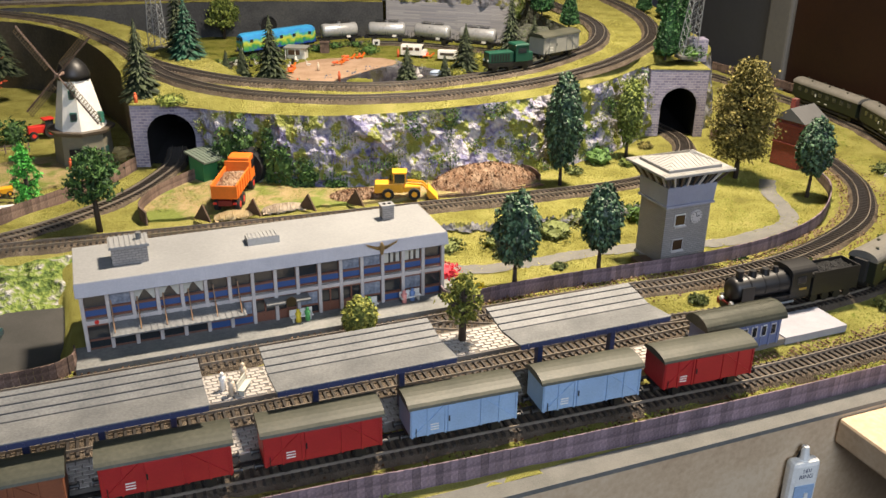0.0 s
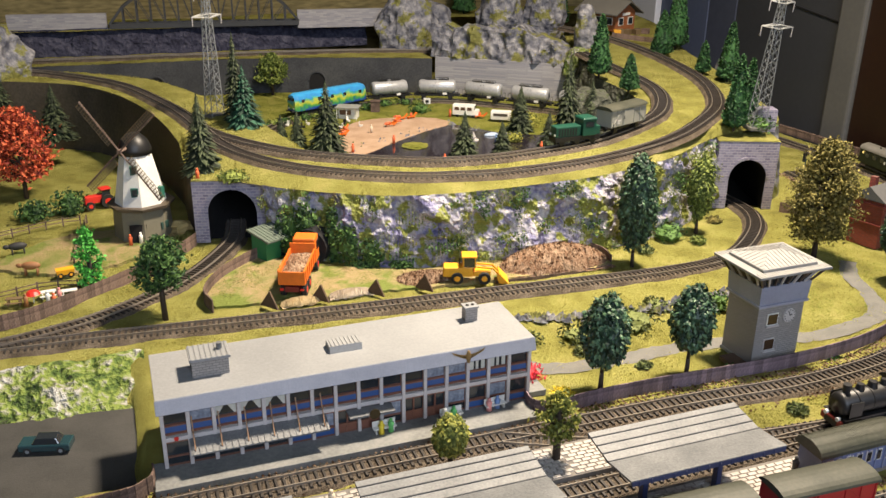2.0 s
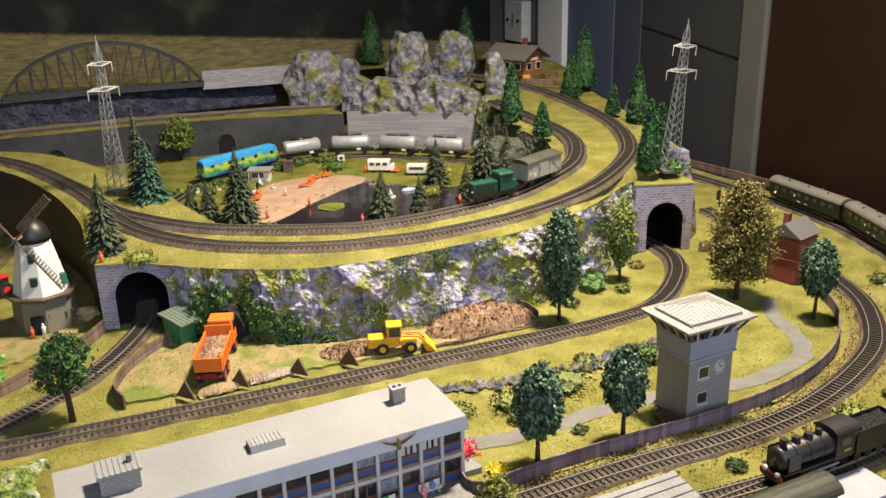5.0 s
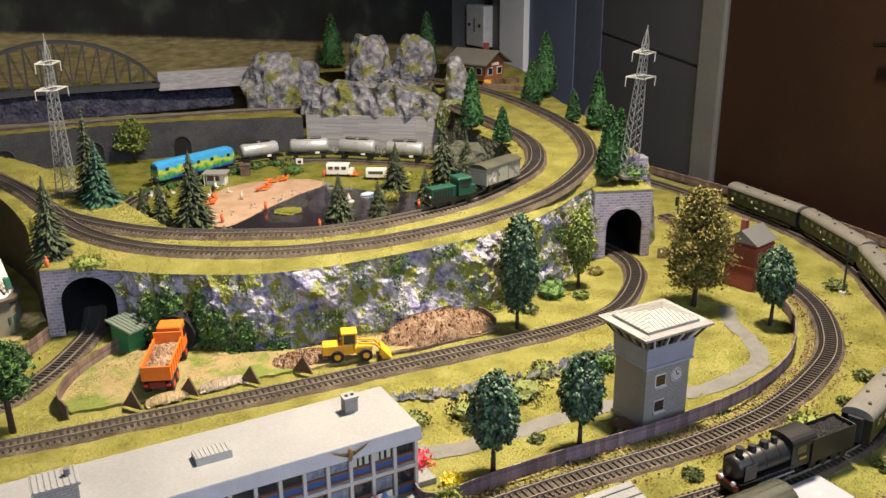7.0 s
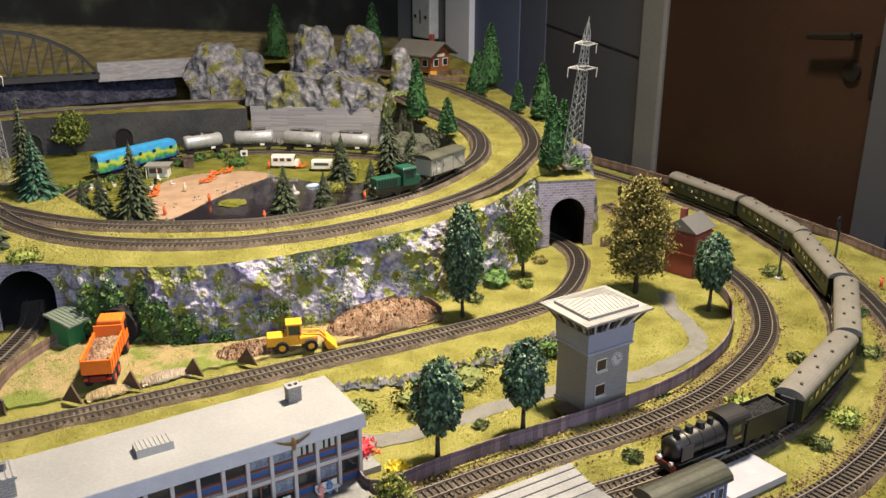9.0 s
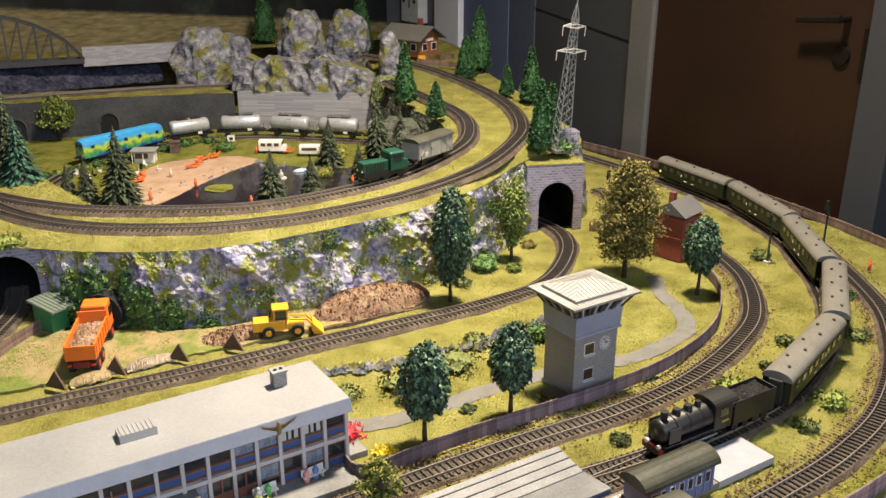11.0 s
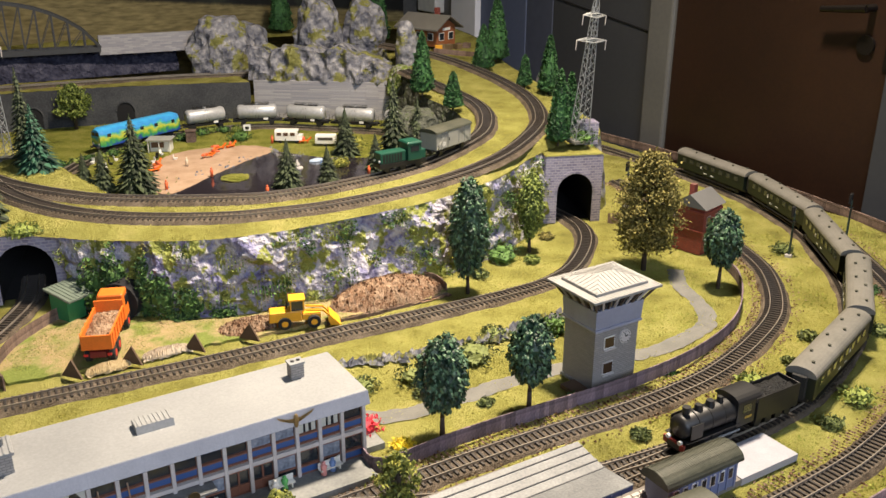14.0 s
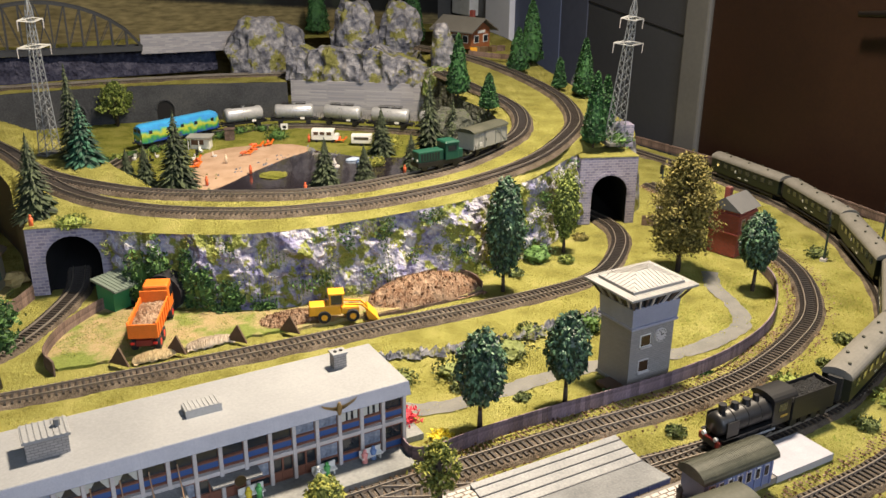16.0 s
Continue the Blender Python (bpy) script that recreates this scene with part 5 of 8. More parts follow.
# ---- plants ----
def leaf_mesh(name, centres, size, material, seed, flatness=0.0, out=None, core=None):
    """Many small bent leaves about the centres; core adds an inner dark body."""
    rng = np.random.default_rng(seed)
    c = np.asarray(centres)
    n = len(c)
    a = rng.normal(size=(n, 3))
    if out is not None:
        a = a * 0.7 + np.asarray(out) * 0.3
    a[:, 2] *= 1 - flatness
    a /= np.linalg.norm(a, axis=1, keepdims=True)
    b = np.cross(a, rng.normal(size=(n, 3)))
    b /= np.linalg.norm(b, axis=1, keepdims=True)
    s = size * rng.uniform(0.6, 1.3, size=(n, 1))
    nrm = np.cross(a, b)
    v = np.stack([c - a * s, c + b * s * 0.55 + nrm * s * 0.2, c + a * s, c - b * s * 0.55 + nrm * s * 0.2], axis=1).reshape(-1, 3)
    sh = Shape()
    sh.v = [tuple(p) for p in v]
    sh.f = [(4 * i, 4 * i + 1, 4 * i + 2, 4 * i + 3) for i in range(n)]
    if core:
        sh.blob(*core, rough=0.5, n=9, seed=seed)
    me = sh.data(name)
    me.materials.append(material)
    return me


def ovoid(rx, rz, z0, n, seed, lump=0.12, taper=0.75):
    """Leaf places on an egg-shaped crown, and the ways out of it."""
    rng = np.random.default_rng(seed)
    pts, outs = [], []
    for _ in range(n):
        u, a = rng.uniform(-1, 1), rng.uniform(0, 2 * math.pi)
        r = math.sqrt(1 - u * u) * (1 - (1 - taper) * max(0, u))
        d = Vector((r * math.cos(a), r * math.sin(a), u))
        g = (0.86 + 0.16 * rng.random()) * (1 + lump * noise.noise(d * 3 + Vector((seed, 0, 0))))
        pts.append((d.x * rx * g, d.y * rx * g, z0 + rz + d.z * rz * g))
        outs.append((d.x, d.y, d.z))
    return pts, outs


def trunk_shape(h, r, seed, limbs=5, spread=2.0):
    rg = random.Random(seed)
    s = Shape().rod((0, 0, -0.3), (0.05, 0, h * 0.5), r, r * 0.75, 7).rod((0.05, 0, h * 0.5), (0, 0.05, h), r * 0.75, r * 0.4, 7)
    for k in range(limbs):
        a, z = rg.uniform(0, 6.3), h * rg.uniform(0.6, 0.98)
        s.rod((0, 0, z), (spread * math.cos(a), spread * math.sin(a), z + spread * rg.uniform(0.5, 1.1)), r * 0.4, r * 0.12, 5)
    return s


def tip_leaves(pts, outs, size, material, seed, core):
    """Leaves that lie like shingles on a crown, each tip pointing out and down."""
    rng = np.random.default_rng(seed)
    c, o = np.asarray(pts), np.asarray(outs)
    n = len(c)
    a = o * 0.55 + np.array([0, 0, -0.7]) + rng.normal(size=(n, 3)) * 0.42
    a /= np.linalg.norm(a, axis=1, keepdims=True)
    b = np.cross(a, o + rng.normal(size=(n, 3)) * 0.35)
    b /= np.linalg.norm(b, axis=1, keepdims=True)
    up = np.cross(b, a)
    s = size * rng.uniform(0.65, 1.3, size=(n, 1))
    v = np.stack([c - a * s, c + b * s * 0.62 + up * s * 0.1, c + a * s, c - b * s * 0.62 + up * s * 0.1, c + up * s * 0.3], axis=1).reshape(-1, 3)
    sh = Shape()
    sh.v = [tuple(p) for p in v]
    for i in range(0, 5 * n, 5):
        sh.f += [(i, i + 1, i + 4), (i + 1, i + 2, i + 4), (i + 2, i + 3, i + 4), (i + 3, i, i + 4)]
    sh.blob(*core, rough=0.3, n=12, seed=seed)
    me = sh.data("crown")
    me.materials.append(material)
    return me


def round_tree(x, y, z, h, w, stem, material, label, seed, n=1500, size=0.34, taper=0.75):
    t = thing("tree", x, y, z, rnd.uniform(0, 360), label, "tree", "trees")
    part("trunk", trunk_shape(stem + 1.5, 0.32, seed, 5, w * 0.25), BARK, t, smooth=True)
    rz = (h - stem) / 2
    pts, outs = ovoid(w / 2, rz, stem, n, seed, 0.2, taper)
    part("crown", tip_leaves(pts, outs, size, material, seed, (0, 0, stem + rz, w * 0.4, w * 0.4, rz * 0.82)), material, t)
    return t


def clump_tree(x, y, z, h, w, stem, material, label, seed, clumps=40, per=55, size=0.4, flat=0.6):
    """An open crown of separate leaf clumps on limbs."""
    rg = random.Random(seed)
    t = thing("tree", x, y, z, rg.uniform(0, 360), label, "tree", "trees")
    s = Shape().rod((0, 0, -0.3), (0.1, 0, h * 0.55), 0.42, 0.28, 7).rod((0.1, 0, h * 0.55), (0, 0, h * 0.93), 0.28, 0.1, 6)
    pts = []
    for k in range(clumps):
        f = (k + 0.5) / clumps
        zz = stem + (h - stem) * f
        r = w / 2 * math.sin(math.pi * min(1, 0.16 + 0.84 * f)) ** 0.7 * rg.uniform(0.45, 1.0)
        a = k * 2.4 + rg.uniform(-0.5, 0.5)
        c = Vector((r * math.cos(a), r * math.sin(a), zz))
        s.rod((0, 0, max(stem * 0.8, zz - r * 0.6)), tuple(c), 0.13, 0.05, 4)
        q = rg.uniform(0.75, 1.3) * w / 7.5
        for _ in range(per):
            d = Vector((rg.gauss(0, 1), rg.gauss(0, 1), rg.gauss(0, flat))) * q * 0.62
            pts.append(tuple(c + d))
    part("trunk", s, BARK, t, smooth=True)
    part("crown", leaf_mesh("crown", pts, size, material, seed), material, t)
    return t


def cone_tree(x, y, z, h, w, material, label, seed):
    """A smooth dense cone of short needles."""
    t = thing("fir_tree", x, y, z, rnd.uniform(0, 360), label, "tree", "fir trees")
    part("trunk", Shape().rod((0, 0, -0.4), (0, 0, h * 0.9), 0.22, 0.04, 6), BARK, t)
    rng = np.random.default_rng(seed)
    pts, outs = [], []
    for _ in range(2000):
        f, a = rng.random() ** 1.35, rng.uniform(0, 2 * math.pi)
        r = w / 2 * min(1, f * 9 + 0.45) * (1 - f) ** 0.64 * (0.84 + 0.18 * rng.random()) * (1 + 0.25 * noise.noise(Vector((math.cos(a) * 2, math.sin(a) * 2, f * h * 0.7 + seed))))
        pts.append((r * math.cos(a), r * math.sin(a), h * (0.05 + 0.95 * f)))
        outs.append((math.cos(a) * 0.6, math.sin(a) * 0.6, 0.9))
    core = Shape().lathe(0, 0, [(0.05, h * 0.05), (w * 0.4, h * 0.09), (w * 0.38, h * 0.3), (w * 0.27, h * 0.6), (0.05, h * 0.96)], 9)
    me = leaf_mesh("crown", pts, 0.33, material, seed, out=outs)
    part("crown", me, material, t)
    part("inner_crown", core, material, t)
    return t


def fir(x, y, z, h, w, material, label, seed, tiers=26, bare=0.06):
    t = thing("fir_tree", x, y, z, rnd.uniform(0, 360), label, "tree", "fir trees")
    part("trunk", Shape().rod((0, 0, -0.4), (0, 0, h * 0.97), 0.26, 0.04, 6), BARK, t)
    rg = random.Random(seed)
    s = Shape()
    for k in range(tiers):
        f = k / (tiers - 1)
        zz = h * (bare + (0.97 - bare) * f)
        r = w / 2 * (1 - f) ** 0.85 + 0.14
        m = max(8, int(26 * (1 - f * 0.6)))
        for i in range(m):
            a = 2 * math.pi * (i + rg.random()) / m
            rr = r * rg.uniform(0.75, 1.12)
            drop = rr * rg.uniform(0.18, 0.5)
            ca, sa = math.cos(a), math.sin(a)
            wd = rr * rg.uniform(0.2, 0.34)
            base = 0.05 * rr
            up = h / tiers * 0.75
            for q in range(3):
                g0, g1 = q / 3, (q + 1) / 3 + 0.08
                wq = wd * (1 - g0 * 0.75) + 0.06
                x0, x1 = base + (rr - base) * g0, base + (rr - base) * g1
                z0, z1 = zz + up * (1 - g0) - drop * g0, zz + up * (1 - g1) * 0.8 - drop * g1 - 0.08 * rg.random()
                s.add([(x0 * ca - wq * sa, x0 * sa + wq * ca, z0 - wq * 0.35), (x0 * ca, x0 * sa, z0), (x0 * ca + wq * sa, x0 * sa - wq * ca, z0 - wq * 0.35), (x1 * ca, x1 * sa, z1)], [(0, 1, 3), (1, 2, 3)])
    part("crown", s, material, t)
    return t


def bush(x, y, z, r, h, material, label, seed, n=260, size=0.26):
    pts, outs = ovoid(r, h / 2, 0, n, seed, 0.7, 1.0)
    me = leaf_mesh("bush", pts, size, material, seed, out=outs, core=(0, 0, h * 0.42, r * 0.66, r * 0.66, h * 0.42))
    ob = new("bush", me)
    ob.matrix_world = at(x, y, z, seed * 50)
    return tagged(ob, label, "bush", "bushes")


D_TREE = "dense bluish-green leafy model tree on a brown trunk"
round_tree(54.5, 79.9, -0.4, 11.6, 5.2, 2.9, LEAFDARK, D_TREE + " by the fence", 11)
round_tree(65.3, 79.4, -0.4, 11.3, 4.9, 3.1, LEAFDARK, D_TREE + " near the tower", 12)
round_tree(76.1, 108.7, 0, 17.0, 5.5, 2.6, LEAFDARK, "tall dense dark green tree before the rock face", 13, 2300)
round_tree(93.3, 117.4, 0, 13.2, 4.2, 2.4, LEAFMID, "slim light green tree before the rock face", 14, 1500, 0.28, taper=0.9)
round_tree(108.2, 91.8, 0, 11.8, 5.3, 3.4, LEAFDARK, "round bluish-green tree inside the curved fence", 15)
clump_tree(103.7, 102.4, 0, 17.8, 9.0, 3.5, LEAFTAN, "tall open tan-green tree beside the red house", 16, 120, 120, 0.27)
clump_tree(10.6, 112.6, 0, 10.8, 6.0, 4.6, LEAFBUSH, "loose dark green tree beside the branch track", 17, 40, 70, 0.34)
clump_tree(-9, 169, 0, 15.5, 10.5, 4.0, LEAFRED, "orange-red autumn tree on the meadow", 18, 60, 60, 0.42)
clump_tree(2.0, 125.2, 0, 8.5, 3.2, 0.4, LEAFBRIGHT, "bright green poplar-like model tree", 19, 30, 60, 0.3, 1.0)
clump_tree(43.2, 68.6, 0.7, 7.0, 3.4, 2.4, LEAFYEL, "small yellow-green tree on the platform", 20, 26, 55, 0.26)
round_tree(33.4, 71.0, 0.3, 5.6, 3.3, 1.6, LEAFYEL, "small round yellow-green tree behind the canopy", 21, 800, 0.28, 1.0)
clump_tree(44.2, 225.4, 3.6, 9.5, 8.0, 3.5, LEAFMID, "loose olive-green tree before the arcade wall", 22, 34, 60, 0.42)
for i, (x, y, z, h, w) in enumerate(((103.6, 169.5, 15.3, 12.6, 5.2), (103.2, 156.8, 14.8, 7.0, 4.2), (126.3, 165, 15.6, 6.6, 3.2), (127.4, 158, 15.0, 12.0, 5.0), (129.3, 185.6, 15.8, 10.4, 5.4), (137, 191.4, 16.3, 15.5, 6.6), (107.0, 128.6, 13.4, 12.6, 4.6), (112.6, 132.6, 13.5, 11.0, 4.2), (105.3, 252, 18.3, 15.5, 7.4), (128.5, 238, 15.5, 18.5, 7.4))):
    cone_tree(x, y, z, h, w, NEEDLEB, "bright green cone-shaped fir on the upper shelf", 40 + i)
for i, (x, y, z, h, w) in enumerate(((37.1, 175.2, 3.6, 6.8, 3.4), (39.8, 172.6, 3.6, 8.0, 4.0), (44.9, 169.4, 3.6, 14.2, 6.8), (69.2, 158.8, 3.5, 9.0, 5.0), (76.9, 158.4, 3.5, 6.8, 3.6), (87.9, 160.4, 3.5, 7.4, 3.8), (92.0, 160.5, 3.6, 18.0, 6.4), (97.9, 161.6, 3.6, 13.0, 5.4), (87.9, 173.9, 3.6, 9.8, 5.2), (19.2, 143.2, 10.1, 12.0, 5.6), (-4, 189, 6, 10, 6), (-14, 196, 5, 14, 7))):
    fir(x, y, z, h, w * 1.25, NEEDLE, "dark green needle-branched model fir", 60 + i)
fir(28.4, 159.5, 12.0, 11.0, 7.2, NEEDLET, "bluish-green model fir beside the lattice mast", 80)
fir(27.6, 164.0, 12.0, 16.0, 5.6, NEEDLE, "tall dark green model fir beside the lattice mast", 81)
BUSHES = ((89.3, 69.2, 2.2, 2.0, LEAFMID), (90.6, 59.9, 1.2, 1.0, LEAFOLIVE), (71.7, 68.7, 1.0, 0.7, LEAFOLIVE), (105.8, 74.5, 1.2, 1.0, LEAFOLIVE), (98.0, 71.2, 0.9, 0.6, LEAFOLIVE), (97.1, 61.6, 1.8, 1.6, LEAFMID), (115.1, 70.6, 1.5, 1.2, LEAFOLIVE), (125.7, 79.5, 1.2, 1.0, LEAFBUSH), (128.0, 96.5, 1.6, 1.5, LEAFOLIVE), (82.3, 67.6, 0.8, 0.6, LEAFOLIVE),
          (58, 91.5, 2.4, 1.6, LEAFOLIVE), (66.5, 92.5, 2.8, 2.2, LEAFOLIVE), (72, 96, 1.8, 1.2, LEAFOLIVE), (79.5, 93, 1.6, 2.4, LEAFBUSH), (51.5, 93, 2.0, 1.0, LEAFOLIVE), (87.5, 116.6, 3.0, 2.6, LEAFBUSH), (91, 113.5, 1.2, 1.0, LEAFMID), (81, 113, 1.4, 1.0, LEAFOLIVE), (99.5, 121, 1.2, 1.0, LEAFTAN), (62, 83, 0.8, 0.5, LEAFOLIVE), (70.0, 77.7, 0.7, 1.4, LEAFBUSH), (84.5, 77.9, 1.0, 0.7, LEAFBUSH), (57, 88, 1.2, 0.7, LEAFOLIVE), (46.5, 75.9, 0.6, 0.8, LEAFOLIVE))
for i, (x, y, r, h, m) in enumerate(BUSHES):
    bush(x, y, ground_z(x, y), r, h, m, "low green foliage bush on the grass", 100 + i)
bush(47.6, 84.2, 0, 1.6, 1.5, plain("crimson_blossom", (0.6, 0.03, 0.05), 0.7), "bright crimson flowering bush", 140)
bush(49.6, 79.6, -0.2, 1.1, 0.9, plain("yellow_blossom", (0.7, 0.55, 0.03), 0.7), "small yellow flowering bush", 141)
bush(22.9, 136.2, 9.9, 2.2, 1.6, LEAFMID, "fresh green bush above the tunnel portal", 142)
bush(111.6, 127.6, 13.0, 2.4, 2.6, LEAFBUSH, "green bush above the ashlar portal", 143)
bush(73, 196.5, 3.6, 2.6, 2.0, LEAFBUSH, "dark hedge beside the beach", 144)
bush(91, 176, 3.6, 2.2, 3.2, LEAFYEL, "yellow-green bush beside the caravans", 145)
bush(83, 166, 3.5, 1.6, 2.0, LEAFYEL, "yellow-green bush at the pond", 146)
for i, (x, y, r, h) in enumerate(((30.0, 128.4, 2.2, 7.0), (37.3, 122.6, 2.3, 6.6), (40.3, 120.8, 1.8, 4.0), (35.4, 124.2, 1.4, 8.0), (31.8, 126.6, 1.5, 8.2), (44, 119.6, 1.8, 1.2), (39, 121.0, 1.5, 1.0))):
    bush(x, y, 0, r, h, LEAFBUSH, "dark ivy bush round the tunnel mouth", 150 + i, 620, 0.36)
for i in range(16):
    bush(36 + i * 2.6, 206.5 - 7.5 * abs(i - 13) * 0.14, 3.6, 1.3, 1.3, (LEAFBUSH, LEAFMID)[i % 2], "low hedge along the camping ground", 170 + i, 130, 0.3)


def scatter(name, n, place, size, material, label, category, seed, flat_=0.0):
    rg = random.Random(seed)
    pts = []
    while len(pts) < n:
        q = place(rg)
        if q:
            pts.append(q)
    return tagged(part(name, leaf_mesh(name, pts, size, material, seed, flat_), material), label, category, kind="stuff")


ALL_TRACKS = [Vector((p.x, p.y)) for t in (T_A, T_B, T_C, T_D, T_L, T_LINK) for p in curve(t, 1.2)]


def clear_of_tracks(x, y, d=2.6):
    return all((x - q.x) ** 2 + (y - q.y) ** 2 > d * d for q in ALL_TRACKS)


def on_ground(rg):
    x, y = rg.uniform(-40, 152), rg.uniform(50.5, 150)
    if rg.random() > 0.35 + 0.8 * (noise.noise(Vector((x, y, 0)) / 4) + 0.3) or (7.5 < x < 45.5 and 75 < y < 88.5) or not clear_of_tracks(x, y) or (x < 62 and 57 < y < 71) or (15 < x < 74 and 110 < y < 118) or (y > 118 and 17 < x < 118) or (x < 8 and 78 < y < 103):
        return None
    return (x, y, ground_z(x, y) + 0.08)


scatter("grass", 26000, on_ground, 0.13, TUFT, "tufted yellow-green fibre grass", "grass", 1)


def on_top(rg):
    i, t = rg.randrange(len(RIM)), rg.random()
    a, b = RIM[i], INNER[i]
    p = a.lerp(b, t)
    return (p.x, p.y, shelf_z(p.x, p.y, a.z * (1 - smooth01(t * 5)) + b.z * smooth01(t * 5)) - 1.1 * smooth01((t - 0.86) / 0.14) + 0.1)


FRESH = mat("fresh_grass_tufts", [(0.19, 0.24, 0.04), (0.3, 0.35, 0.07), (0.42, 0.43, 0.11)], 0.95, fine=4, coarse=0.2, bump=0, island=0.3, spec=0.1)


def on_east(rg):
    x, y = rg.uniform(55, 150), rg.uniform(51, 130)
    if noise.noise(Vector((x, y, 5)) / 6) < -0.12 + 0.004 * (y - 70) or x < 62 + (y - 60) * 0.9 or not clear_of_tracks(x, y, 2.2):
        return None
    return (x, y, ground_z(x, y) + 0.06)


def on_front_strip(rg):
    x, y = rg.uniform(-20, 100), rg.uniform(49.4, 52.2)
    return (x, y, 0.08) if noise.noise(Vector((x, y, 2)) / 2.5) > -0.15 and y < 52.2 - 0.012 * (x - 30) else None


scatter("grass", 13000, on_east, 0.12, FRESH, "fresh yellow-green fibre grass between the curved tracks", "grass", 9)
scatter("grass", 5200, on_front_strip, 0.14, FRESH, "mossy green strip behind the front fence", "grass", 10)

UP_TRACKS = [Vector((p.x, p.y)) for t in (T_UO, T_UI) for p in curve(t, 1.2)]


def on_top_clear(rg):
    p = on_top(rg)
    return p if all((p[0] - q.x) ** 2 + (p[1] - q.y) ** 2 > 5.0 for q in UP_TRACKS) else None


scatter("grass", 9000, on_top_clear, 0.15, TUFT, "tufted yellow fibre grass of the upper shelf", "grass", 2)
CLIFF_FOOT = [(p, l) for p, h, l in frames_of(front)]


def on_cliff(rg, low, high, scale, off):
    p, l = rg.choice(CLIFF_FOOT)
    t = rg.random()
    q = p.lerp(Vector((p.x - l.x, p.y - l.y - 0.4, -0.6)), t)
    v = noise.noise(q / scale + Vector((off, 0, 0)))
    if not low < v < high:
        return None
    return tuple(q - l * rg.uniform(0.0, 1.5))


scatter("moss", 5000, lambda rg: on_cliff(rg, 0.2, 1, 3.0, 2), 0.16, LEAFMID, "olive-green moss clinging to the rock face", "moss", 3)
scatter("moss", 3500, lambda rg: on_cliff(rg, 0.25, 1, 2.2, 9), 0.14, LEAFYEL, "yellow-green moss on the rock face", "moss", 4)
scatter("moss", 3000, lambda rg: on_cliff(rg, 0.32, 1, 3.6, 17), 0.22, LEAFBUSH, "dark green shrubs on the rock face", "moss", 5)


def stones(name, n, place, size, material, label, seed):
    rg = random.Random(seed)
    s = Shape()
    k = 0
    while k < n:
        q = place(rg)
        if not q:
            continue
        r = size * rg.uniform(0.5, 1.3)
        a = rg.uniform(0, 6)
        s.add([(q[0] + r * math.cos(a), q[1] + r * math.sin(a), q[2] - r * 0.3), (q[0] + r * math.cos(a + 2.1), q[1] + r * math.sin(a + 2.1), q[2] - r * 0.2), (q[0] + r * math.cos(a + 4.2), q[1] + r * math.sin(a + 4.2), q[2] - r * 0.3), (q[0] + r * 0.2, q[1], q[2] + r * 0.8)], [(0, 1, 3), (1, 2, 3), (2, 0, 3)])
        k += 1
    return tagged(part(name, s, material), label, "stones", kind="stuff")


SHOULDER = [(p, l) for t in (T_B, T_D) for p, h, l in frames_of(curve(t, 0.6))]


def beside_track(rg):
    p, l = rg.choice(SHOULDER)
    o = rg.gauss(2.5, 0.45) * (1 if rg.random() < 0.75 else -1)
    return (p.x + l.x * o, p.y + l.y * o, p.z + 0.12)


stones("gravel", 9000, beside_track, 0.16, GRAVEL, "loose red-brown gravel along the track shoulders", 6)
RIDGE = curve([(47, 99.5, 0), (52.3, 98.2, 0), (58.2, 96.6, 0), (65.5, 95.6, 0), (78.8, 95.6, 0), (88, 97, 0)], 0.5)
stones("rubble", 240, lambda rg: (lambda p: (p.x, p.y + rg.gauss(0, 0.5), rg.uniform(-0.1, 0.25)))(rg.choice(RIDGE)), 0.7, ROCKGREY, "grey-white rubble edge below the railway", 7)

def in_yard(rg):
    x, y = rg.uniform(16.5, 72), rg.uniform(110.5, 126)
    if y > 121.5 - 0.07 * (x - 20) and x > 34 or not inside(x, y, [(16, 112), (16, 118), (24, 128), (34, 122), (45, 117.5), (58, 117), (72, 116.5), (72, 114), (45, 112), (24, 112)]):
        return None
    v = noise.noise(Vector((x, y, 7)) / 3.2) + 0.05 * (y - 115) - 0.15
    return (x, y, 0.36) if v > 0 else None


scatter("grass", 3000, in_yard, 0.1, LEAFYEL, "thin green flock on the sandy yard", "grass", 8)

# ---- yard: gravel heap, loader, truck, shed ----
def heap(x, y, rz, L, W, H, material, label, seed):
    t = thing("gravel_heap", x, y, 0.25, rz, label, "gravel")
    n, m = 22, 44
    rows = []
    for j in range(n + 1):
        v = -1 + 2 * j / n
        rows.append([(L / 2 * u, W / 2 * v, max(-0.2, H * (1 - (abs(u) ** 2.2 + abs(v) ** 2.2)) ** 0.8 if abs(u) ** 2.2 + abs(v) ** 2.2 < 1 else -0.2) + rough_at((u * L, v * W, seed), 0.9, 0.3)) for u in (-1 + 2 * i / m for i in range(m + 1))])
    part("mound", Shape().strip(rows), material, t)
    rg = random.Random(seed)
    s = Shape()
    for _ in range(900):
        u, v = rg.uniform(-1, 1), rg.uniform(-1, 1)
        q = abs(u) ** 2.2 + abs(v) ** 2.2
        if q < 1:
            z = H * (1 - q) ** 0.8
            r, a = rg.uniform(0.12, 0.34), rg.uniform(0, 6)
            px, py = u * L / 2, v * W / 2
            s.add([(px + r * math.cos(a + k * 2.1), py + r * math.sin(a + k * 2.1), z - 0.1) for k in range(3)] + [(px, py, z + r)], [(0, 1, 3), (1, 2, 3), (2, 0, 3)])
    tagged(part("loose_gravel", s, material, t), kind="stuff")


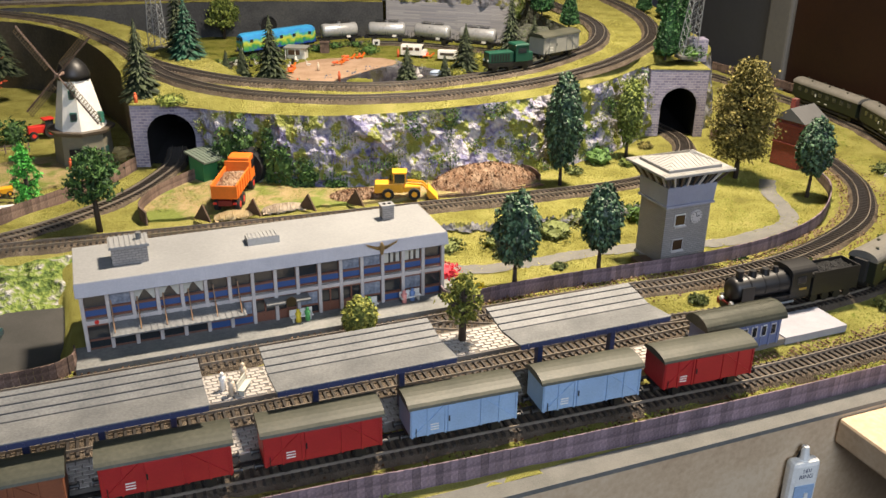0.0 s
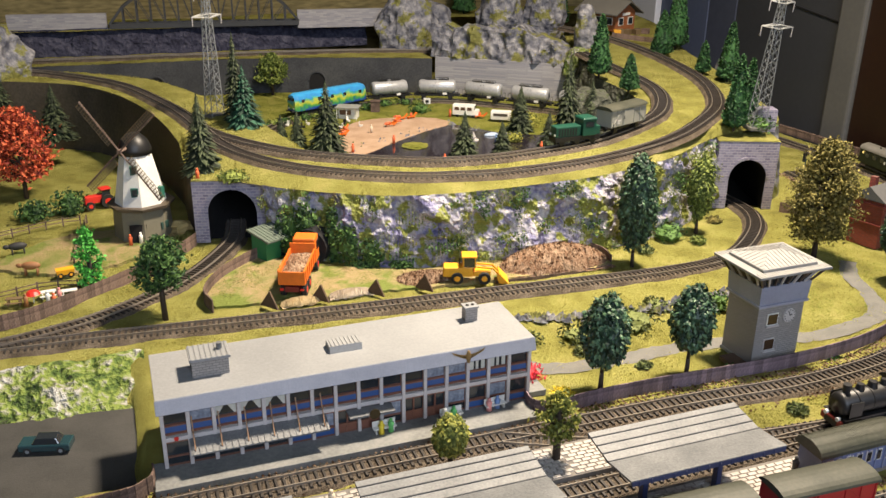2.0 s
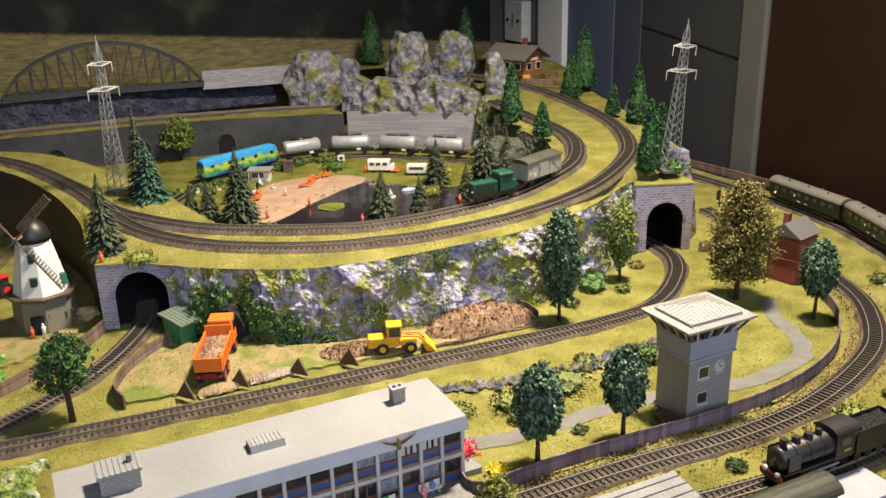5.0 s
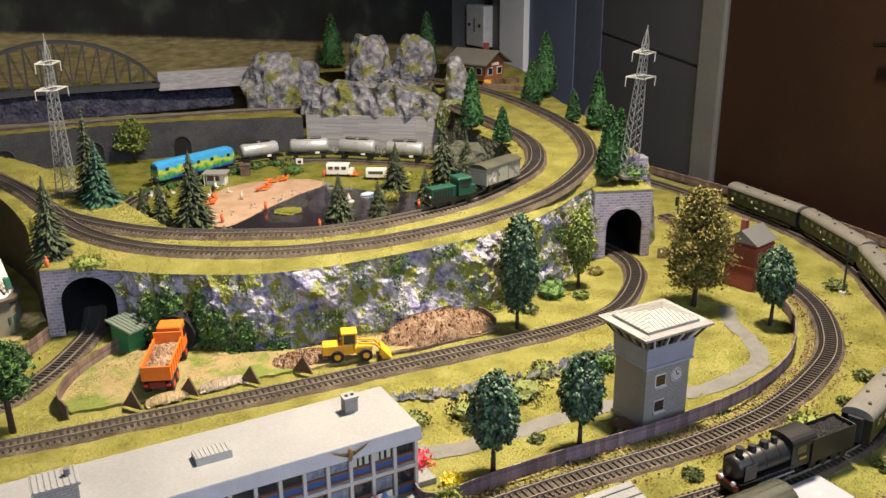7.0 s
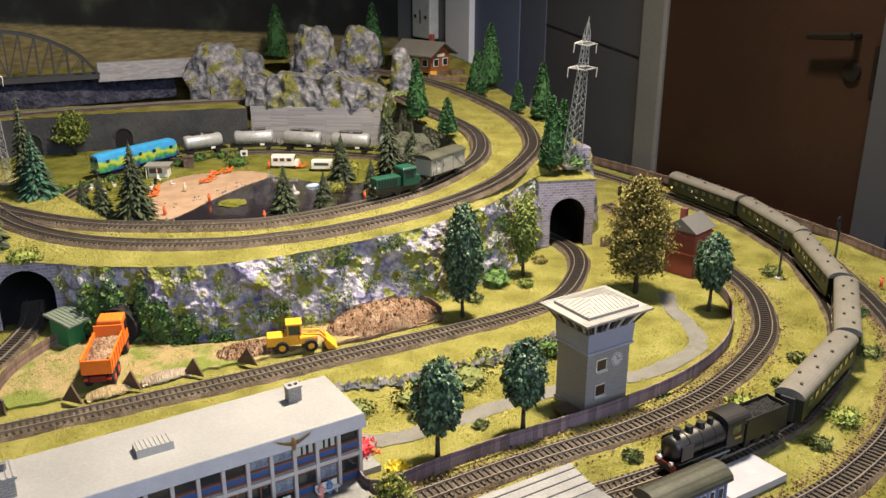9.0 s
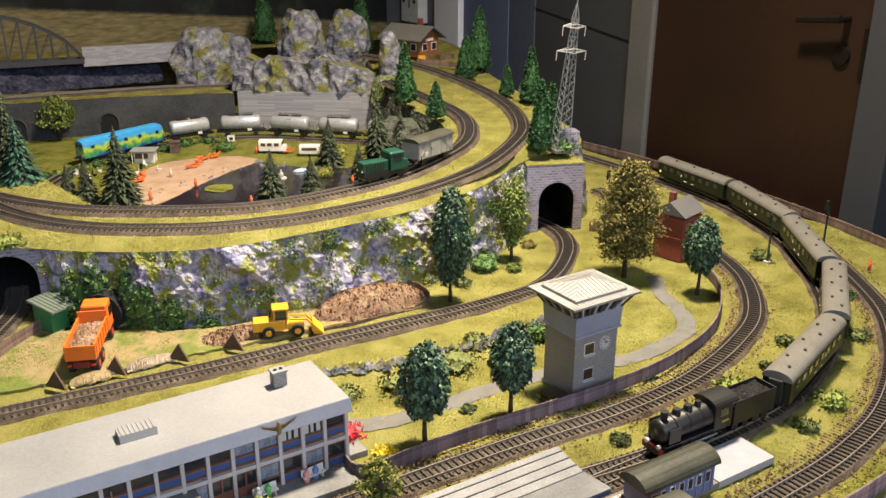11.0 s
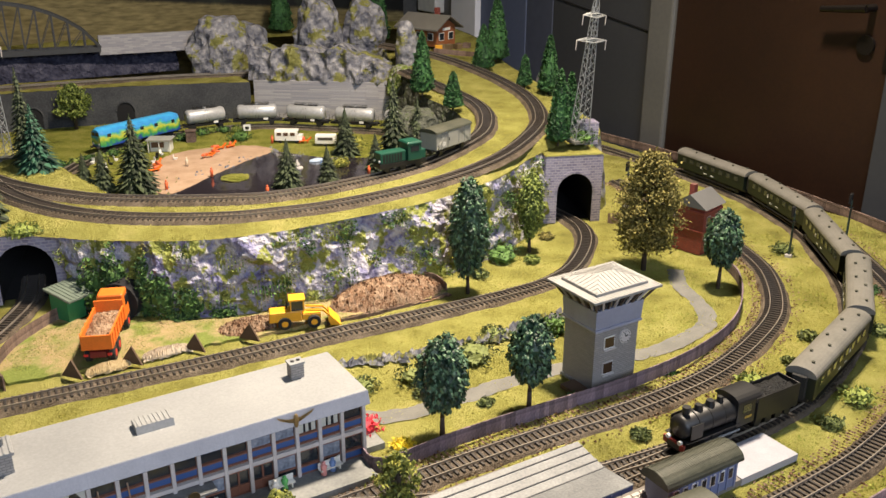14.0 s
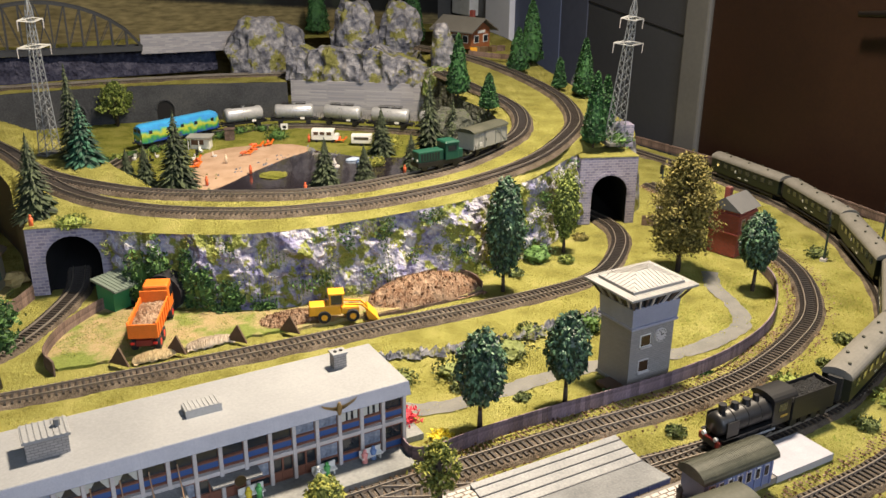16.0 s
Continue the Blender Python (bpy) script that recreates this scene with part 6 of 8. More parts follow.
heap(65.2, 112.6, -2, 17, 7.0, 2.9, GRAVEL, "large heap of red-brown gravel in the bay", 1)
heap(45.5, 113.5, 0, 8, 5, 0.6, GRAVEL, "thin spread of brown gravel beside the loader", 2)
heap(34.5, 111.8, 0, 6, 1.6, 0.6, mat("pale_rubble", [(0.35, 0.27, 0.18), (0.6, 0.52, 0.42)], 0.9, fine=5), "low pale rubble row at the track side", 3)
heap(27.5, 111.3, 0, 5, 1.4, 0.6, mat("sandy_rubble", [(0.4, 0.3, 0.15), (0.6, 0.48, 0.28)], 0.9, fine=5), "low sandy row at the track side", 4)
for x, y in ((23.5, 111.2), (30.2, 111.2), (37.6, 110.6), (44.3, 110.0)):
    w = Shape().add([(-1.5, -0.12, 0), (1.5, -0.12, 0), (0.2, -0.12, 2.3), (-1.5, 0.12, 0), (1.5, 0.12, 0), (0.2, 0.12, 2.3)], [(0, 1, 2), (5, 4, 3), (0, 3, 4, 1), (1, 4, 5, 2), (2, 5, 3, 0)])
    ob = part("bay_divider", w, plain("dark_brown_board", (0.09, 0.055, 0.035), 0.8, spread=0.3))
    ob.matrix_world = at(x, y, 0.25, -52)
    tagged(ob, "small triangular dark brown board between gravel bays", "board", "bay dividers")


def wheel(parent, x, y, r, w, hub=None, name="wheel"):
    wh = part(name, Shape().rod((x, y - w / 2, r), (x, y + w / 2, r), r, n=18), TYRE, parent)
    part("rim", Shape().rod((x, y - w / 2 - 0.03, r), (x, y + w / 2 + 0.03, r), r * 0.5, n=12), hub or COALBLACK, wh)
    return wh


truck = thing("dump_truck", 28.9, 117.6, 0.35, 68, "orange tipper truck loaded with brown gravel", "truck")
part("chassis", Shape().box(0, 0, 0.9, 9.4, 1.5, 0.6), plain("dark_red_frame", (0.16, 0.015, 0.012)), truck)
cabt = part("cab", Shape().box(3.7, 0, 1.2, 2.3, 2.8, 2.9, top=0.92), ORANGE, truck, bevel=0.18)
part("windscreen", Shape().box(4.82, 0, 2.6, 0.1, 2.3, 1.1), GLASSD, cabt)
for sy in (-1, 1):
    part("side_window", Shape().box(3.9, sy * 1.37, 2.6, 1.2, 0.08, 1.0), GLASSD, cabt)
part("bumper", Shape().box(4.95, 0, 0.9, 0.3, 2.7, 0.6), COALBLACK, truck)
bed = part("tipper_body", Shape().box(-1.4, 0, 1.7, 6.6, 2.9, 0.2).box(-1.4, 1.38, 1.8, 6.6, 0.16, 1.5).box(-1.4, -1.38, 1.8, 6.6, 0.16, 1.5).box(-4.66, 0, 1.8, 0.16, 2.9, 1.4).box(1.86, 0, 1.8, 0.16, 2.9, 2.1), ORANGE, truck, bevel=0.03)
for k in range(6):
    for sy in (-1, 1):
        part("stake", Shape().box(-4.3 + k * 1.15, sy * 1.5, 1.8, 0.14, 0.1, 1.5), ORANGE, bed)
rows = [[(-4.5 + 6.2 * i / 26, -1.25 + 2.5 * j / 12, 2.75 + 0.45 * math.sin(math.pi * i / 26) * math.sin(math.pi * j / 12) + rough_at((i, j, 4), 1.6, 0.25)) for i in range(27)] for j in range(13)]
part("gravel_load", Shape().strip(rows), GRAVEL, truck, "brown gravel load")
for x in (3.6, -1.6, -3.4):
    for sy in (-1, 1):
        wheel(truck, x, sy * 1.15, 0.72, 0.5, REDPL)
for sy in (-1, 1):
    part("tail_light", Shape().box(-4.75, sy * 1.1, 1.1, 0.1, 0.4, 0.25), REDPL, truck)

truck.scale = (1.25, 1.22, 1.25)

ld = thing("wheel_loader", 51.5, 110.5, 0.35, -19, "yellow-orange wheel loader beside the gravel heap", "loader")
part("body", Shape().box(-1.8, 0, 0.9, 3.8, 1.9, 1.3, top=0.95).box(1.2, 0, 0.9, 2.2, 1.5, 0.8), YELLOW, ld, bevel=0.1)
cb = part("cab", Shape().box(-0.4, 0, 2.1, 1.7, 1.7, 0.12).box(-0.4, 0, 3.55, 1.9, 1.9, 0.25), YELLOW, ld, bevel=0.05)
for sx in (-1, 1):
    for sy in (-1, 1):
        part("cab_post", Shape().box(-0.4 + sx * 0.75, sy * 0.75, 2.1, 0.16, 0.16, 1.5), YELLOW, cb)
part("cab_glass", Shape().box(-0.4, 0, 2.2, 1.35, 1.35, 1.35), GLASSD, cb)
for sy in (-1, 1):
    part("lift_arm", Shape().beam((0.6, sy * 0.6, 2.2), (2.6, sy * 0.6, 2.0), 0.2).beam((2.6, sy * 0.6, 2.0), (3.6, sy * 0.6, 0.9), 0.2), YELLOW, ld)
part("bucket", Shape().add([(3.4, -1.3, 0.2), (3.4, 1.3, 0.2), (4.6, 1.3, 0.1), (4.6, -1.3, 0.1), (3.3, -1.3, 1.6), (3.3, 1.3, 1.6), (3.1, -1.3, 0.9), (3.1, 1.3, 0.9)], [(0, 1, 2, 3), (0, 6, 7, 1), (6, 4, 5, 7), (0, 3, 4, 6), (1, 7, 5, 2), (2, 5, 4, 3)]), YELLOW, ld)
part("exhaust", Shape().rod((-1.6, 0.4, 2.1), (-1.6, 0.4, 3.1), 0.1), COALBLACK, ld)
for x in (-1.9, 1.5):
    for sy in (-1, 1):
        wheel(ld, x, sy * 0.95, 0.78, 0.6, YELLOW)

ld.scale = (1.1, 1.1, 1.05)

shed = thing("shed", 27.4, 129.4, 0.2, 30, "small green board shed with a grey ribbed roof", "shed")
part("wall", Shape().box(0, 1.3, 0, 4.6, 0.16, 3.3).box(-2.22, 0, 0, 0.16, 2.7, 3.1).box(2.22, 0, 0, 0.16, 2.7, 3.1).box(-1.2, -1.3, 0, 2.2, 0.16, 2.8).box(1.8, -1.3, 0, 0.8, 0.16, 2.8), GREENPL, shed, bevel=0.03)
# Floor coloured black for the shade inside the open front.
part("floor", Shape().box(0, 0, 0, 4.4, 2.6, 0.1), BLACK, shed)
part("post", Shape().box(1.0, -1.9, 0, 0.2, 0.2, 2.6), GREENPL, shed)
rf = part("roof", Shape().add([(-2.7, -2.3, 2.75), (2.7, -2.3, 2.75), (2.7, 1.7, 3.5), (-2.7, 1.7, 3.5), (-2.7, -2.3, 2.95), (2.7, -2.3, 2.95), (2.7, 1.7, 3.7), (-2.7, 1.7, 3.7)], [(3, 2, 1, 0), (4, 5, 6, 7), (0, 1, 5, 4), (1, 2, 6, 5), (2, 3, 7, 6), (3, 0, 4, 7)]), plain("green_grey_roof", (0.12, 0.15, 0.12)), shed)
for k in range(12):
    x = -2.6 + k * 5.2 / 11
    part("roof_rib", Shape().rod((x, -2.3, 2.97), (x, 1.7, 3.72), 0.07, n=4), plain("roof_rib", (0.16, 0.19, 0.16)) if k == 0 else rf.data.materials[0], rf)


shed.scale = (1.25, 1.2, 1.15)

# ---- trains ----
def along(pts):
    line = curve(pts, 0.2)
    return line


def on_track(line, s):
    """The pose on a track, s centimetres from its start, facing along it."""
    i = max(1, min(len(line) - 2, round(s / 0.2)))
    d = line[i + 1] - line[i - 1]
    p = line[i]
    return at(p.x, p.y, p.z + 0.68, math.degrees(math.atan2(d.y, d.x)))


def s_at_x(line, x, tail=False):
    idx = range(len(line))
    return 0.2 * min(idx, key=lambda i: abs(line[i].x - x))


def axle(parent, x, r=0.55, gauge=0.82):
    w = part("wheelset", Shape().rod((x, -gauge, r), (x, gauge, r), 0.12), COALBLACK, parent)
    for sy in (-1, 1):
        part("wheel", Shape().rod((x, sy * gauge - 0.08, r), (x, sy * gauge + 0.08, r), r, n=16), COALBLACK, w)


def boxcar(material, name_label):
    b = thing("freight_wagon", 0, 0, -50, 0, name_label, "wagon", "goods train")
    part("underframe", Shape().box(0, 0, 0.95, 9.4, 2.0, 0.4).box(0, 0, 0.55, 3.0, 1.4, 0.4), COALBLACK, b)
    body = part("body", Shape().box(0, 0, 1.3, 9.3, 3.1, 2.75), material, b, bevel=0.05)
    prof = [(1.75 * math.cos(math.pi * k / 10), 4.0 + 0.62 * math.sin(math.pi * k / 10)) for k in range(11)]
    part("roof", Shape().extrude(prof, -4.85, 4.85), OLIVEROOF, b, "olive-grey curved roof", smooth=False)
    for sy in (-1, 1):
        part("door", Shape().box(-0.2, sy * 1.6, 1.35, 2.6, 0.14, 2.55), material, b, bevel=0.03)
        for x in (-4.5, -3.2, -1.7, 1.4, 3.0, 4.5):
            part("body_rib", Shape().box(x, sy * 1.59, 1.3, 0.14, 0.12, 2.7), material, body)
        for x0, x1 in ((-4.4, -1.8), (1.5, 4.4)):
            part("diagonal", Shape().beam((x0, sy * 1.58, 3.9 if x0 > 0 else 1.5), (x1, sy * 1.58, 1.5 if x0 > 0 else 3.9), 0.09), material, body)
        for k in range(3):
            part("lettering_bar", Shape().box(-2.6, sy * 1.57, 1.75 + 0.24 * k, 0.7, 0.04, 0.1), WHITE, body)
        part("grab_rail", Shape().rod((-4.2, sy * 1.66, 1.2), (-4.2, sy * 1.66, 2.2), 0.04, n=4), COALBLACK, b)
        part("door_handle", Shape().box(-1.4, sy * 1.7, 2.4, 0.12, 0.08, 0.5), COALBLACK, b)
    for x in (-2.9, 2.9):
        axle(b, x)
        for sy in (-1, 1):
            part("axle_box", Shape().box(x, sy * 1.05, 0.3, 0.8, 0.25, 0.75), COALBLACK, b)
    for sx in (-1, 1):
        for sy in (-1, 1):
            part("buffer", Shape().rod((sx * 4.65, sy * 0.95, 1.15), (sx * 5.3, sy * 0.95, 1.15), 0.16).rod((sx * 5.25, sy * 0.95, 1.15), (sx * 5.35, sy * 0.95, 1.15), 0.32, n=12), COALBLACK, b)
        part("coupling", Shape().box(sx * 5.2, 0, 0.7, 1.4, 0.3, 0.25), COALBLACK, b)
    return b


LINE_D = along(T_D)
KINDS = {"r": boxcar(REDWAGON, "dark red covered goods wagon with an olive roof"), "b": boxcar(BLUEWAGON, "light blue covered goods wagon with an olive roof"), "n": boxcar(BROWNWAGON, "rust-brown covered goods wagon with an olive roof")}
s0 = s_at_x(LINE_D, -9.4)
used = set()
for k, c in enumerate("nnrrbbr"):
    m = on_track(LINE_D, s0 + 11.6 * k)
    if c in used:
        copy_thing(KINDS[c], m)
    else:
        KINDS[c].matrix_world = m
        used.add(c)


def tank_wagon():
    b = thing("tank_wagon", 0, 0, -50, 0, "silver-grey tank wagon with a black walkway", "wagon", "tank train")
    part("underframe", Shape().box(0, 0, 0.95, 10.2, 1.2, 0.4).box(0, 0.9, 0.95, 10.2, 0.2, 0.45).box(0, -0.9, 0.95, 10.2, 0.2, 0.45), COALBLACK, b)
    rings = [(0.0, -4.55), (0.9, -4.5), (1.4, -4.3), (1.6, -3.9), (1.6, 3.9), (1.4, 4.3), (0.9, 4.5), (0.0, 4.55)]
    s = Shape().lathe(0, 0, rings, 24)
    s.v = [(z, y, x + 3.1) for x, y, z in s.v]
    tank = part("tank", s, SILVER, b, "silver-grey tank barrel", smooth=True)
    for x in (-2.6, 2.6):
        part("tank_saddle", Shape().box(x, 0, 1.3, 0.5, 2.2, 0.6), COALBLACK, b)
    wk = part("walkway", Shape().box(0, 0, 4.72, 5.4, 0.9, 0.08), COALBLACK, b)
    for sy in (-1, 1):
        part("hand_rail", Shape().rod((-2.7, sy * 0.5, 5.15), (2.7, sy * 0.5, 5.15), 0.05, n=4).rod((-2.7, sy * 0.5, 4.7), (-2.7, sy * 0.5, 5.15), 0.05, n=4).rod((2.7, sy * 0.5, 4.7), (2.7, sy * 0.5, 5.15), 0.05, n=4), COALBLACK, wk)
        part("ladder", Shape().rod((0.3 * sy, -1.75, 1.3), (0.3 * sy, -1.2, 4.3), 0.05, n=4), COALBLACK, b)
        part("name_board", Shape().box(1.9, sy * 1.5, 1.4, 1.0, 0.06, 0.5), WHITE, b)
    part("dome", Shape().rod((0, 0, 4.6), (0, 0, 5.0), 0.45, n=14), SILVER, tank)
    for x in (-3.2, 3.2):
        axle(b, x)
        for sy in (-1, 1):
            part("axle_box", Shape().box(x, sy * 1.05, 0.3, 1.0, 0.25, 0.75), COALBLACK, b)
    for sx in (-1, 1):
        for sy in (-1, 1):
            part("buffer", Shape().rod((sx * 5.0, sy * 0.95, 1.15), (sx * 5.6, sy * 0.95, 1.15), 0.2, n=10), COALBLACK, b)
        part("brake_platform", Shape().box(sx * 4.8, 0, 1.4, 0.7, 2.4, 0.1).rod((sx * 5.1, -1.1, 1.4), (sx * 5.1, -1.1, 2.6), 0.05, n=4).rod((sx * 5.1, 1.1, 1.4), (sx * 5.1, 1.1, 2.6), 0.05, n=4).rod((sx * 5.1, -1.1, 2.6), (sx * 5.1, 1.1, 2.6), 0.05, n=4), COALBLACK, b)
    return b


LINE_T = along(T_T)
S_DIESEL = s_at_x(LINE_T, 53.0)
tk = tank_wagon()
for k in range(6):
    m = on_track(LINE_T, S_DIESEL + 16.8 + 11.7 * k)
    if k:
        copy_thing(tk, m)
    else:
        tk.matrix_world = m


def coach():
    b = thing("passenger_coach", 0, 0, -50, 0, "bottle-green passenger coach with a warm grey roof", "coach", "passenger train")
    L = 19.0
    part("underframe", Shape().box(0, 0, 0.9, L, 2.0, 0.5), COALBLACK, b)
    body = part("body", Shape().box(0, 0, 1.3, L, 3.2, 2.7), COACHGREEN, b, bevel=0.06)
    prof = [(1.68 * math.cos(math.pi * k / 12), 3.95 + 1.0 * math.sin(math.pi * k / 12) ** 0.85) for k in range(13)]
    roof = part("roof", Shape().extrude(prof, -L / 2 - 0.15, L / 2 + 0.15), COACHROOF, b, "warm grey vaulted roof", smooth=False)
    for k in range(7):
        y = (-0.55, 0.55)[k % 2]
        part("roof_vent", Shape().rod((-7.8 + k * 2.6, y, 4.75), (-7.8 + k * 2.6, y, 5.1), 0.16, 0.2, n=8), OLIVEROOF, roof)
    for sy in (-1, 1):
        for k in range(8):
            w = part("window", Shape().box(-7.4 + k * 2.1, sy * 1.6, 2.6, 1.2, 0.08, 0.95), COALBLACK, b)
            part("pane", Shape().box(-7.4 + k * 2.1, sy * 1.645, 2.68, 1.0, 0.03, 0.8), GLASSD, w)
        part("step_board", Shape().box(0, sy * 1.5, 0.75, L - 4, 0.3, 0.1), COALBLACK, b)
        for x in (-1.0, 1.0):
            part("lettering_bar", Shape().box(x, sy * 1.63, 1.75, 0.8, 0.03, 0.14), WHITE, body)
        part("class_plate", Shape().box(2.3, sy * 1.63, 2.5, 0.3, 0.03, 0.5), WHITE, body)
    for sx in (-1, 1):
        part("gangway", Shape().box(sx * (L / 2 + 0.35), 0, 1.5, 0.7, 1.5, 2.6), TYRE, b)
        for x in (sx * 7.2, sx * 5.0):
            axle(b, x)
        part("bogie", Shape().box(sx * 6.1, 0, 0.35, 3.6, 2.2, 0.5), COALBLACK, b)
    return b


LINE_C = along(T_C)
co = coach()
sc = s_at_x(LINE_C, 92.5) + 6.0
co.matrix_world = on_track(LINE_C, sc)
for k in range(1, 5):
    copy_thing(co, on_track(LINE_C, sc + 20.4 * k))


def steam_loco():
    b = thing("steam_locomotive", 0, 0, 0, 0, "black steam locomotive with a coal-filled tender", "locomotive", "passenger train")
    part("frame", Shape().box(-3.0, 0, 0.8, 10.5, 1.6, 0.6), COALBLACK, b)
    s = Shape().lathe(0, 0, [(0.0, -7.9), (1.0, -7.85), (1.25, -7.5), (1.3, -1.2), (1.35, -1.0)], 22)
    s.v = [(z, y, x + 2.9) for x, y, z in s.v]
    boiler = part("boiler", s, COALBLACK, b, smooth=True)
    for x in (-6.0, -4.2, -2.4):
        part("boiler_band", Shape().rod((x - 0.06, 0, 2.9), (x + 0.06, 0, 2.9), 1.33, n=22), COALBLACK, boiler)
    part("chimney", Shape().rod((-6.9, 0, 4.0), (-6.9, 0, 5.0), 0.34, 0.42, 12), COALBLACK, boiler)
    for x, r in ((-5.2, 0.5), (-3.6, 0.55), (-2.2, 0.4)):
        part("dome", Shape().rod((x, 0, 4.0), (x, 0, 4.75), r, r * 0.7, 12), COALBLACK, boiler)
    cab_ = part("cab", Shape().box(0.3, 0, 1.4, 2.6, 2.9, 2.9), COALBLACK, b, bevel=0.08)
    prof = [(1.6 * math.cos(math.pi * k / 10), 4.2 + 0.7 * math.sin(math.pi * k / 10)) for k in range(11)]
    part("cab_roof", Shape().extrude(prof, -1.2, 2.2), COALBLACK, cab_)
    for sy in (-1, 1):
        part("cab_window", Shape().box(0.3, sy * 1.46, 2.9, 1.2, 0.06, 0.9), GLASSD, cab_)
        part("running_board", Shape().box(-4.2, sy * 1.25, 1.75, 7.4, 0.5, 0.12), COALBLACK, b)
        part("cylinder", Shape().rod((-7.2, sy * 1.25, 1.0), (-5.6, sy * 1.25, 1.0), 0.5, n=12), COALBLACK, b)
        part("side_rod", Shape().box(-2.6, sy * 1.12, 0.7, 5.2, 0.1, 0.2), STEEL, b)
        part("head_lamp", Shape().rod((-8.3, sy * 0.8, 1.7), (-8.0, sy * 0.8, 1.7), 0.24, n=10), WHITE, b)
        part("number_bar", Shape().box(0.6, sy * 1.48, 2.2, 1.0, 0.04, 0.25), plain("brass_plate", (0.45, 0.32, 0.08), 0.4, 0.5), cab_)
        part("smoke_deflector", Shape().box(-6.6, sy * 1.4, 2.0, 1.6, 0.06, 1.6), COALBLACK, b)
    part("buffer_beam", Shape().box(-8.1, 0, 0.9, 0.25, 2.7, 0.7), plain("dull_red_beam", (0.25, 0.02, 0.015)), b)
    for x, r in ((-7.0, 0.45), (-4.8, 0.8), (-3.0, 0.8), (-1.2, 0.8)):
        axle(b, x, r)
    tender = part("tender", Shape().box(5.2, 0, 1.2, 6.4, 2.8, 2.1).box(5.2, 1.35, 3.2, 6.4, 0.12, 0.7).box(5.2, -1.35, 3.2, 6.4, 0.12, 0.7).box(8.3, 0, 3.2, 0.12, 2.8, 0.7), COALBLACK, b, bevel=0.04)
    part("coal", Shape().strip([[(2.2 + 5.9 * i / 20, -1.25 + 2.5 * j / 10, 3.5 + 0.5 * math.sin(math.pi * i / 20) * math.sin(math.pi * j / 10) + rough_at((i, j, 7), 1.3, 0.22)) for i in range(21)] for j in range(11)]), COAL, tender, "heaped black coal")
    for x in (3.0, 4.6, 6.2, 7.6):
        axle(b, x, 0.5)
    part("ladder", Shape().rod((8.5, -0.9, 1.0), (8.5, -0.9, 3.9), 0.05, n=4).rod((8.5, -0.5, 1.0), (8.5, -0.5, 3.9), 0.05, n=4), COALBLACK, tender)
    return b


steam_loco().matrix_world = on_track(LINE_C, sc - 18.9)

LINE_UI = along(T_UI)
gl = thing("diesel_shunter", 0, 0, 0, 0, "small green diesel shunter with a raised cab", "locomotive", "upper train")
part("frame", Shape().box(0, 0, 0.7, 8.2, 2.2, 0.7), COALBLACK, gl)
part("hood", Shape().box(-1.7, 0, 1.4, 4.6, 2.0, 1.7), LOCOGREEN, gl, bevel=0.15)
cg = part("cab", Shape().box(1.9, 0, 1.4, 2.4, 2.7, 2.6), LOCOGREEN, gl, bevel=0.08)
part("cab_roof", Shape().box(1.9, 0, 4.0, 2.7, 3.0, 0.3, top=0.85), LOCOGREEN, cg, bevel=0.08)
part("rear_hood", Shape().box(3.6, 0, 1.4, 1.0, 2.0, 1.4), LOCOGREEN, gl, bevel=0.1)
for sy in (-1, 1):
    part("cab_window", Shape().box(1.9, sy * 1.36, 2.8, 1.5, 0.06, 0.8), GLASSD, cg)
    part("head_lamp", Shape().rod((-4.15, sy * 0.7, 1.8), (-3.95, sy * 0.7, 1.8), 0.2, n=8), WHITE, gl)
    for k in range(7):
        part("hood_louvre", Shape().box(-3.4 + k * 0.5, sy * 1.01, 1.6, 0.3, 0.05, 1.2), COALBLACK, gl)
for x in (-2.8, 0, 2.8):
    axle(gl, x)
sg = s_at_x(LINE_UI, 76.0)
gl.matrix_world = on_track(LINE_UI, sg)
gv = boxcar(GREYWAGON, "pale grey covered goods van behind the shunter")
gv.matrix_world = on_track(LINE_UI, sg + 10.2)

# art-painted diesel in front of the tank wagons
ART = bpy.data.materials.new("blue_green_mural_paint")
ART.use_nodes = True
_n = ART.node_tree.nodes
_l = ART.node_tree.links
_b, _t, _s, _o, _r, _a = _n["Principled BSDF"], _n.new("ShaderNodeTexCoord"), _n.new("ShaderNodeSeparateXYZ"), _n.new("ShaderNodeTexNoise"), _n.new("ShaderNodeValToRGB"), _n.new("ShaderNodeMath")
_o.inputs["Scale"].default_value = 60
_a.operation = "MULTIPLY_ADD"
_a.inputs[1].default_value = 0.03
_l.new(_t.outputs["Object"], _s.inputs[0])
_l.new(_t.outputs["Object"], _o.inputs["Vector"])
_l.new(_o.outputs["Fac"], _a.inputs[0])
_l.new(_s.outputs["Z"], _a.inputs[2])
_m = _n.new("ShaderNodeMath")
_m.operation = "MULTIPLY"
_m.inputs[1].default_value = 14.0
_l.new(_a.outputs[0], _m.inputs[0])
_l.new(_m.outputs[0], _r.inputs[0])
_e = _r.color_ramp.elements
_e[0].position, _e[0].color = 0.38, (0.02, 0.06, 0.3, 1)
_e[1].position, _e[1].color = 0.85, (0.05, 0.35, 0.7, 1)
for _p, _c in ((0.45, (0.05, 0.3, 0.08, 1)), (0.55, (0.5, 0.55, 0.06, 1)), (0.65, (0.06, 0.4, 0.3, 1)), (0.7, (0.04, 0.25, 0.6, 1))):
    _e.new(_p).color = _c
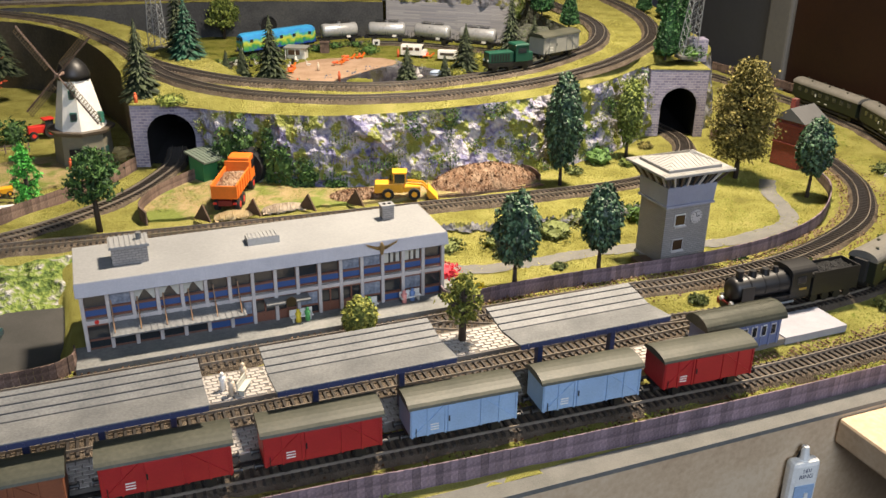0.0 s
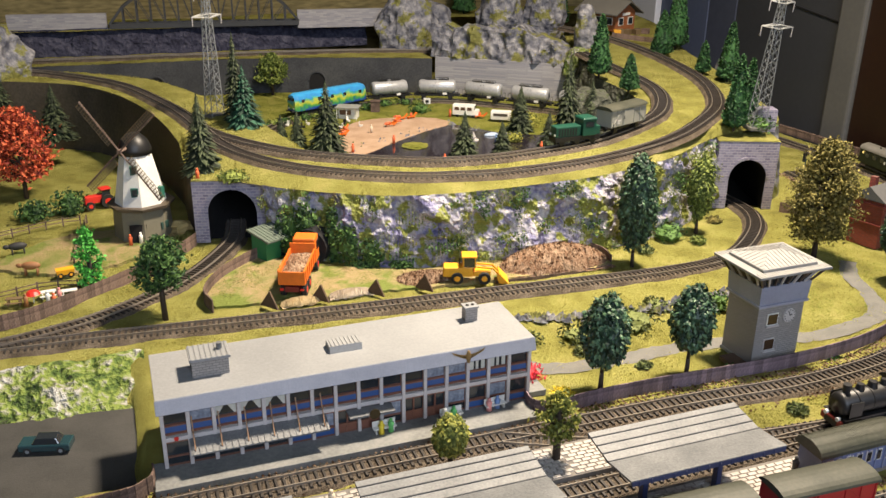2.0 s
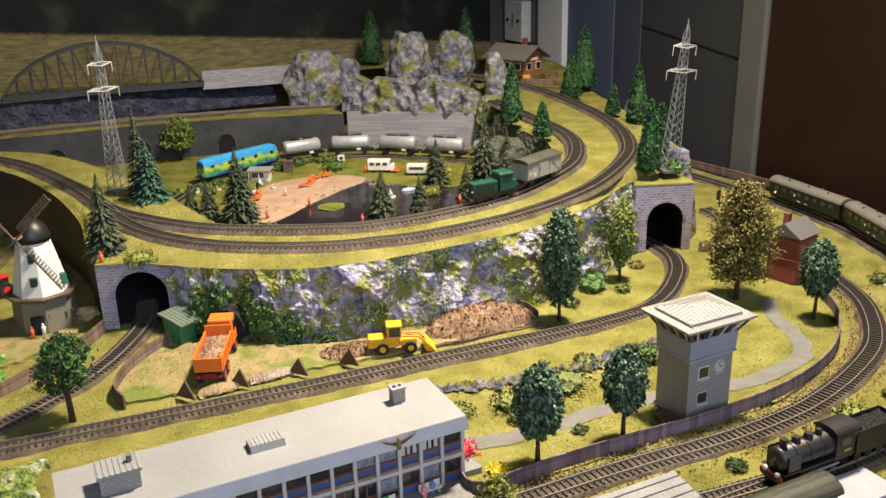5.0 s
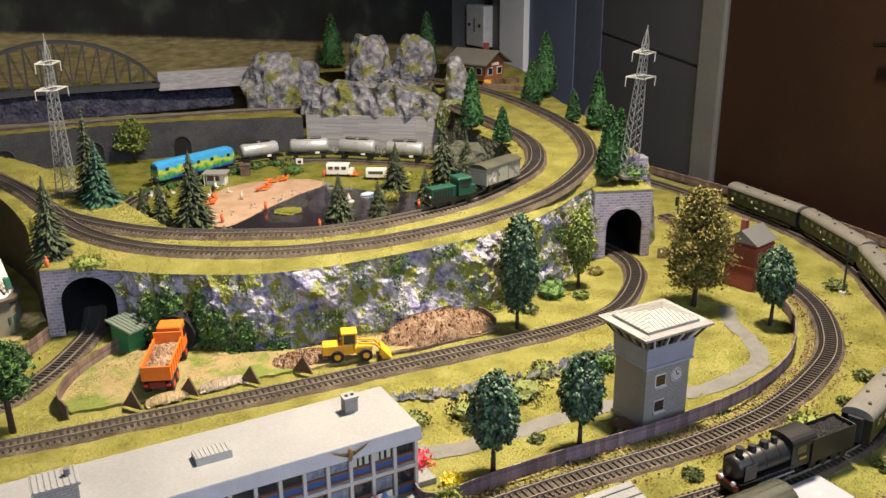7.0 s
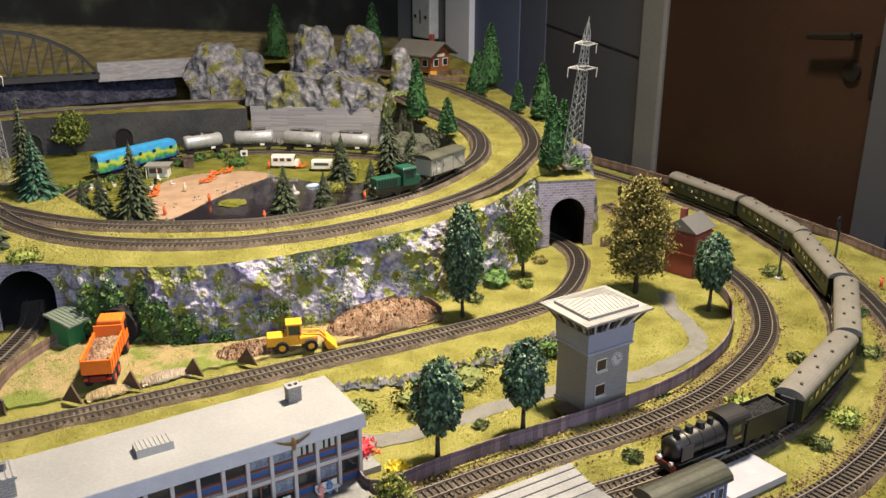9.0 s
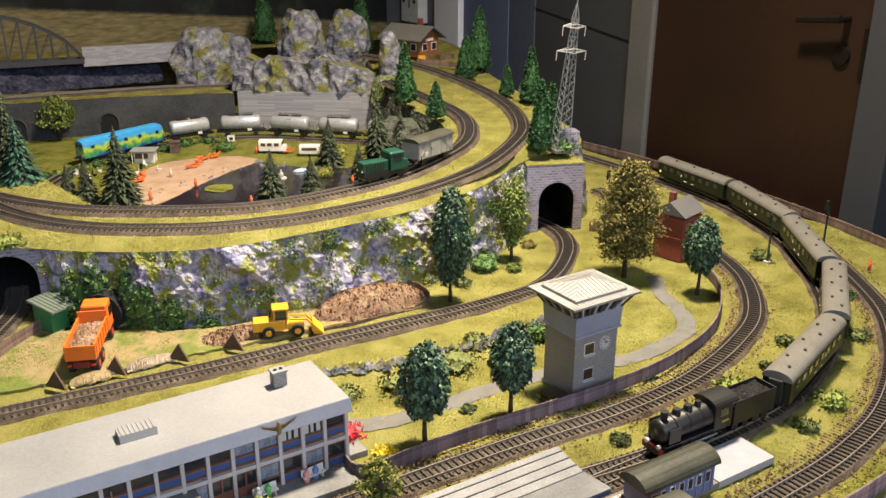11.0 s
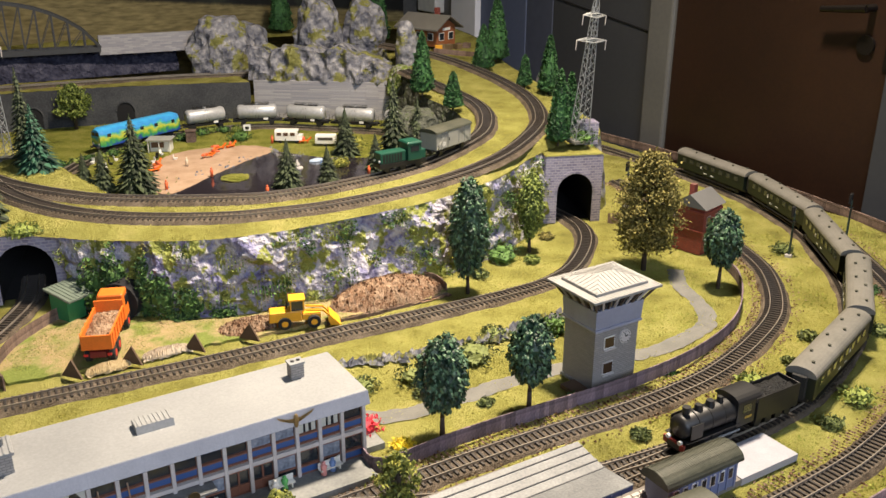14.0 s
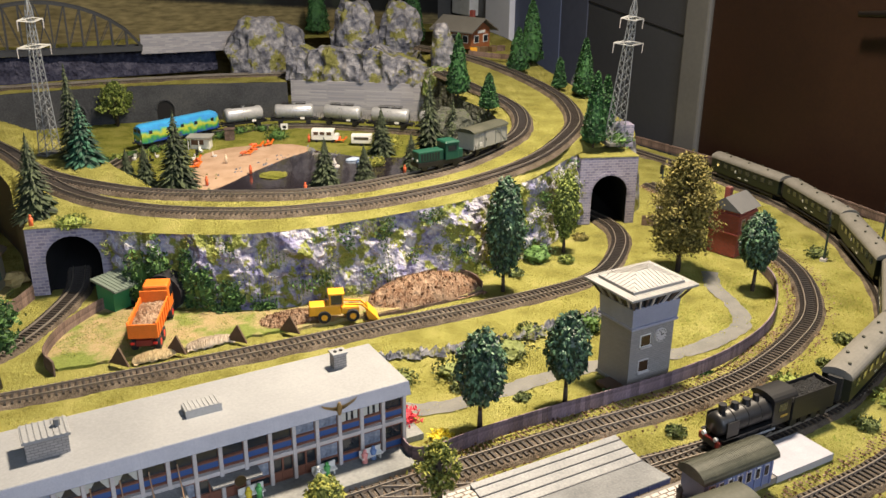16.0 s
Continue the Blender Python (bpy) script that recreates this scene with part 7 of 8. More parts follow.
_l.new(_r.outputs[0], _b.inputs["Base Color"])
_b.inputs["Roughness"].default_value = 0.35
dl = thing("diesel_locomotive", 0, 0, 0, 0, "blue and green mural-painted diesel locomotive leading the tank wagons", "locomotive", "tank train")
part("frame", Shape().box(0, 0, 0.5, 17.5, 2.2, 0.7), COALBLACK, dl)
hull = [(-1.6, 1.0), (1.6, 1.0), (1.65, 3.3), (1.35, 4.1), (0.6, 4.5), (-0.6, 4.5), (-1.35, 4.1), (-1.65, 3.3)]
body = part("body", Shape().extrude(hull, -8.2, 8.2), ART, dl)
for sx in (-1, 1):
    ring = [(sx * 8.2, y, z) for y, z in hull] + [(sx * 9.0, y * 0.82, z if z < 2 else min(z, 2.7) if z < 3.5 else z * 0.93) for y, z in hull]
    part("cab_nose", Shape().add(ring, [(i, (i + 1) % 8, 8 + (i + 1) % 8, 8 + i)[::sx] for i in range(8)] + [tuple(range(8, 16))[::sx]]), ART, dl)
    for sy in (-1, 1):
        part("front_window", Shape().box(sx * 8.92, sy * 0.6, 3.0, 0.25, 0.95, 0.7), GLASSD, dl)
        part("head_lamp", Shape().rod((sx * 9.1, sy * 0.85, 1.5), (sx * 8.9, sy * 0.85, 1.5), 0.22, n=10), WHITE, dl)
        part("buffer", Shape().rod((sx * 8.9, sy * 0.95, 0.95), (sx * 9.6, sy * 0.95, 0.95), 0.2, n=10), COALBLACK, dl)
    part("bogie", Shape().box(sx * 5.0, 0, 0.1, 4.4, 2.4, 0.7), COALBLACK, dl)
for sy in (-1, 1):
    for x in (-7.2, -3.2, 0.0, 3.2, 7.2):
        part("side_window", Shape().box(x, sy * 1.62, 2.7, 0.75, 0.1, 0.65), GLASSD, body)
for x in (-6, -4, 4, 6):
    axle(dl, x)
dl.matrix_world = on_track(LINE_T, S_DIESEL) @ Matrix.Diagonal((1.12, 1.05, 1.08, 1))


# ---- windmill and its meadow ----
mill = thing("windmill", 9.6, 144.2, 0.2, 0, "white windmill with dark cap and brown lattice sails", "windmill")
part("base", Shape().lathe(0, 0, [(3.9, 0), (3.7, 4.6)], 8), plain("grey_olive_base", (0.17, 0.16, 0.12)), mill, "grey octagonal base")
part("gallery", Shape().lathe(0, 0, [(4.4, 4.5), (4.5, 4.9)], 8), plain("dark_gallery", (0.09, 0.07, 0.05)), mill)
mill.scale = (1.13, 1.13, 1.13)
tw = part("tower", Shape().lathe(0, 0, [(3.4, 4.9), (2.05, 11.6)], 8), WHITE, mill, "white tapering tower")
part("cap", Shape().lathe(0, 0, [(2.2, 11.6), (2.2, 12.3), (1.8, 13.4), (1.0, 14.2), (0.1, 14.5)], 14), COALBLACK, mill, "black rounded cap", smooth=True)
for x, z in ((-0.7, 6.3), (-0.5, 9.2)):
    w = part("window", Shape().box(x, -2.75 + (z - 6) * 0.2, z, 0.95, 0.5, 1.2), plain("green_frame", (0.02, 0.09, 0.07)), mill)
    part("pane", Shape().box(x, -3.03 + (z - 6) * 0.2, z + 0.15, 0.65, 0.06, 0.9), GLASSD, w)
part("side_window", Shape().box(2.6, -1.4, 5.6, 0.6, 1.0, 1.5, 45), plain("green_shutter", (0.03, 0.14, 0.1)), mill)
# Closed black box that paints the dark of an open arch.
part("archway", Shape().box(-0.8, -3.55, 0, 2.2, 0.3, 2.6), BLACK, mill)
part("door_panel", Shape().box(2.7, -2.45, 1.4, 1.4, 0.2, 1.0, 45), plain("dark_green_panel", (0.03, 0.07, 0.06)), mill)
hub = Vector((-1.9, -2.4, 12.6))
part("sail_shaft", Shape().rod(tuple(hub + Vector((1.6, 1.9, 0.2))), tuple(hub + Vector((-0.2, -0.24, 0))), 0.28), BROWNPLANK, mill)
TAN = plain("tan_lattice", (0.17, 0.115, 0.06), 0.6)
for k, ang in enumerate((42, 132, 222, 312)):
    a = radians(ang)
    d, n = (Vector((0.77 * u, -0.64 * u, v)) for u, v in ((math.cos(a), math.sin(a)), (-math.sin(a), math.cos(a))))
    sail = part("sail", Shape().beam(tuple(hub), tuple(hub + d * 8.2), 0.2), BROWNPLANK, mill)
    g = Shape()
    for i in range(15):
        p = hub + d * (1.6 + i * 0.46)
        g.beam(tuple(p - n * 0.2), tuple(p + n * 0.98), 0.09)
    for o in (0.3, 0.62, 0.95):
        g.beam(tuple(hub + d * 1.6 + n * o), tuple(hub + d * 8.1 + n * o), 0.07)
    part("lattice", g, TAN, sail, "tan sail lattice")

tr = thing("tractor", 3.2, 160.0, 0.2, 200, "red model tractor with a loaded front", "tractor")
part("hood", Shape().box(1.2, 0, 0.9, 3.0, 1.2, 1.3), REDPL, tr, bevel=0.12)
part("cab_base", Shape().box(-0.9, 0, 1.0, 1.6, 1.6, 0.5), REDPL, tr)
part("cab_roof", Shape().box(-0.9, 0, 3.0, 1.8, 1.8, 0.25), REDPL, tr, bevel=0.08)
part("cab_glass", Shape().box(-0.9, 0, 1.5, 1.4, 1.4, 1.5), GLASSD, tr)
for sy in (-1, 1):
    wheel(tr, -0.9, sy * 1.1, 1.15, 0.6, REDPL)
    wheel(tr, 2.0, sy * 0.9, 0.7, 0.45, REDPL)


def figure(x, y, z, c, label, lying=False, h=2.0):
    """A tiny plain peg shape."""
    s = Shape()
    s.lathe(0, 0, [(0.12, 0), (0.3, 0.05), (0.26, h * 0.45), (0.34, h * 0.7), (0.16, h * 0.82)], 8).blob(0, 0, h * 0.91, 0.2, 0.2, 0.22, n=6)
    if lying:
        s.v = [(vz, vy, vx + 0.35) for vx, vy, vz in s.v]
    ob = part("figurine", s, c, smooth=True)
    ob.matrix_world = at(x, y, z, rnd.uniform(0, 360))
    return tagged(ob, label, "figurine", "tiny figurines")


FIG = {k: plain(k + "_figurine", c, 0.6) for k, c in (("orange", (0.7, 0.14, 0.05)), ("pale", (0.65, 0.55, 0.42)), ("white", (0.75, 0.75, 0.72)), ("green", (0.1, 0.4, 0.12)), ("yellow", (0.75, 0.6, 0.05)), ("blue", (0.15, 0.25, 0.5)), ("brown", (0.3, 0.14, 0.06)), ("black", (0.03, 0.03, 0.03)), ("pink", (0.7, 0.3, 0.28)))}
for x, y, z, c, lab in ((18.0, 138.6, 9.9, "orange", "orange peg-like figurine above the portal"), (7.4, 139.3, 0.3, "orange", "orange-clad peg figurine before the windmill"), (8.9, 139.8, 0.3, "white", "white and blue peg figurine at the windmill"),
                        (19.6, 67.6, 0.75, "white", "white unpainted figurine on the island platform"), (21.6, 68.6, 0.75, "pale", "cream unpainted figurine on the island platform"), (20.2, 66.5, 0.75, "pale", "cream seated figurine on the island platform"), (39.3, 67.2, 0.75, "white", "white figurine beside the platform tree"),
                        (28.9, 78.2, 0.55, "yellow", "yellow-clad seated figurine before the station"), (29.9, 78.3, 0.55, "green", "green-clad seated figurine before the station"), (40.6, 78.6, 0.55, "pink", "pink-clad seated figurine before the station"), (41.6, 78.8, 0.55, "blue", "blue-clad figurine before the station"), (35.6, 78.2, 0.55, "white", "white-clad figurine before the station"), (36.6, 78.4, 0.55, "green", "green-clad figurine before the station"),
                        (57, 181, 3.75, "pale", "cream bather figurine on the beach"), (59, 171.5, 3.7, "orange", "orange bather figurine in the pond"), (49.5, 167.5, 3.75, "orange", "orange bather figurine at the shore"), (78, 190, 3.7, "orange", "orange figurine by the camper van"), (64, 155.5, 3.7, "orange", "orange bather figurine at the pond's edge"), (85, 157.5, 3.8, "orange", "orange figurine beside the pond"), (79, 166, 3.7, "blue", "blue figurine in the pond"),
                        (-2.0, 122.2, 0.2, "pink", "pink-clad figurine at the picnic"), (-3.4, 121.6, 0.2, "white", "white-clad figurine at the picnic"), (-2.6, 120.6, 0.2, "orange", "orange-clad figurine at the picnic"), (-6, 121.5, 0.2, "brown", "brown-clad figurine at the picnic"), (63.0, 59.2, 0.8, "black", "dark figurine at the platform end"), (46.5, 208, 3.7, "yellow", "yellow figurine in the garden"), (50, 209, 3.7, "orange", "orange figurine in the garden"), (138, 84, 0, "orange", "orange figurine at the outer edge")):
    figure(x, y, z, FIG[c], lab, h=1.45 if "station" in lab else 1.8)
for x, y in ((50.5, 180.5), (52.0, 184.5), (62.5, 185.5), (64.0, 187.5), (66.5, 190.5), (69, 191), (84, 187)):
    lo = thing("sun_lounger", x, y, 3.78, rnd.uniform(-30, 60), "small orange-red sun lounger on the beach", "lounger", "beach loungers")
    part("seat", Shape().box(0, 0, 0.35, 2.0, 0.8, 0.12), ORANGE, lo)
    part("backrest", Shape().beam((0.9, 0, 0.4), (1.7, 0, 1.1), 0.3), ORANGE, lo)
    for sx in (-0.8, 0.8):
        part("leg", Shape().box(sx, 0, 0, 0.1, 0.7, 0.36), ORANGE, lo)
    figure(x, y, 4.15, FIG["orange"], "orange-red reclining bather figurine", True, 1.7)

# meadow animals as plain shapes, low fence, picnic set
for x, y, c, lab in ((-8.3, 141, "black", "black and white plain grazing animal figure"), (-6.0, 132.5, "brown", "chestnut plain grazing animal figure"), (-11.5, 131, "brown", "reddish plain grazing animal figure")):
    s = Shape().blob(0, 0, 1.45, 1.35, 0.5, 0.6).blob(1.5, 0, 1.5, 0.5, 0.25, 0.35)
    for lx in (-0.8, 0.8):
        for ly in (-0.25, 0.25):
            s.rod((lx, ly, 0), (lx, ly, 1.2), 0.13, n=5)
    ob = part("animal_figurine", s, FIG[c], smooth=True)
    ob.matrix_world = at(x, y, 0.1, rnd.uniform(150, 200))
    tagged(ob, lab, "figurine", "meadow figurines")


def rail_fence(pts, label):
    f = thing("rail_fence", *pts[0], 0, label, "fence", "rail fences")
    inv = f.matrix_world.inverted()
    line = curve(pts, 2.6)
    for p in line:
        o = part("post", Shape().box(p.x, p.y, p.z - 0.1, 0.2, 0.2, 1.5), BROWNPLANK)
        o.parent, o.matrix_parent_inverse = f, inv
    for z in (0.6, 1.15):
        s = Shape()
        for a, b in zip(line, line[1:]):
            s.beam((a.x, a.y, a.z + z), (b.x, b.y, b.z + z), 0.11)
        o = part("rail", s, BROWNPLANK)
        o.parent, o.matrix_parent_inverse = f, inv


rail_fence([(-22, 145, 0.1), (-12, 148.5, 0.1), (-4, 152, 0.1), (1, 152.5, 0.1)], "brown two-rail meadow fence")
rail_fence([(-20, 122.5, 0.1), (-10, 124.5, 0.1), (-4, 126.5, 0.1), (0.5, 125.5, 0.1)], "grey two-rail picnic fence")
rail_fence([(1, 152.5, 0.1), (0, 143, 0.1), (-0.5, 134, 0.1)], "brown rail fence beside the windmill yard")
for x, y, c in ((-0.9, 123.3, WHITE), (-3.5, 123.8, WHITE), (-7.5, 122.8, TAN)):
    tb = thing("picnic_table", x, y, 0.15, rnd.uniform(-10, 20), "small pale picnic table with benches", "table", "picnic tables")
    part("tabletop", Shape().box(0, 0, 0.8, 2.0, 0.8, 0.12), c, tb)
    for sy in (-1, 1):
        part("bench", Shape().box(0, sy * 0.8, 0.45, 2.0, 0.35, 0.1), c, tb)
        part("leg", Shape().box(sy * 0.7, 0, 0, 0.12, 1.4, 0.8), c, tb)
um = thing("parasol", -5.2, 122.6, 0.1, 0, "small red parasol at the picnic", "parasol")
part("canopy", Shape().lathe(0, 0, [(1.0, 1.3), (0.6, 1.7), (0.05, 1.9)], 10), REDPL, um)
part("pole", Shape().rod((0, 0, 0), (0, 0, 1.4), 0.06, n=5), WHITE, um)
yb = thing("handcart", -1.6, 130.5, 0.1, 10, "small yellow handcart on the meadow", "cart")
part("tub", Shape().box(0, 0, 0.5, 2.2, 1.2, 0.7, top=1.1), YELLOW, yb)
for sx in (-0.7, 0.7):
    wheel(yb, sx, 0, 0.4, 1.3, YELLOW)
hay = part("haystack", Shape().blob(15, 143.8, 0.8, 1.8, 1.4, 1.1, 0.5), mat("straw", [(0.3, 0.22, 0.08), (0.5, 0.4, 0.18)], 0.9, fine=6))
tagged(hay, "straw-coloured hay pile beside the portal", "hay")
bush(-7, 157, 0, 2.6, 3.0, LEAFBUSH, "dark hedge behind the meadow", 190, 400, 0.36)
bush(-1.5, 158, 0, 2.4, 4.0, LEAFBUSH, "dark bush behind the tractor", 191, 400, 0.36)


# ---- lattice masts ----
def mast(x, y, z, h, rz, label):
    m = thing("power_mast", x, y, z, rz, label, "power mast", "lattice masts")
    part("foot_slab", Shape().box(0, 0, -0.3, 3.4, 2.6, 0.6), ROADGREY, m, bevel=0.1)
    b, t = 1.35, 0.42
    H = h * 0.9

    def corner(i, f):
        r = b + (t - b) * f
        return (r * (1, 1, -1, -1)[i], r * 0.75 * (1, -1, -1, 1)[i], 0.3 + H * f)

    for i in range(4):
        part("leg", Shape().beam(corner(i, 0), corner(i, 1), 0.12), STEEL, m)
    n = 15
    for i in range(4):
        j = (i + 1) % 4
        s = Shape()
        for k in range(n):
            f0, f1 = k / n, (k + 1) / n
            s.beam(corner(i, f0), corner(j, f1), 0.06)
            s.beam(corner(j, f0), corner(i, f1), 0.06)
        part("lattice", s, STEEL, m)
    part("peak", Shape().beam((0, 0, H), (0, 0, h + 0.6), 0.14).beam(corner(0, 1), (0, 0, h), 0.1).beam(corner(2, 1), (0, 0, h), 0.1).beam(corner(1, 1), (0, 0, h), 0.1).beam(corner(3, 1), (0, 0, h), 0.1), STEEL, m)
    arm_paint = plain("pale_mast_arm", (0.5, 0.5, 0.48))
    for f, L in ((0.74, 3.0), (0.92, 2.3)):
        zz = H * f
        for sx in (-1, 1):
            tip = (sx * L, 0, zz + 0.5)
            s = Shape()
            for yy in (-0.5, 0.5):
                s.beam((0, yy * 1.6, zz + 0.9), tip, 0.14).beam((0, yy * 1.6, zz + 0.2), tip, 0.14)
            for q in (0.35, 0.65):
                s.beam((tip[0] * q, -0.5 * (1 - q), zz + 0.5 * q), (tip[0] * q, 0.5 * (1 - q), zz + 0.9 - 0.4 * q), 0.08)
            arm = part("cross_arm", s, arm_paint, m)
            part("insulator", Shape().rod((tip[0], 0, tip[2]), (tip[0], 0, tip[2] - 1.6), 0.1, 0.07, 7), STATWALL, arm)
    return m


lean_mast = mast(110.6, 127.5, 13.6, 25.0, -4, "grey lattice power mast above the ashlar portal")
lean_mast.matrix_world = Matrix.Translation((1.106, 1.275, 0.136)) @ Matrix.Rotation(radians(4.0), 4, (0.5, 0.86, 0)) @ pose(0, 0, 0, 0, 0, -4)
mast(24.2, 168.3, 12.6, 25.8, 30, "grey lattice power mast beside the upper track")

# ---- bowstring bridge and its parapets ----
br = thing("arch_bridge", 31.5, 245.6, 18.3, -5.5, "grey steel bowstring truss bridge at the back", "bridge")
LB, HB = 47.0, 11.2
for yy in (-1.9, 1.9):
    part("bottom_chord", Shape().box(0, yy, 0, LB, 0.5, 1.2), BRIDGE, br)
    def arch_z(x):
        return 1.0 + HB * (1 - (2 * x / LB) ** 2) ** 0.75
    n = 14
    xs = [-LB / 2 + LB * k / n for k in range(n + 1)]
    s = Shape()
    for a, b in zip(xs, xs[1:]):
        s.beam((a, yy, arch_z(a)), (b, yy, arch_z(b)), 0.6)
    part("arch_rib", s, BRIDGE, br)
    for k, x in enumerate(xs[1:-1]):
        part("hanger", Shape().beam((x, yy, 1.0), (x, yy, arch_z(x)), 0.34), BRIDGE, br)
        x2 = xs[k + 2] if k < n // 2 else xs[k]
        part("diagonal", Shape().beam((x, yy, arch_z(x)), (x2, yy, 1.0), 0.17), BRIDGE, br)
for k, x in enumerate(xs[2:-2]):
    part("cross_brace", Shape().beam((x, -1.9, arch_z(x)), (x, 1.9, arch_z(x)), 0.2), BRIDGE, br)
part("deck", Shape().box(0, 0, 0.2, LB, 4.0, 0.4), BRIDGE, br)
tagged(part("stone_parapet", Shape().box(67.0, 241.6, 17.4, 25.0, 1.6, 4.6, -5.5), STONEW), "pale stone parapet beyond the bridge", "wall", kind="structure")
tagged(part("stone_parapet", Shape().box(-4, 248.9, 17.4, 23.0, 1.6, 4.6, -5.5), STONEW), "pale stone parapet before the bridge", "wall", kind="structure")

# ---- camping ground ----
ki = thing("kiosk", 56.0, 196.2, 3.6, -28, "small pale kiosk with a flat grey roof", "kiosk")
part("wall", Shape().box(0, 0.3, 0, 4.2, 2.4, 2.4), WHITE, ki, bevel=0.05)
part("counter_opening", Shape().box(-0.5, -0.92, 0.9, 2.6, 0.1, 1.1), plain("brown_counter", (0.14, 0.07, 0.04)), ki)
part("roof", Shape().box(0, -0.2, 2.5, 5.2, 3.8, 0.28), plain("grey_flat_roof", (0.3, 0.3, 0.28)), ki, bevel=0.05)
for sx in (-2.2, 0, 2.2):
    part("post", Shape().box(sx, -1.8, 0, 0.15, 0.15, 2.5), WHITE, ki)
ob = tagged(part("wooden_hut", Shape().box(0, 0, 0, 2.0, 1.8, 2.4).box(0, 0, 2.4, 2.3, 2.1, 0.2), BROWNPLANK), "small brown wooden hut beside the track", "hut")
ob.matrix_world = at(63.5, 200.5, 3.6, -20)
va = thing("camper_van", 81.6, 189.6, 3.65, -32, "white camper van with brown-tinted windows", "camper van")
part("body", Shape().extrude([(-1.15, 0.5), (1.15, 0.5), (1.15, 2.3), (0.95, 2.8), (-0.95, 2.8), (-1.15, 2.3)], -2.8, 2.2).box(2.6, 0, 0.5, 1.0, 2.2, 1.2, top=0.9), WHITE, va, bevel=0.08)
for sy in (-1, 1):
    for x in (-1.8, -0.4, 1.1):
        part("window", Shape().box(x, sy * 1.17, 1.6, 1.0, 0.05, 0.7), plain("tinted_pane", (0.1, 0.06, 0.04), 0.2), va)
    for x in (-1.7, 1.9):
        wheel(va, x, sy * 1.0, 0.4, 0.25)
part("windscreen", Shape().box(2.25, 0, 1.75, 0.1, 1.9, 0.8), GLASSD, va)
ca = thing("caravan", 87.4, 182.8, 3.65, -32, "white caravan with a dark window band", "caravan")
part("body", Shape().extrude([(-1.1, 0.5), (1.1, 0.5), (1.15, 1.4), (0.95, 2.4), (-0.95, 2.4), (-1.15, 1.4)], -2.2, 2.2), WHITE, ca, bevel=0.15)
for sy in (-1, 1):
    part("window", Shape().box(0, sy * 1.13, 1.35, 3.2, 0.08, 0.6), plain("caravan_pane", (0.08, 0.07, 0.06), 0.2), ca)
    wheel(ca, 0, sy * 0.95, 0.38, 0.25)
part("drawbar", Shape().beam((2.2, 0, 0.5), (3.3, 0, 0.4), 0.15), COALBLACK, ca)
fo = thing("pond_fountain", 74.0, 166.0, 3.55, 0, "small pale stone fountain in the pond", "fountain")
part("basin", Shape().lathe(0, 0, [(0.6, 0), (0.75, 0.6), (1.1, 1.0), (1.1, 1.25)], 12), STATWALL, fo)
part("spout", Shape().lathe(0, 0, [(0.35, 1.2), (0.5, 1.8), (0.2, 2.4), (0.1, 2.8)], 10), STATWALL, fo)
isle = tagged(part("pond_island", Shape().blob(62.5, 168.5, 3.6, 2.8, 2.2, 0.6, 0.5, 10), GRASS2), "small grassy island in the pond", "island")
bo = thing("rowing_boat", 69.0, 161.2, 3.6, 12, "small dark rowing boat on the pond", "boat")
part("hull", Shape().add([(-2, 0, 0.5), (-1.2, -0.7, 0.45), (1.4, -0.7, 0.45), (2.1, 0, 0.6), (1.4, 0.7, 0.45), (-1.2, 0.7, 0.45), (-1.4, 0, 0), (1.5, 0, 0)], [(0, 1, 6), (1, 2, 7, 6), (2, 3, 7), (3, 4, 7), (4, 5, 6, 7), (5, 0, 6)]), COALBLACK, bo)
part("thwart", Shape().box(0, 0, 0.35, 0.4, 1.3, 0.1), TAN, bo)
figure(69.6, 161.2, 3.95, FIG["white"], "white figurine in the rowing boat", h=1.6)
figure(67.9, 161.0, 3.95, FIG["white"], "white figurine at the boat's stern", h=1.5)
pb = tagged(part("pedal_boat", Shape().blob(80.5, 172, 3.75, 1.6, 0.9, 0.5), plain("pale_blue_boat", (0.4, 0.5, 0.65))), "pale blue pedal boat on the pond", "boat")
stones("pebbles", 160, lambda rg: (lambda i: (POND[i][0] * (1 - 0.0) + rg.gauss(0, 1.2), POND[i][1] + rg.gauss(0, 1.2), 3.7))(rg.randrange(len(POND))), 0.4, ROCKGREY, "grey pebbles along the pond", 9)
for i in range(12):
    ob = part("motor_scooter" if i % 4 == 0 else "garden_chair", Shape().box(0, 0, 0.3, 0.8, 0.6, 0.1).box(0.4, 0, 0.3, 0.1, 0.6, 0.8).box(0, 0, 0, 0.6, 0.5, 0.3), WHITE if i % 3 else COALBLACK)
    ob.matrix_world = at(40 + i * 1.5, 190 + 3 * math.sin(i * 2.1), 3.68, i * 47)
    tagged(ob, "tiny pale garden chair on the camping ground" if i % 4 else "tiny dark scooter on the camping ground", "chair" if i % 4 else "scooter", "camping clutter")
sg_ = thing("trackside_sign", 75.8, 199.5, 3.6, -20, "white trackside board with a dark mark", "sign")
part("board", Shape().box(0, 0, 1.2, 1.6, 0.1, 1.4), WHITE, sg_)
part("mark", Shape().box(0, -0.07, 1.5, 0.8, 0.04, 0.6), COALBLACK, sg_)
part("post", Shape().box(0, 0.05, 0, 0.14, 0.14, 1.3), COALBLACK, sg_)

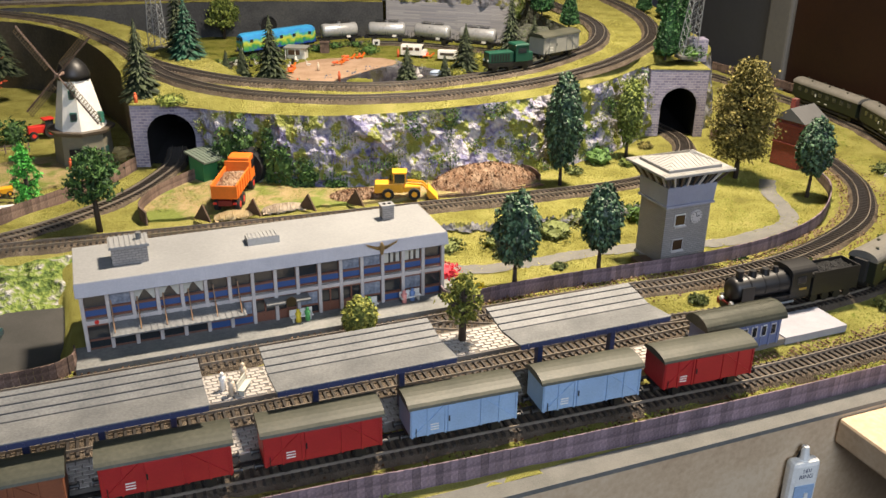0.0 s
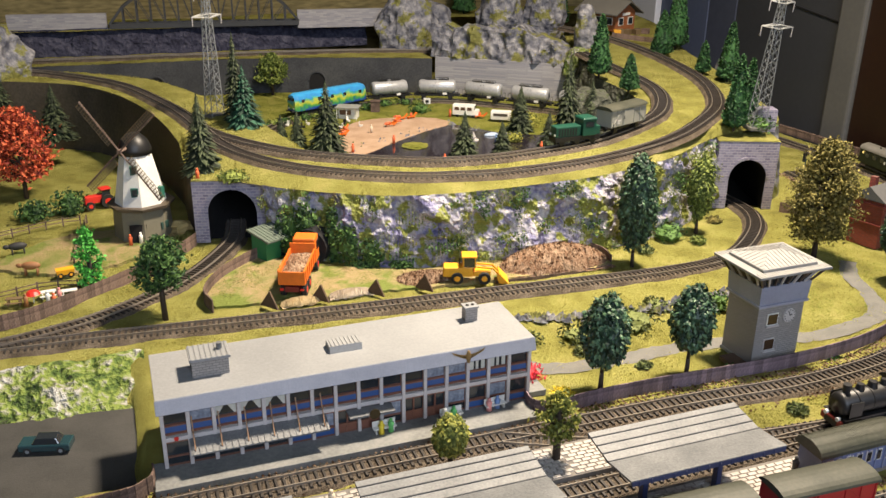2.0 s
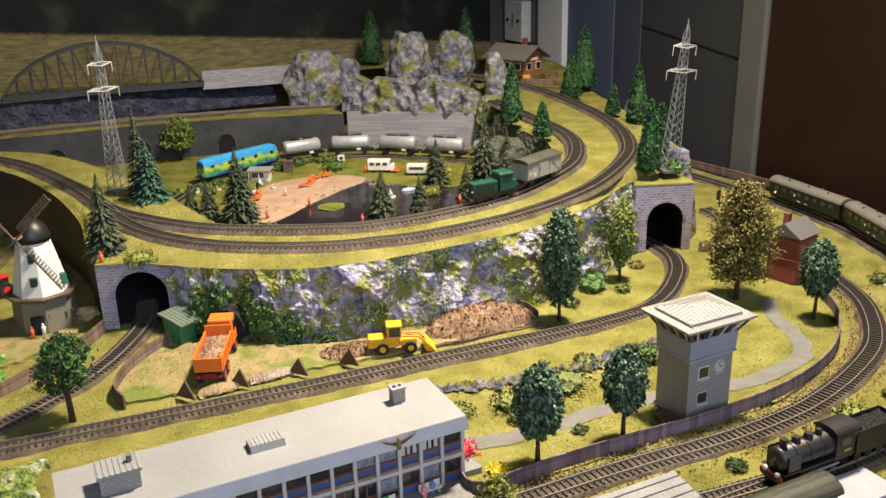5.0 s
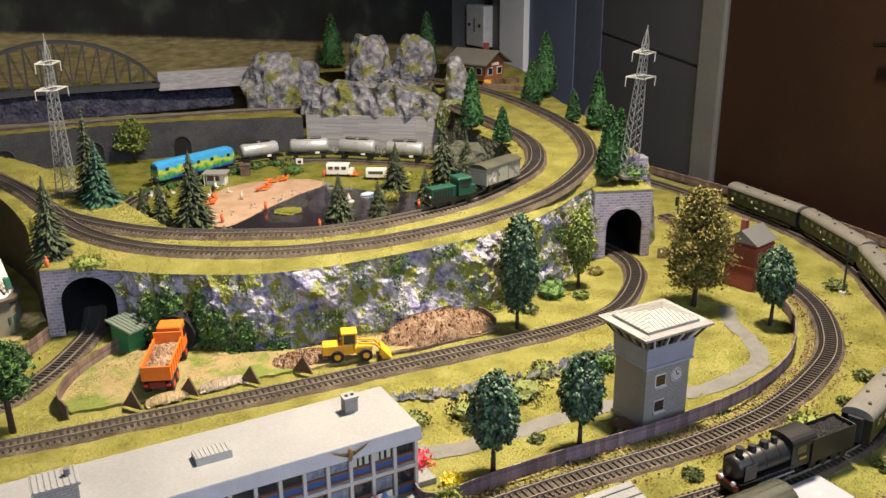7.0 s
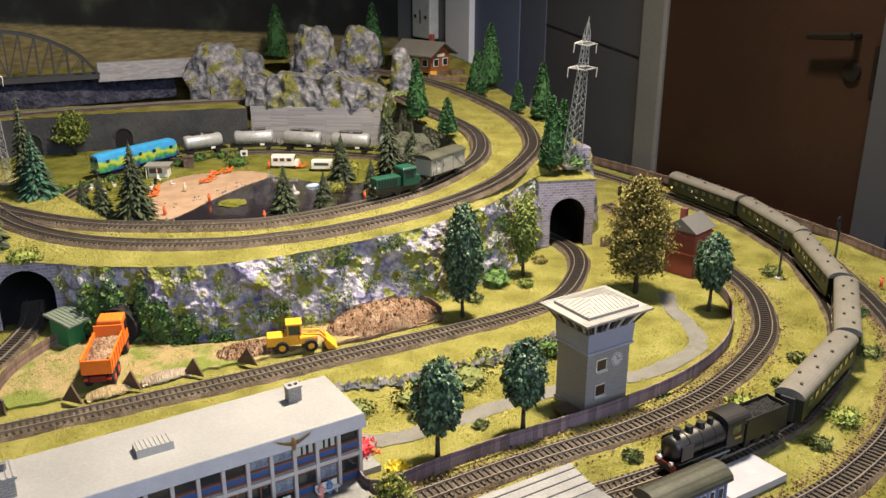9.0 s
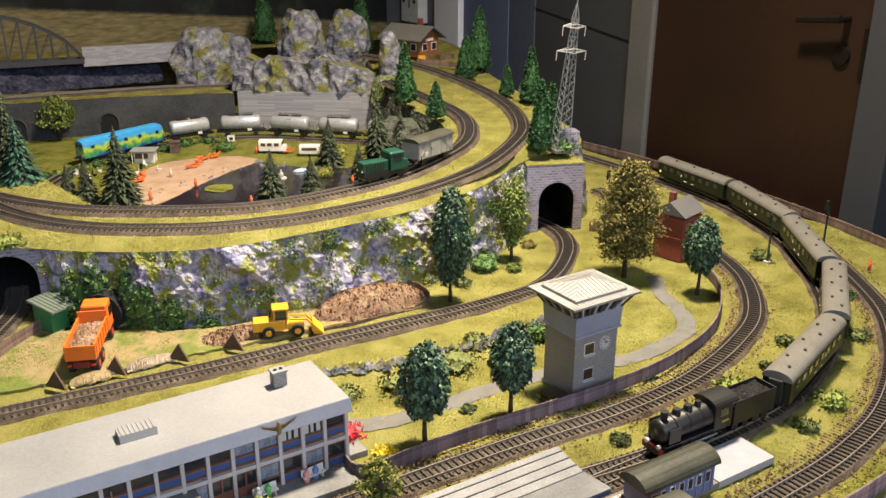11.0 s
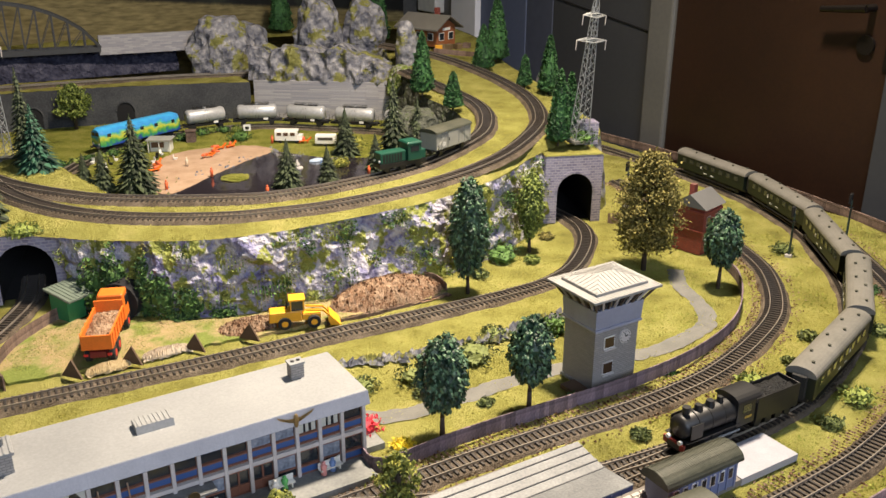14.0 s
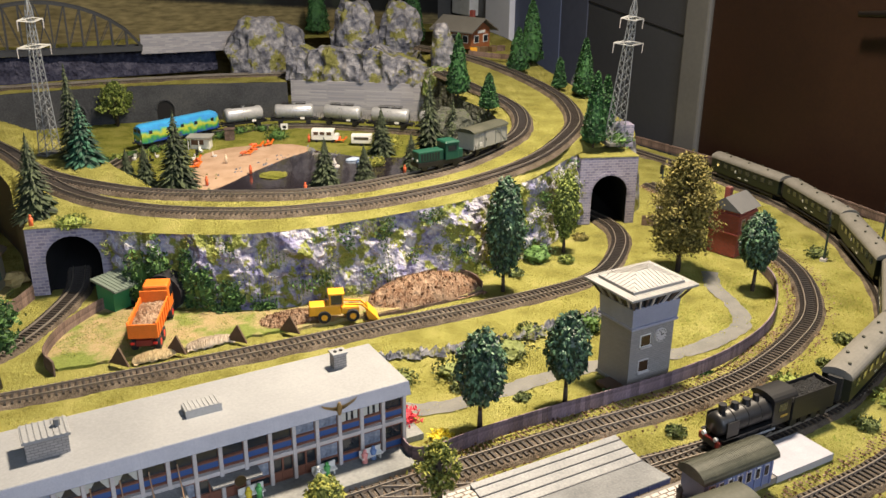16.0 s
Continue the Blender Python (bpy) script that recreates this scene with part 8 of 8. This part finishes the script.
# ---- chalet at the back, red house, signals and small trackside things ----
CHWOOD = mat("orange_brown_boards", [(0.22, 0.07, 0.025), (0.36, 0.13, 0.05)], 0.6, fine=4, coarse=0.5, bump=0.3)
ch = thing("chalet_station", 131.4, 214.4, 18.2, -70, "orange-brown wooden chalet with a grey gabled roof", "chalet")
part("wall", Shape().box(0, 0, 0, 9.5, 6.0, 4.2), CHWOOD, ch, bevel=0.05)
part("gable", Shape().add([(-4.75, -3.0, 4.2), (-4.75, 3.0, 4.2), (-4.75, 0, 6.2), (4.75, -3.0, 4.2), (4.75, 3.0, 4.2), (4.75, 0, 6.2)], [(0, 2, 1), (3, 4, 5), (0, 3, 5, 2), (1, 2, 5, 4)]), CHWOOD, ch)
roofm = plain("grey_shingle", (0.14, 0.135, 0.12), 0.8)
for sy in (-1, 1):
    part("roof", Shape().add([(-6, 0, 6.7), (6, 0, 6.7), (6, sy * 4.4, 3.9), (-6, sy * 4.4, 3.9), (-6, 0, 6.4), (6, 0, 6.4), (6, sy * 4.4, 3.6), (-6, sy * 4.4, 3.6)], [(0, 1, 2, 3), (7, 6, 5, 4), (3, 2, 6, 7), (0, 3, 7, 4), (1, 5, 6, 2)]), roofm, ch)
for y in (-1.5, 1.5):
    for sx in (-1, 1):
        w = part("window", Shape().box(sx * 4.78, y, 1.3, 0.12, 1.6, 1.7), WHITE, ch)
        part("pane", Shape().box(sx * 4.85, y, 1.45, 0.06, 1.3, 1.4), GLASSD, w)
for x in (-3, 0, 3):
    w = part("window", Shape().box(x, -3.03, 1.3, 1.6, 0.12, 1.7), WHITE, ch)
    part("pane", Shape().box(x, -3.1, 1.45, 1.3, 0.06, 1.4), GLASSD, w)
part("chimney", Shape().box(1.5, 1, 5.6, 0.9, 0.9, 2.4), REDBRICK, ch)
part("sign_board", Shape().box(4.86, 0, 3.4, 0.08, 2.4, 0.6), WHITE, ch)
ch.scale = (1.2, 1.25, 1.15)
for i, (dx, dy, c) in enumerate(((-3, -10, TAN), (-1, -11.5, TAN), (2, -11, BROWNPLANK), (1, -13, TAN), (4, -12, BROWNPLANK), (-4.5, -12.5, YELLOW))):
    ob = part("freight_crate", Shape().box(0, 0, 0, 1.8, 1.4, 1.3), c, bevel=0.06)
    ob.matrix_world = at(133 + dx, 211.5 + dy * 0.55, 17.9, i * 31)
    tagged(ob, "small wooden crate on the chalet's loading place", "crate", "crates by the chalet")
fence([(126.5, 203, 17.8), (132, 198, 17.3), (137, 194.5, 17.0)], 1.3, BROWNPLANK, "low brown plank fence before the chalet", "plank fences")
for x, y, z, r in ((131, 160, 14.6, 2.6), (134, 168, 15.4, 1.8), (114, 131.5, 13.2, 2.4)):
    rock(x, y, z, r, r, r * 1.3, x, ROCKGREY, "small grey boulder on the upper shelf")
bl = tagged(part("stone_block", Shape().box(114.2, 129.8, 12.4, 3.4, 3.0, 3.9, -20), STONE), "grey ashlar block above the portal", "wall", kind="structure")

ho = thing("red_house", 117.4, 105.2, 0, 14, "small dark red brick signal house with a grey roof", "house")
part("wall", Shape().box(0, 0, 0, 5.4, 5.0, 7.6), REDBRICK, ho)
part("cornice", Shape().box(0, 0, 6.6, 5.8, 5.4, 0.35).box(0, 0, 3.6, 5.7, 5.3, 0.25), plain("red_cornice", (0.24, 0.05, 0.04)), ho, bevel=0.05)
part("roof", Shape().add([(-3.2, -3, 7.6), (3.2, -3, 7.6), (3.2, 3, 7.6), (-3.2, 3, 7.6), (-3.2, 0, 9.6), (3.2, 0, 9.6)], [(0, 1, 5, 4), (2, 3, 4, 5), (1, 2, 5), (3, 0, 4), (3, 2, 1, 0)]), plain("dark_slate", (0.1, 0.1, 0.1), 0.7), ho)
part("chimney", Shape().box(-1.2, 0.6, 8.4, 0.9, 0.9, 2.4), REDBRICK, ho)
for z in (1.2, 4.4):
    for x in (-1.3, 1.3):
        w = part("window", Shape().box(x, -2.53, z, 1.2, 0.12, 1.8), plain("cream_frame", (0.35, 0.25, 0.2)), ho)
        part("pane", Shape().box(x, -2.6, z + 0.15, 0.9, 0.05, 1.5), GLASSD, w)
part("stair", Shape().box(3.6, -0.6, 0, 1.6, 2.0, 3.6, top=0.6), plain("orange_stair", (0.5, 0.13, 0.06)), ho)


def signal(x, y, label):
    g = thing("railway_signal", x, y, 0, 200, label, "signal", "signals")
    part("base", Shape().box(0, 0, -0.1, 0.9, 0.9, 0.5), STATWALL, g)
    part("pole", Shape().rod((0, 0, 0.3), (0, 0, 7.2), 0.16, 0.12), plain("dark_green_pole", (0.03, 0.06, 0.05)), g)
    hd = part("head", Shape().box(0, -0.25, 6.6, 0.95, 0.4, 1.7), COALBLACK, g, bevel=0.1)
    for z in (6.95, 7.5, 8.0):
        part("lens", Shape().rod((0, 0, z), (0, 0.02, z), 0.17, n=10), GLASSD, hd)
    part("platform", Shape().box(0, 0, 5.9, 0.9, 0.7, 0.08), COALBLACK, g)
    part("ladder", Shape().rod((0.3, 0.3, 0.4), (0.3, 0.2, 6), 0.04, n=4), COALBLACK, g)


signal(127.0, 94.6, "dark green light signal between the curved tracks")
signal(140.5, 94.2, "dark green light signal at the outer track")
signal(122.4, 127.0, "dark signal post beside the portal")
hatch = thing("point_motor", 77.6, 67.4, 0.1, 8, "rusty brown point motor box beside the turnout", "point motor")
part("box", Shape().box(0, 0, 0, 3.0, 1.6, 0.4), plain("rusty_brown", (0.12, 0.08, 0.06), 0.7), hatch, bevel=0.08)
for k in range(3):
    part("coil", Shape().rod((-0.8 + 0.8 * k, 0, 0.35), (-0.8 + 0.8 * k, 0, 0.6), 0.25), COALBLACK, hatch)
car = thing("parked_car", -2.5, 90.5, -2.15, 165, "dark blue-green parked model car on the asphalt", "car")
part("body", Shape().extrude([(-0.95, 0.3), (0.95, 0.3), (0.98, 0.9), (0.85, 1.1), (-0.85, 1.1), (-0.98, 0.9)], -2.5, 2.5), plain("dark_teal_paint", (0.02, 0.05, 0.06), 0.2, coat=0.6), car, bevel=0.12)
part("cabin", Shape().box(-0.2, 0, 1.05, 2.8, 1.7, 0.65, top=0.7), GLASSD, car, bevel=0.1)
for x in (-1.6, 1.6):
    for sy in (-1, 1):
        wheel(car, x, sy * 0.85, 0.4, 0.25, STEEL)
for x, y, rz in ((28.9, 78.0, 3), (41.0, 78.3, 6), (36.0, 78.0, 3)):
    be = thing("platform_bench", x + 0.4, y + 0.5, 0.55, rz, "small white bench before the station", "bench", "platform benches")
    part("seat", Shape().box(0, 0, 0.5, 2.4, 0.6, 0.1), WHITE, be)
    part("backrest", Shape().box(0, 0.3, 0.6, 2.4, 0.1, 0.6), WHITE, be)
    for sx in (-0.9, 0.9):
        part("leg", Shape().box(sx, 0, 0, 0.12, 0.5, 0.5), WHITE, be)
be = thing("platform_bench", 21.4, 66.8, 0.75, 60, "small cream bench on the island platform", "bench", "platform benches")
part("seat", Shape().box(0, 0, 0.5, 2.0, 0.6, 0.1), CURTAIN, be)
part("backrest", Shape().box(0, 0.3, 0.6, 2.0, 0.1, 0.7), CURTAIN, be)
for sx in (-0.8, 0.8):
    part("leg", Shape().box(sx, 0, 0, 0.12, 0.5, 0.5), CURTAIN, be)
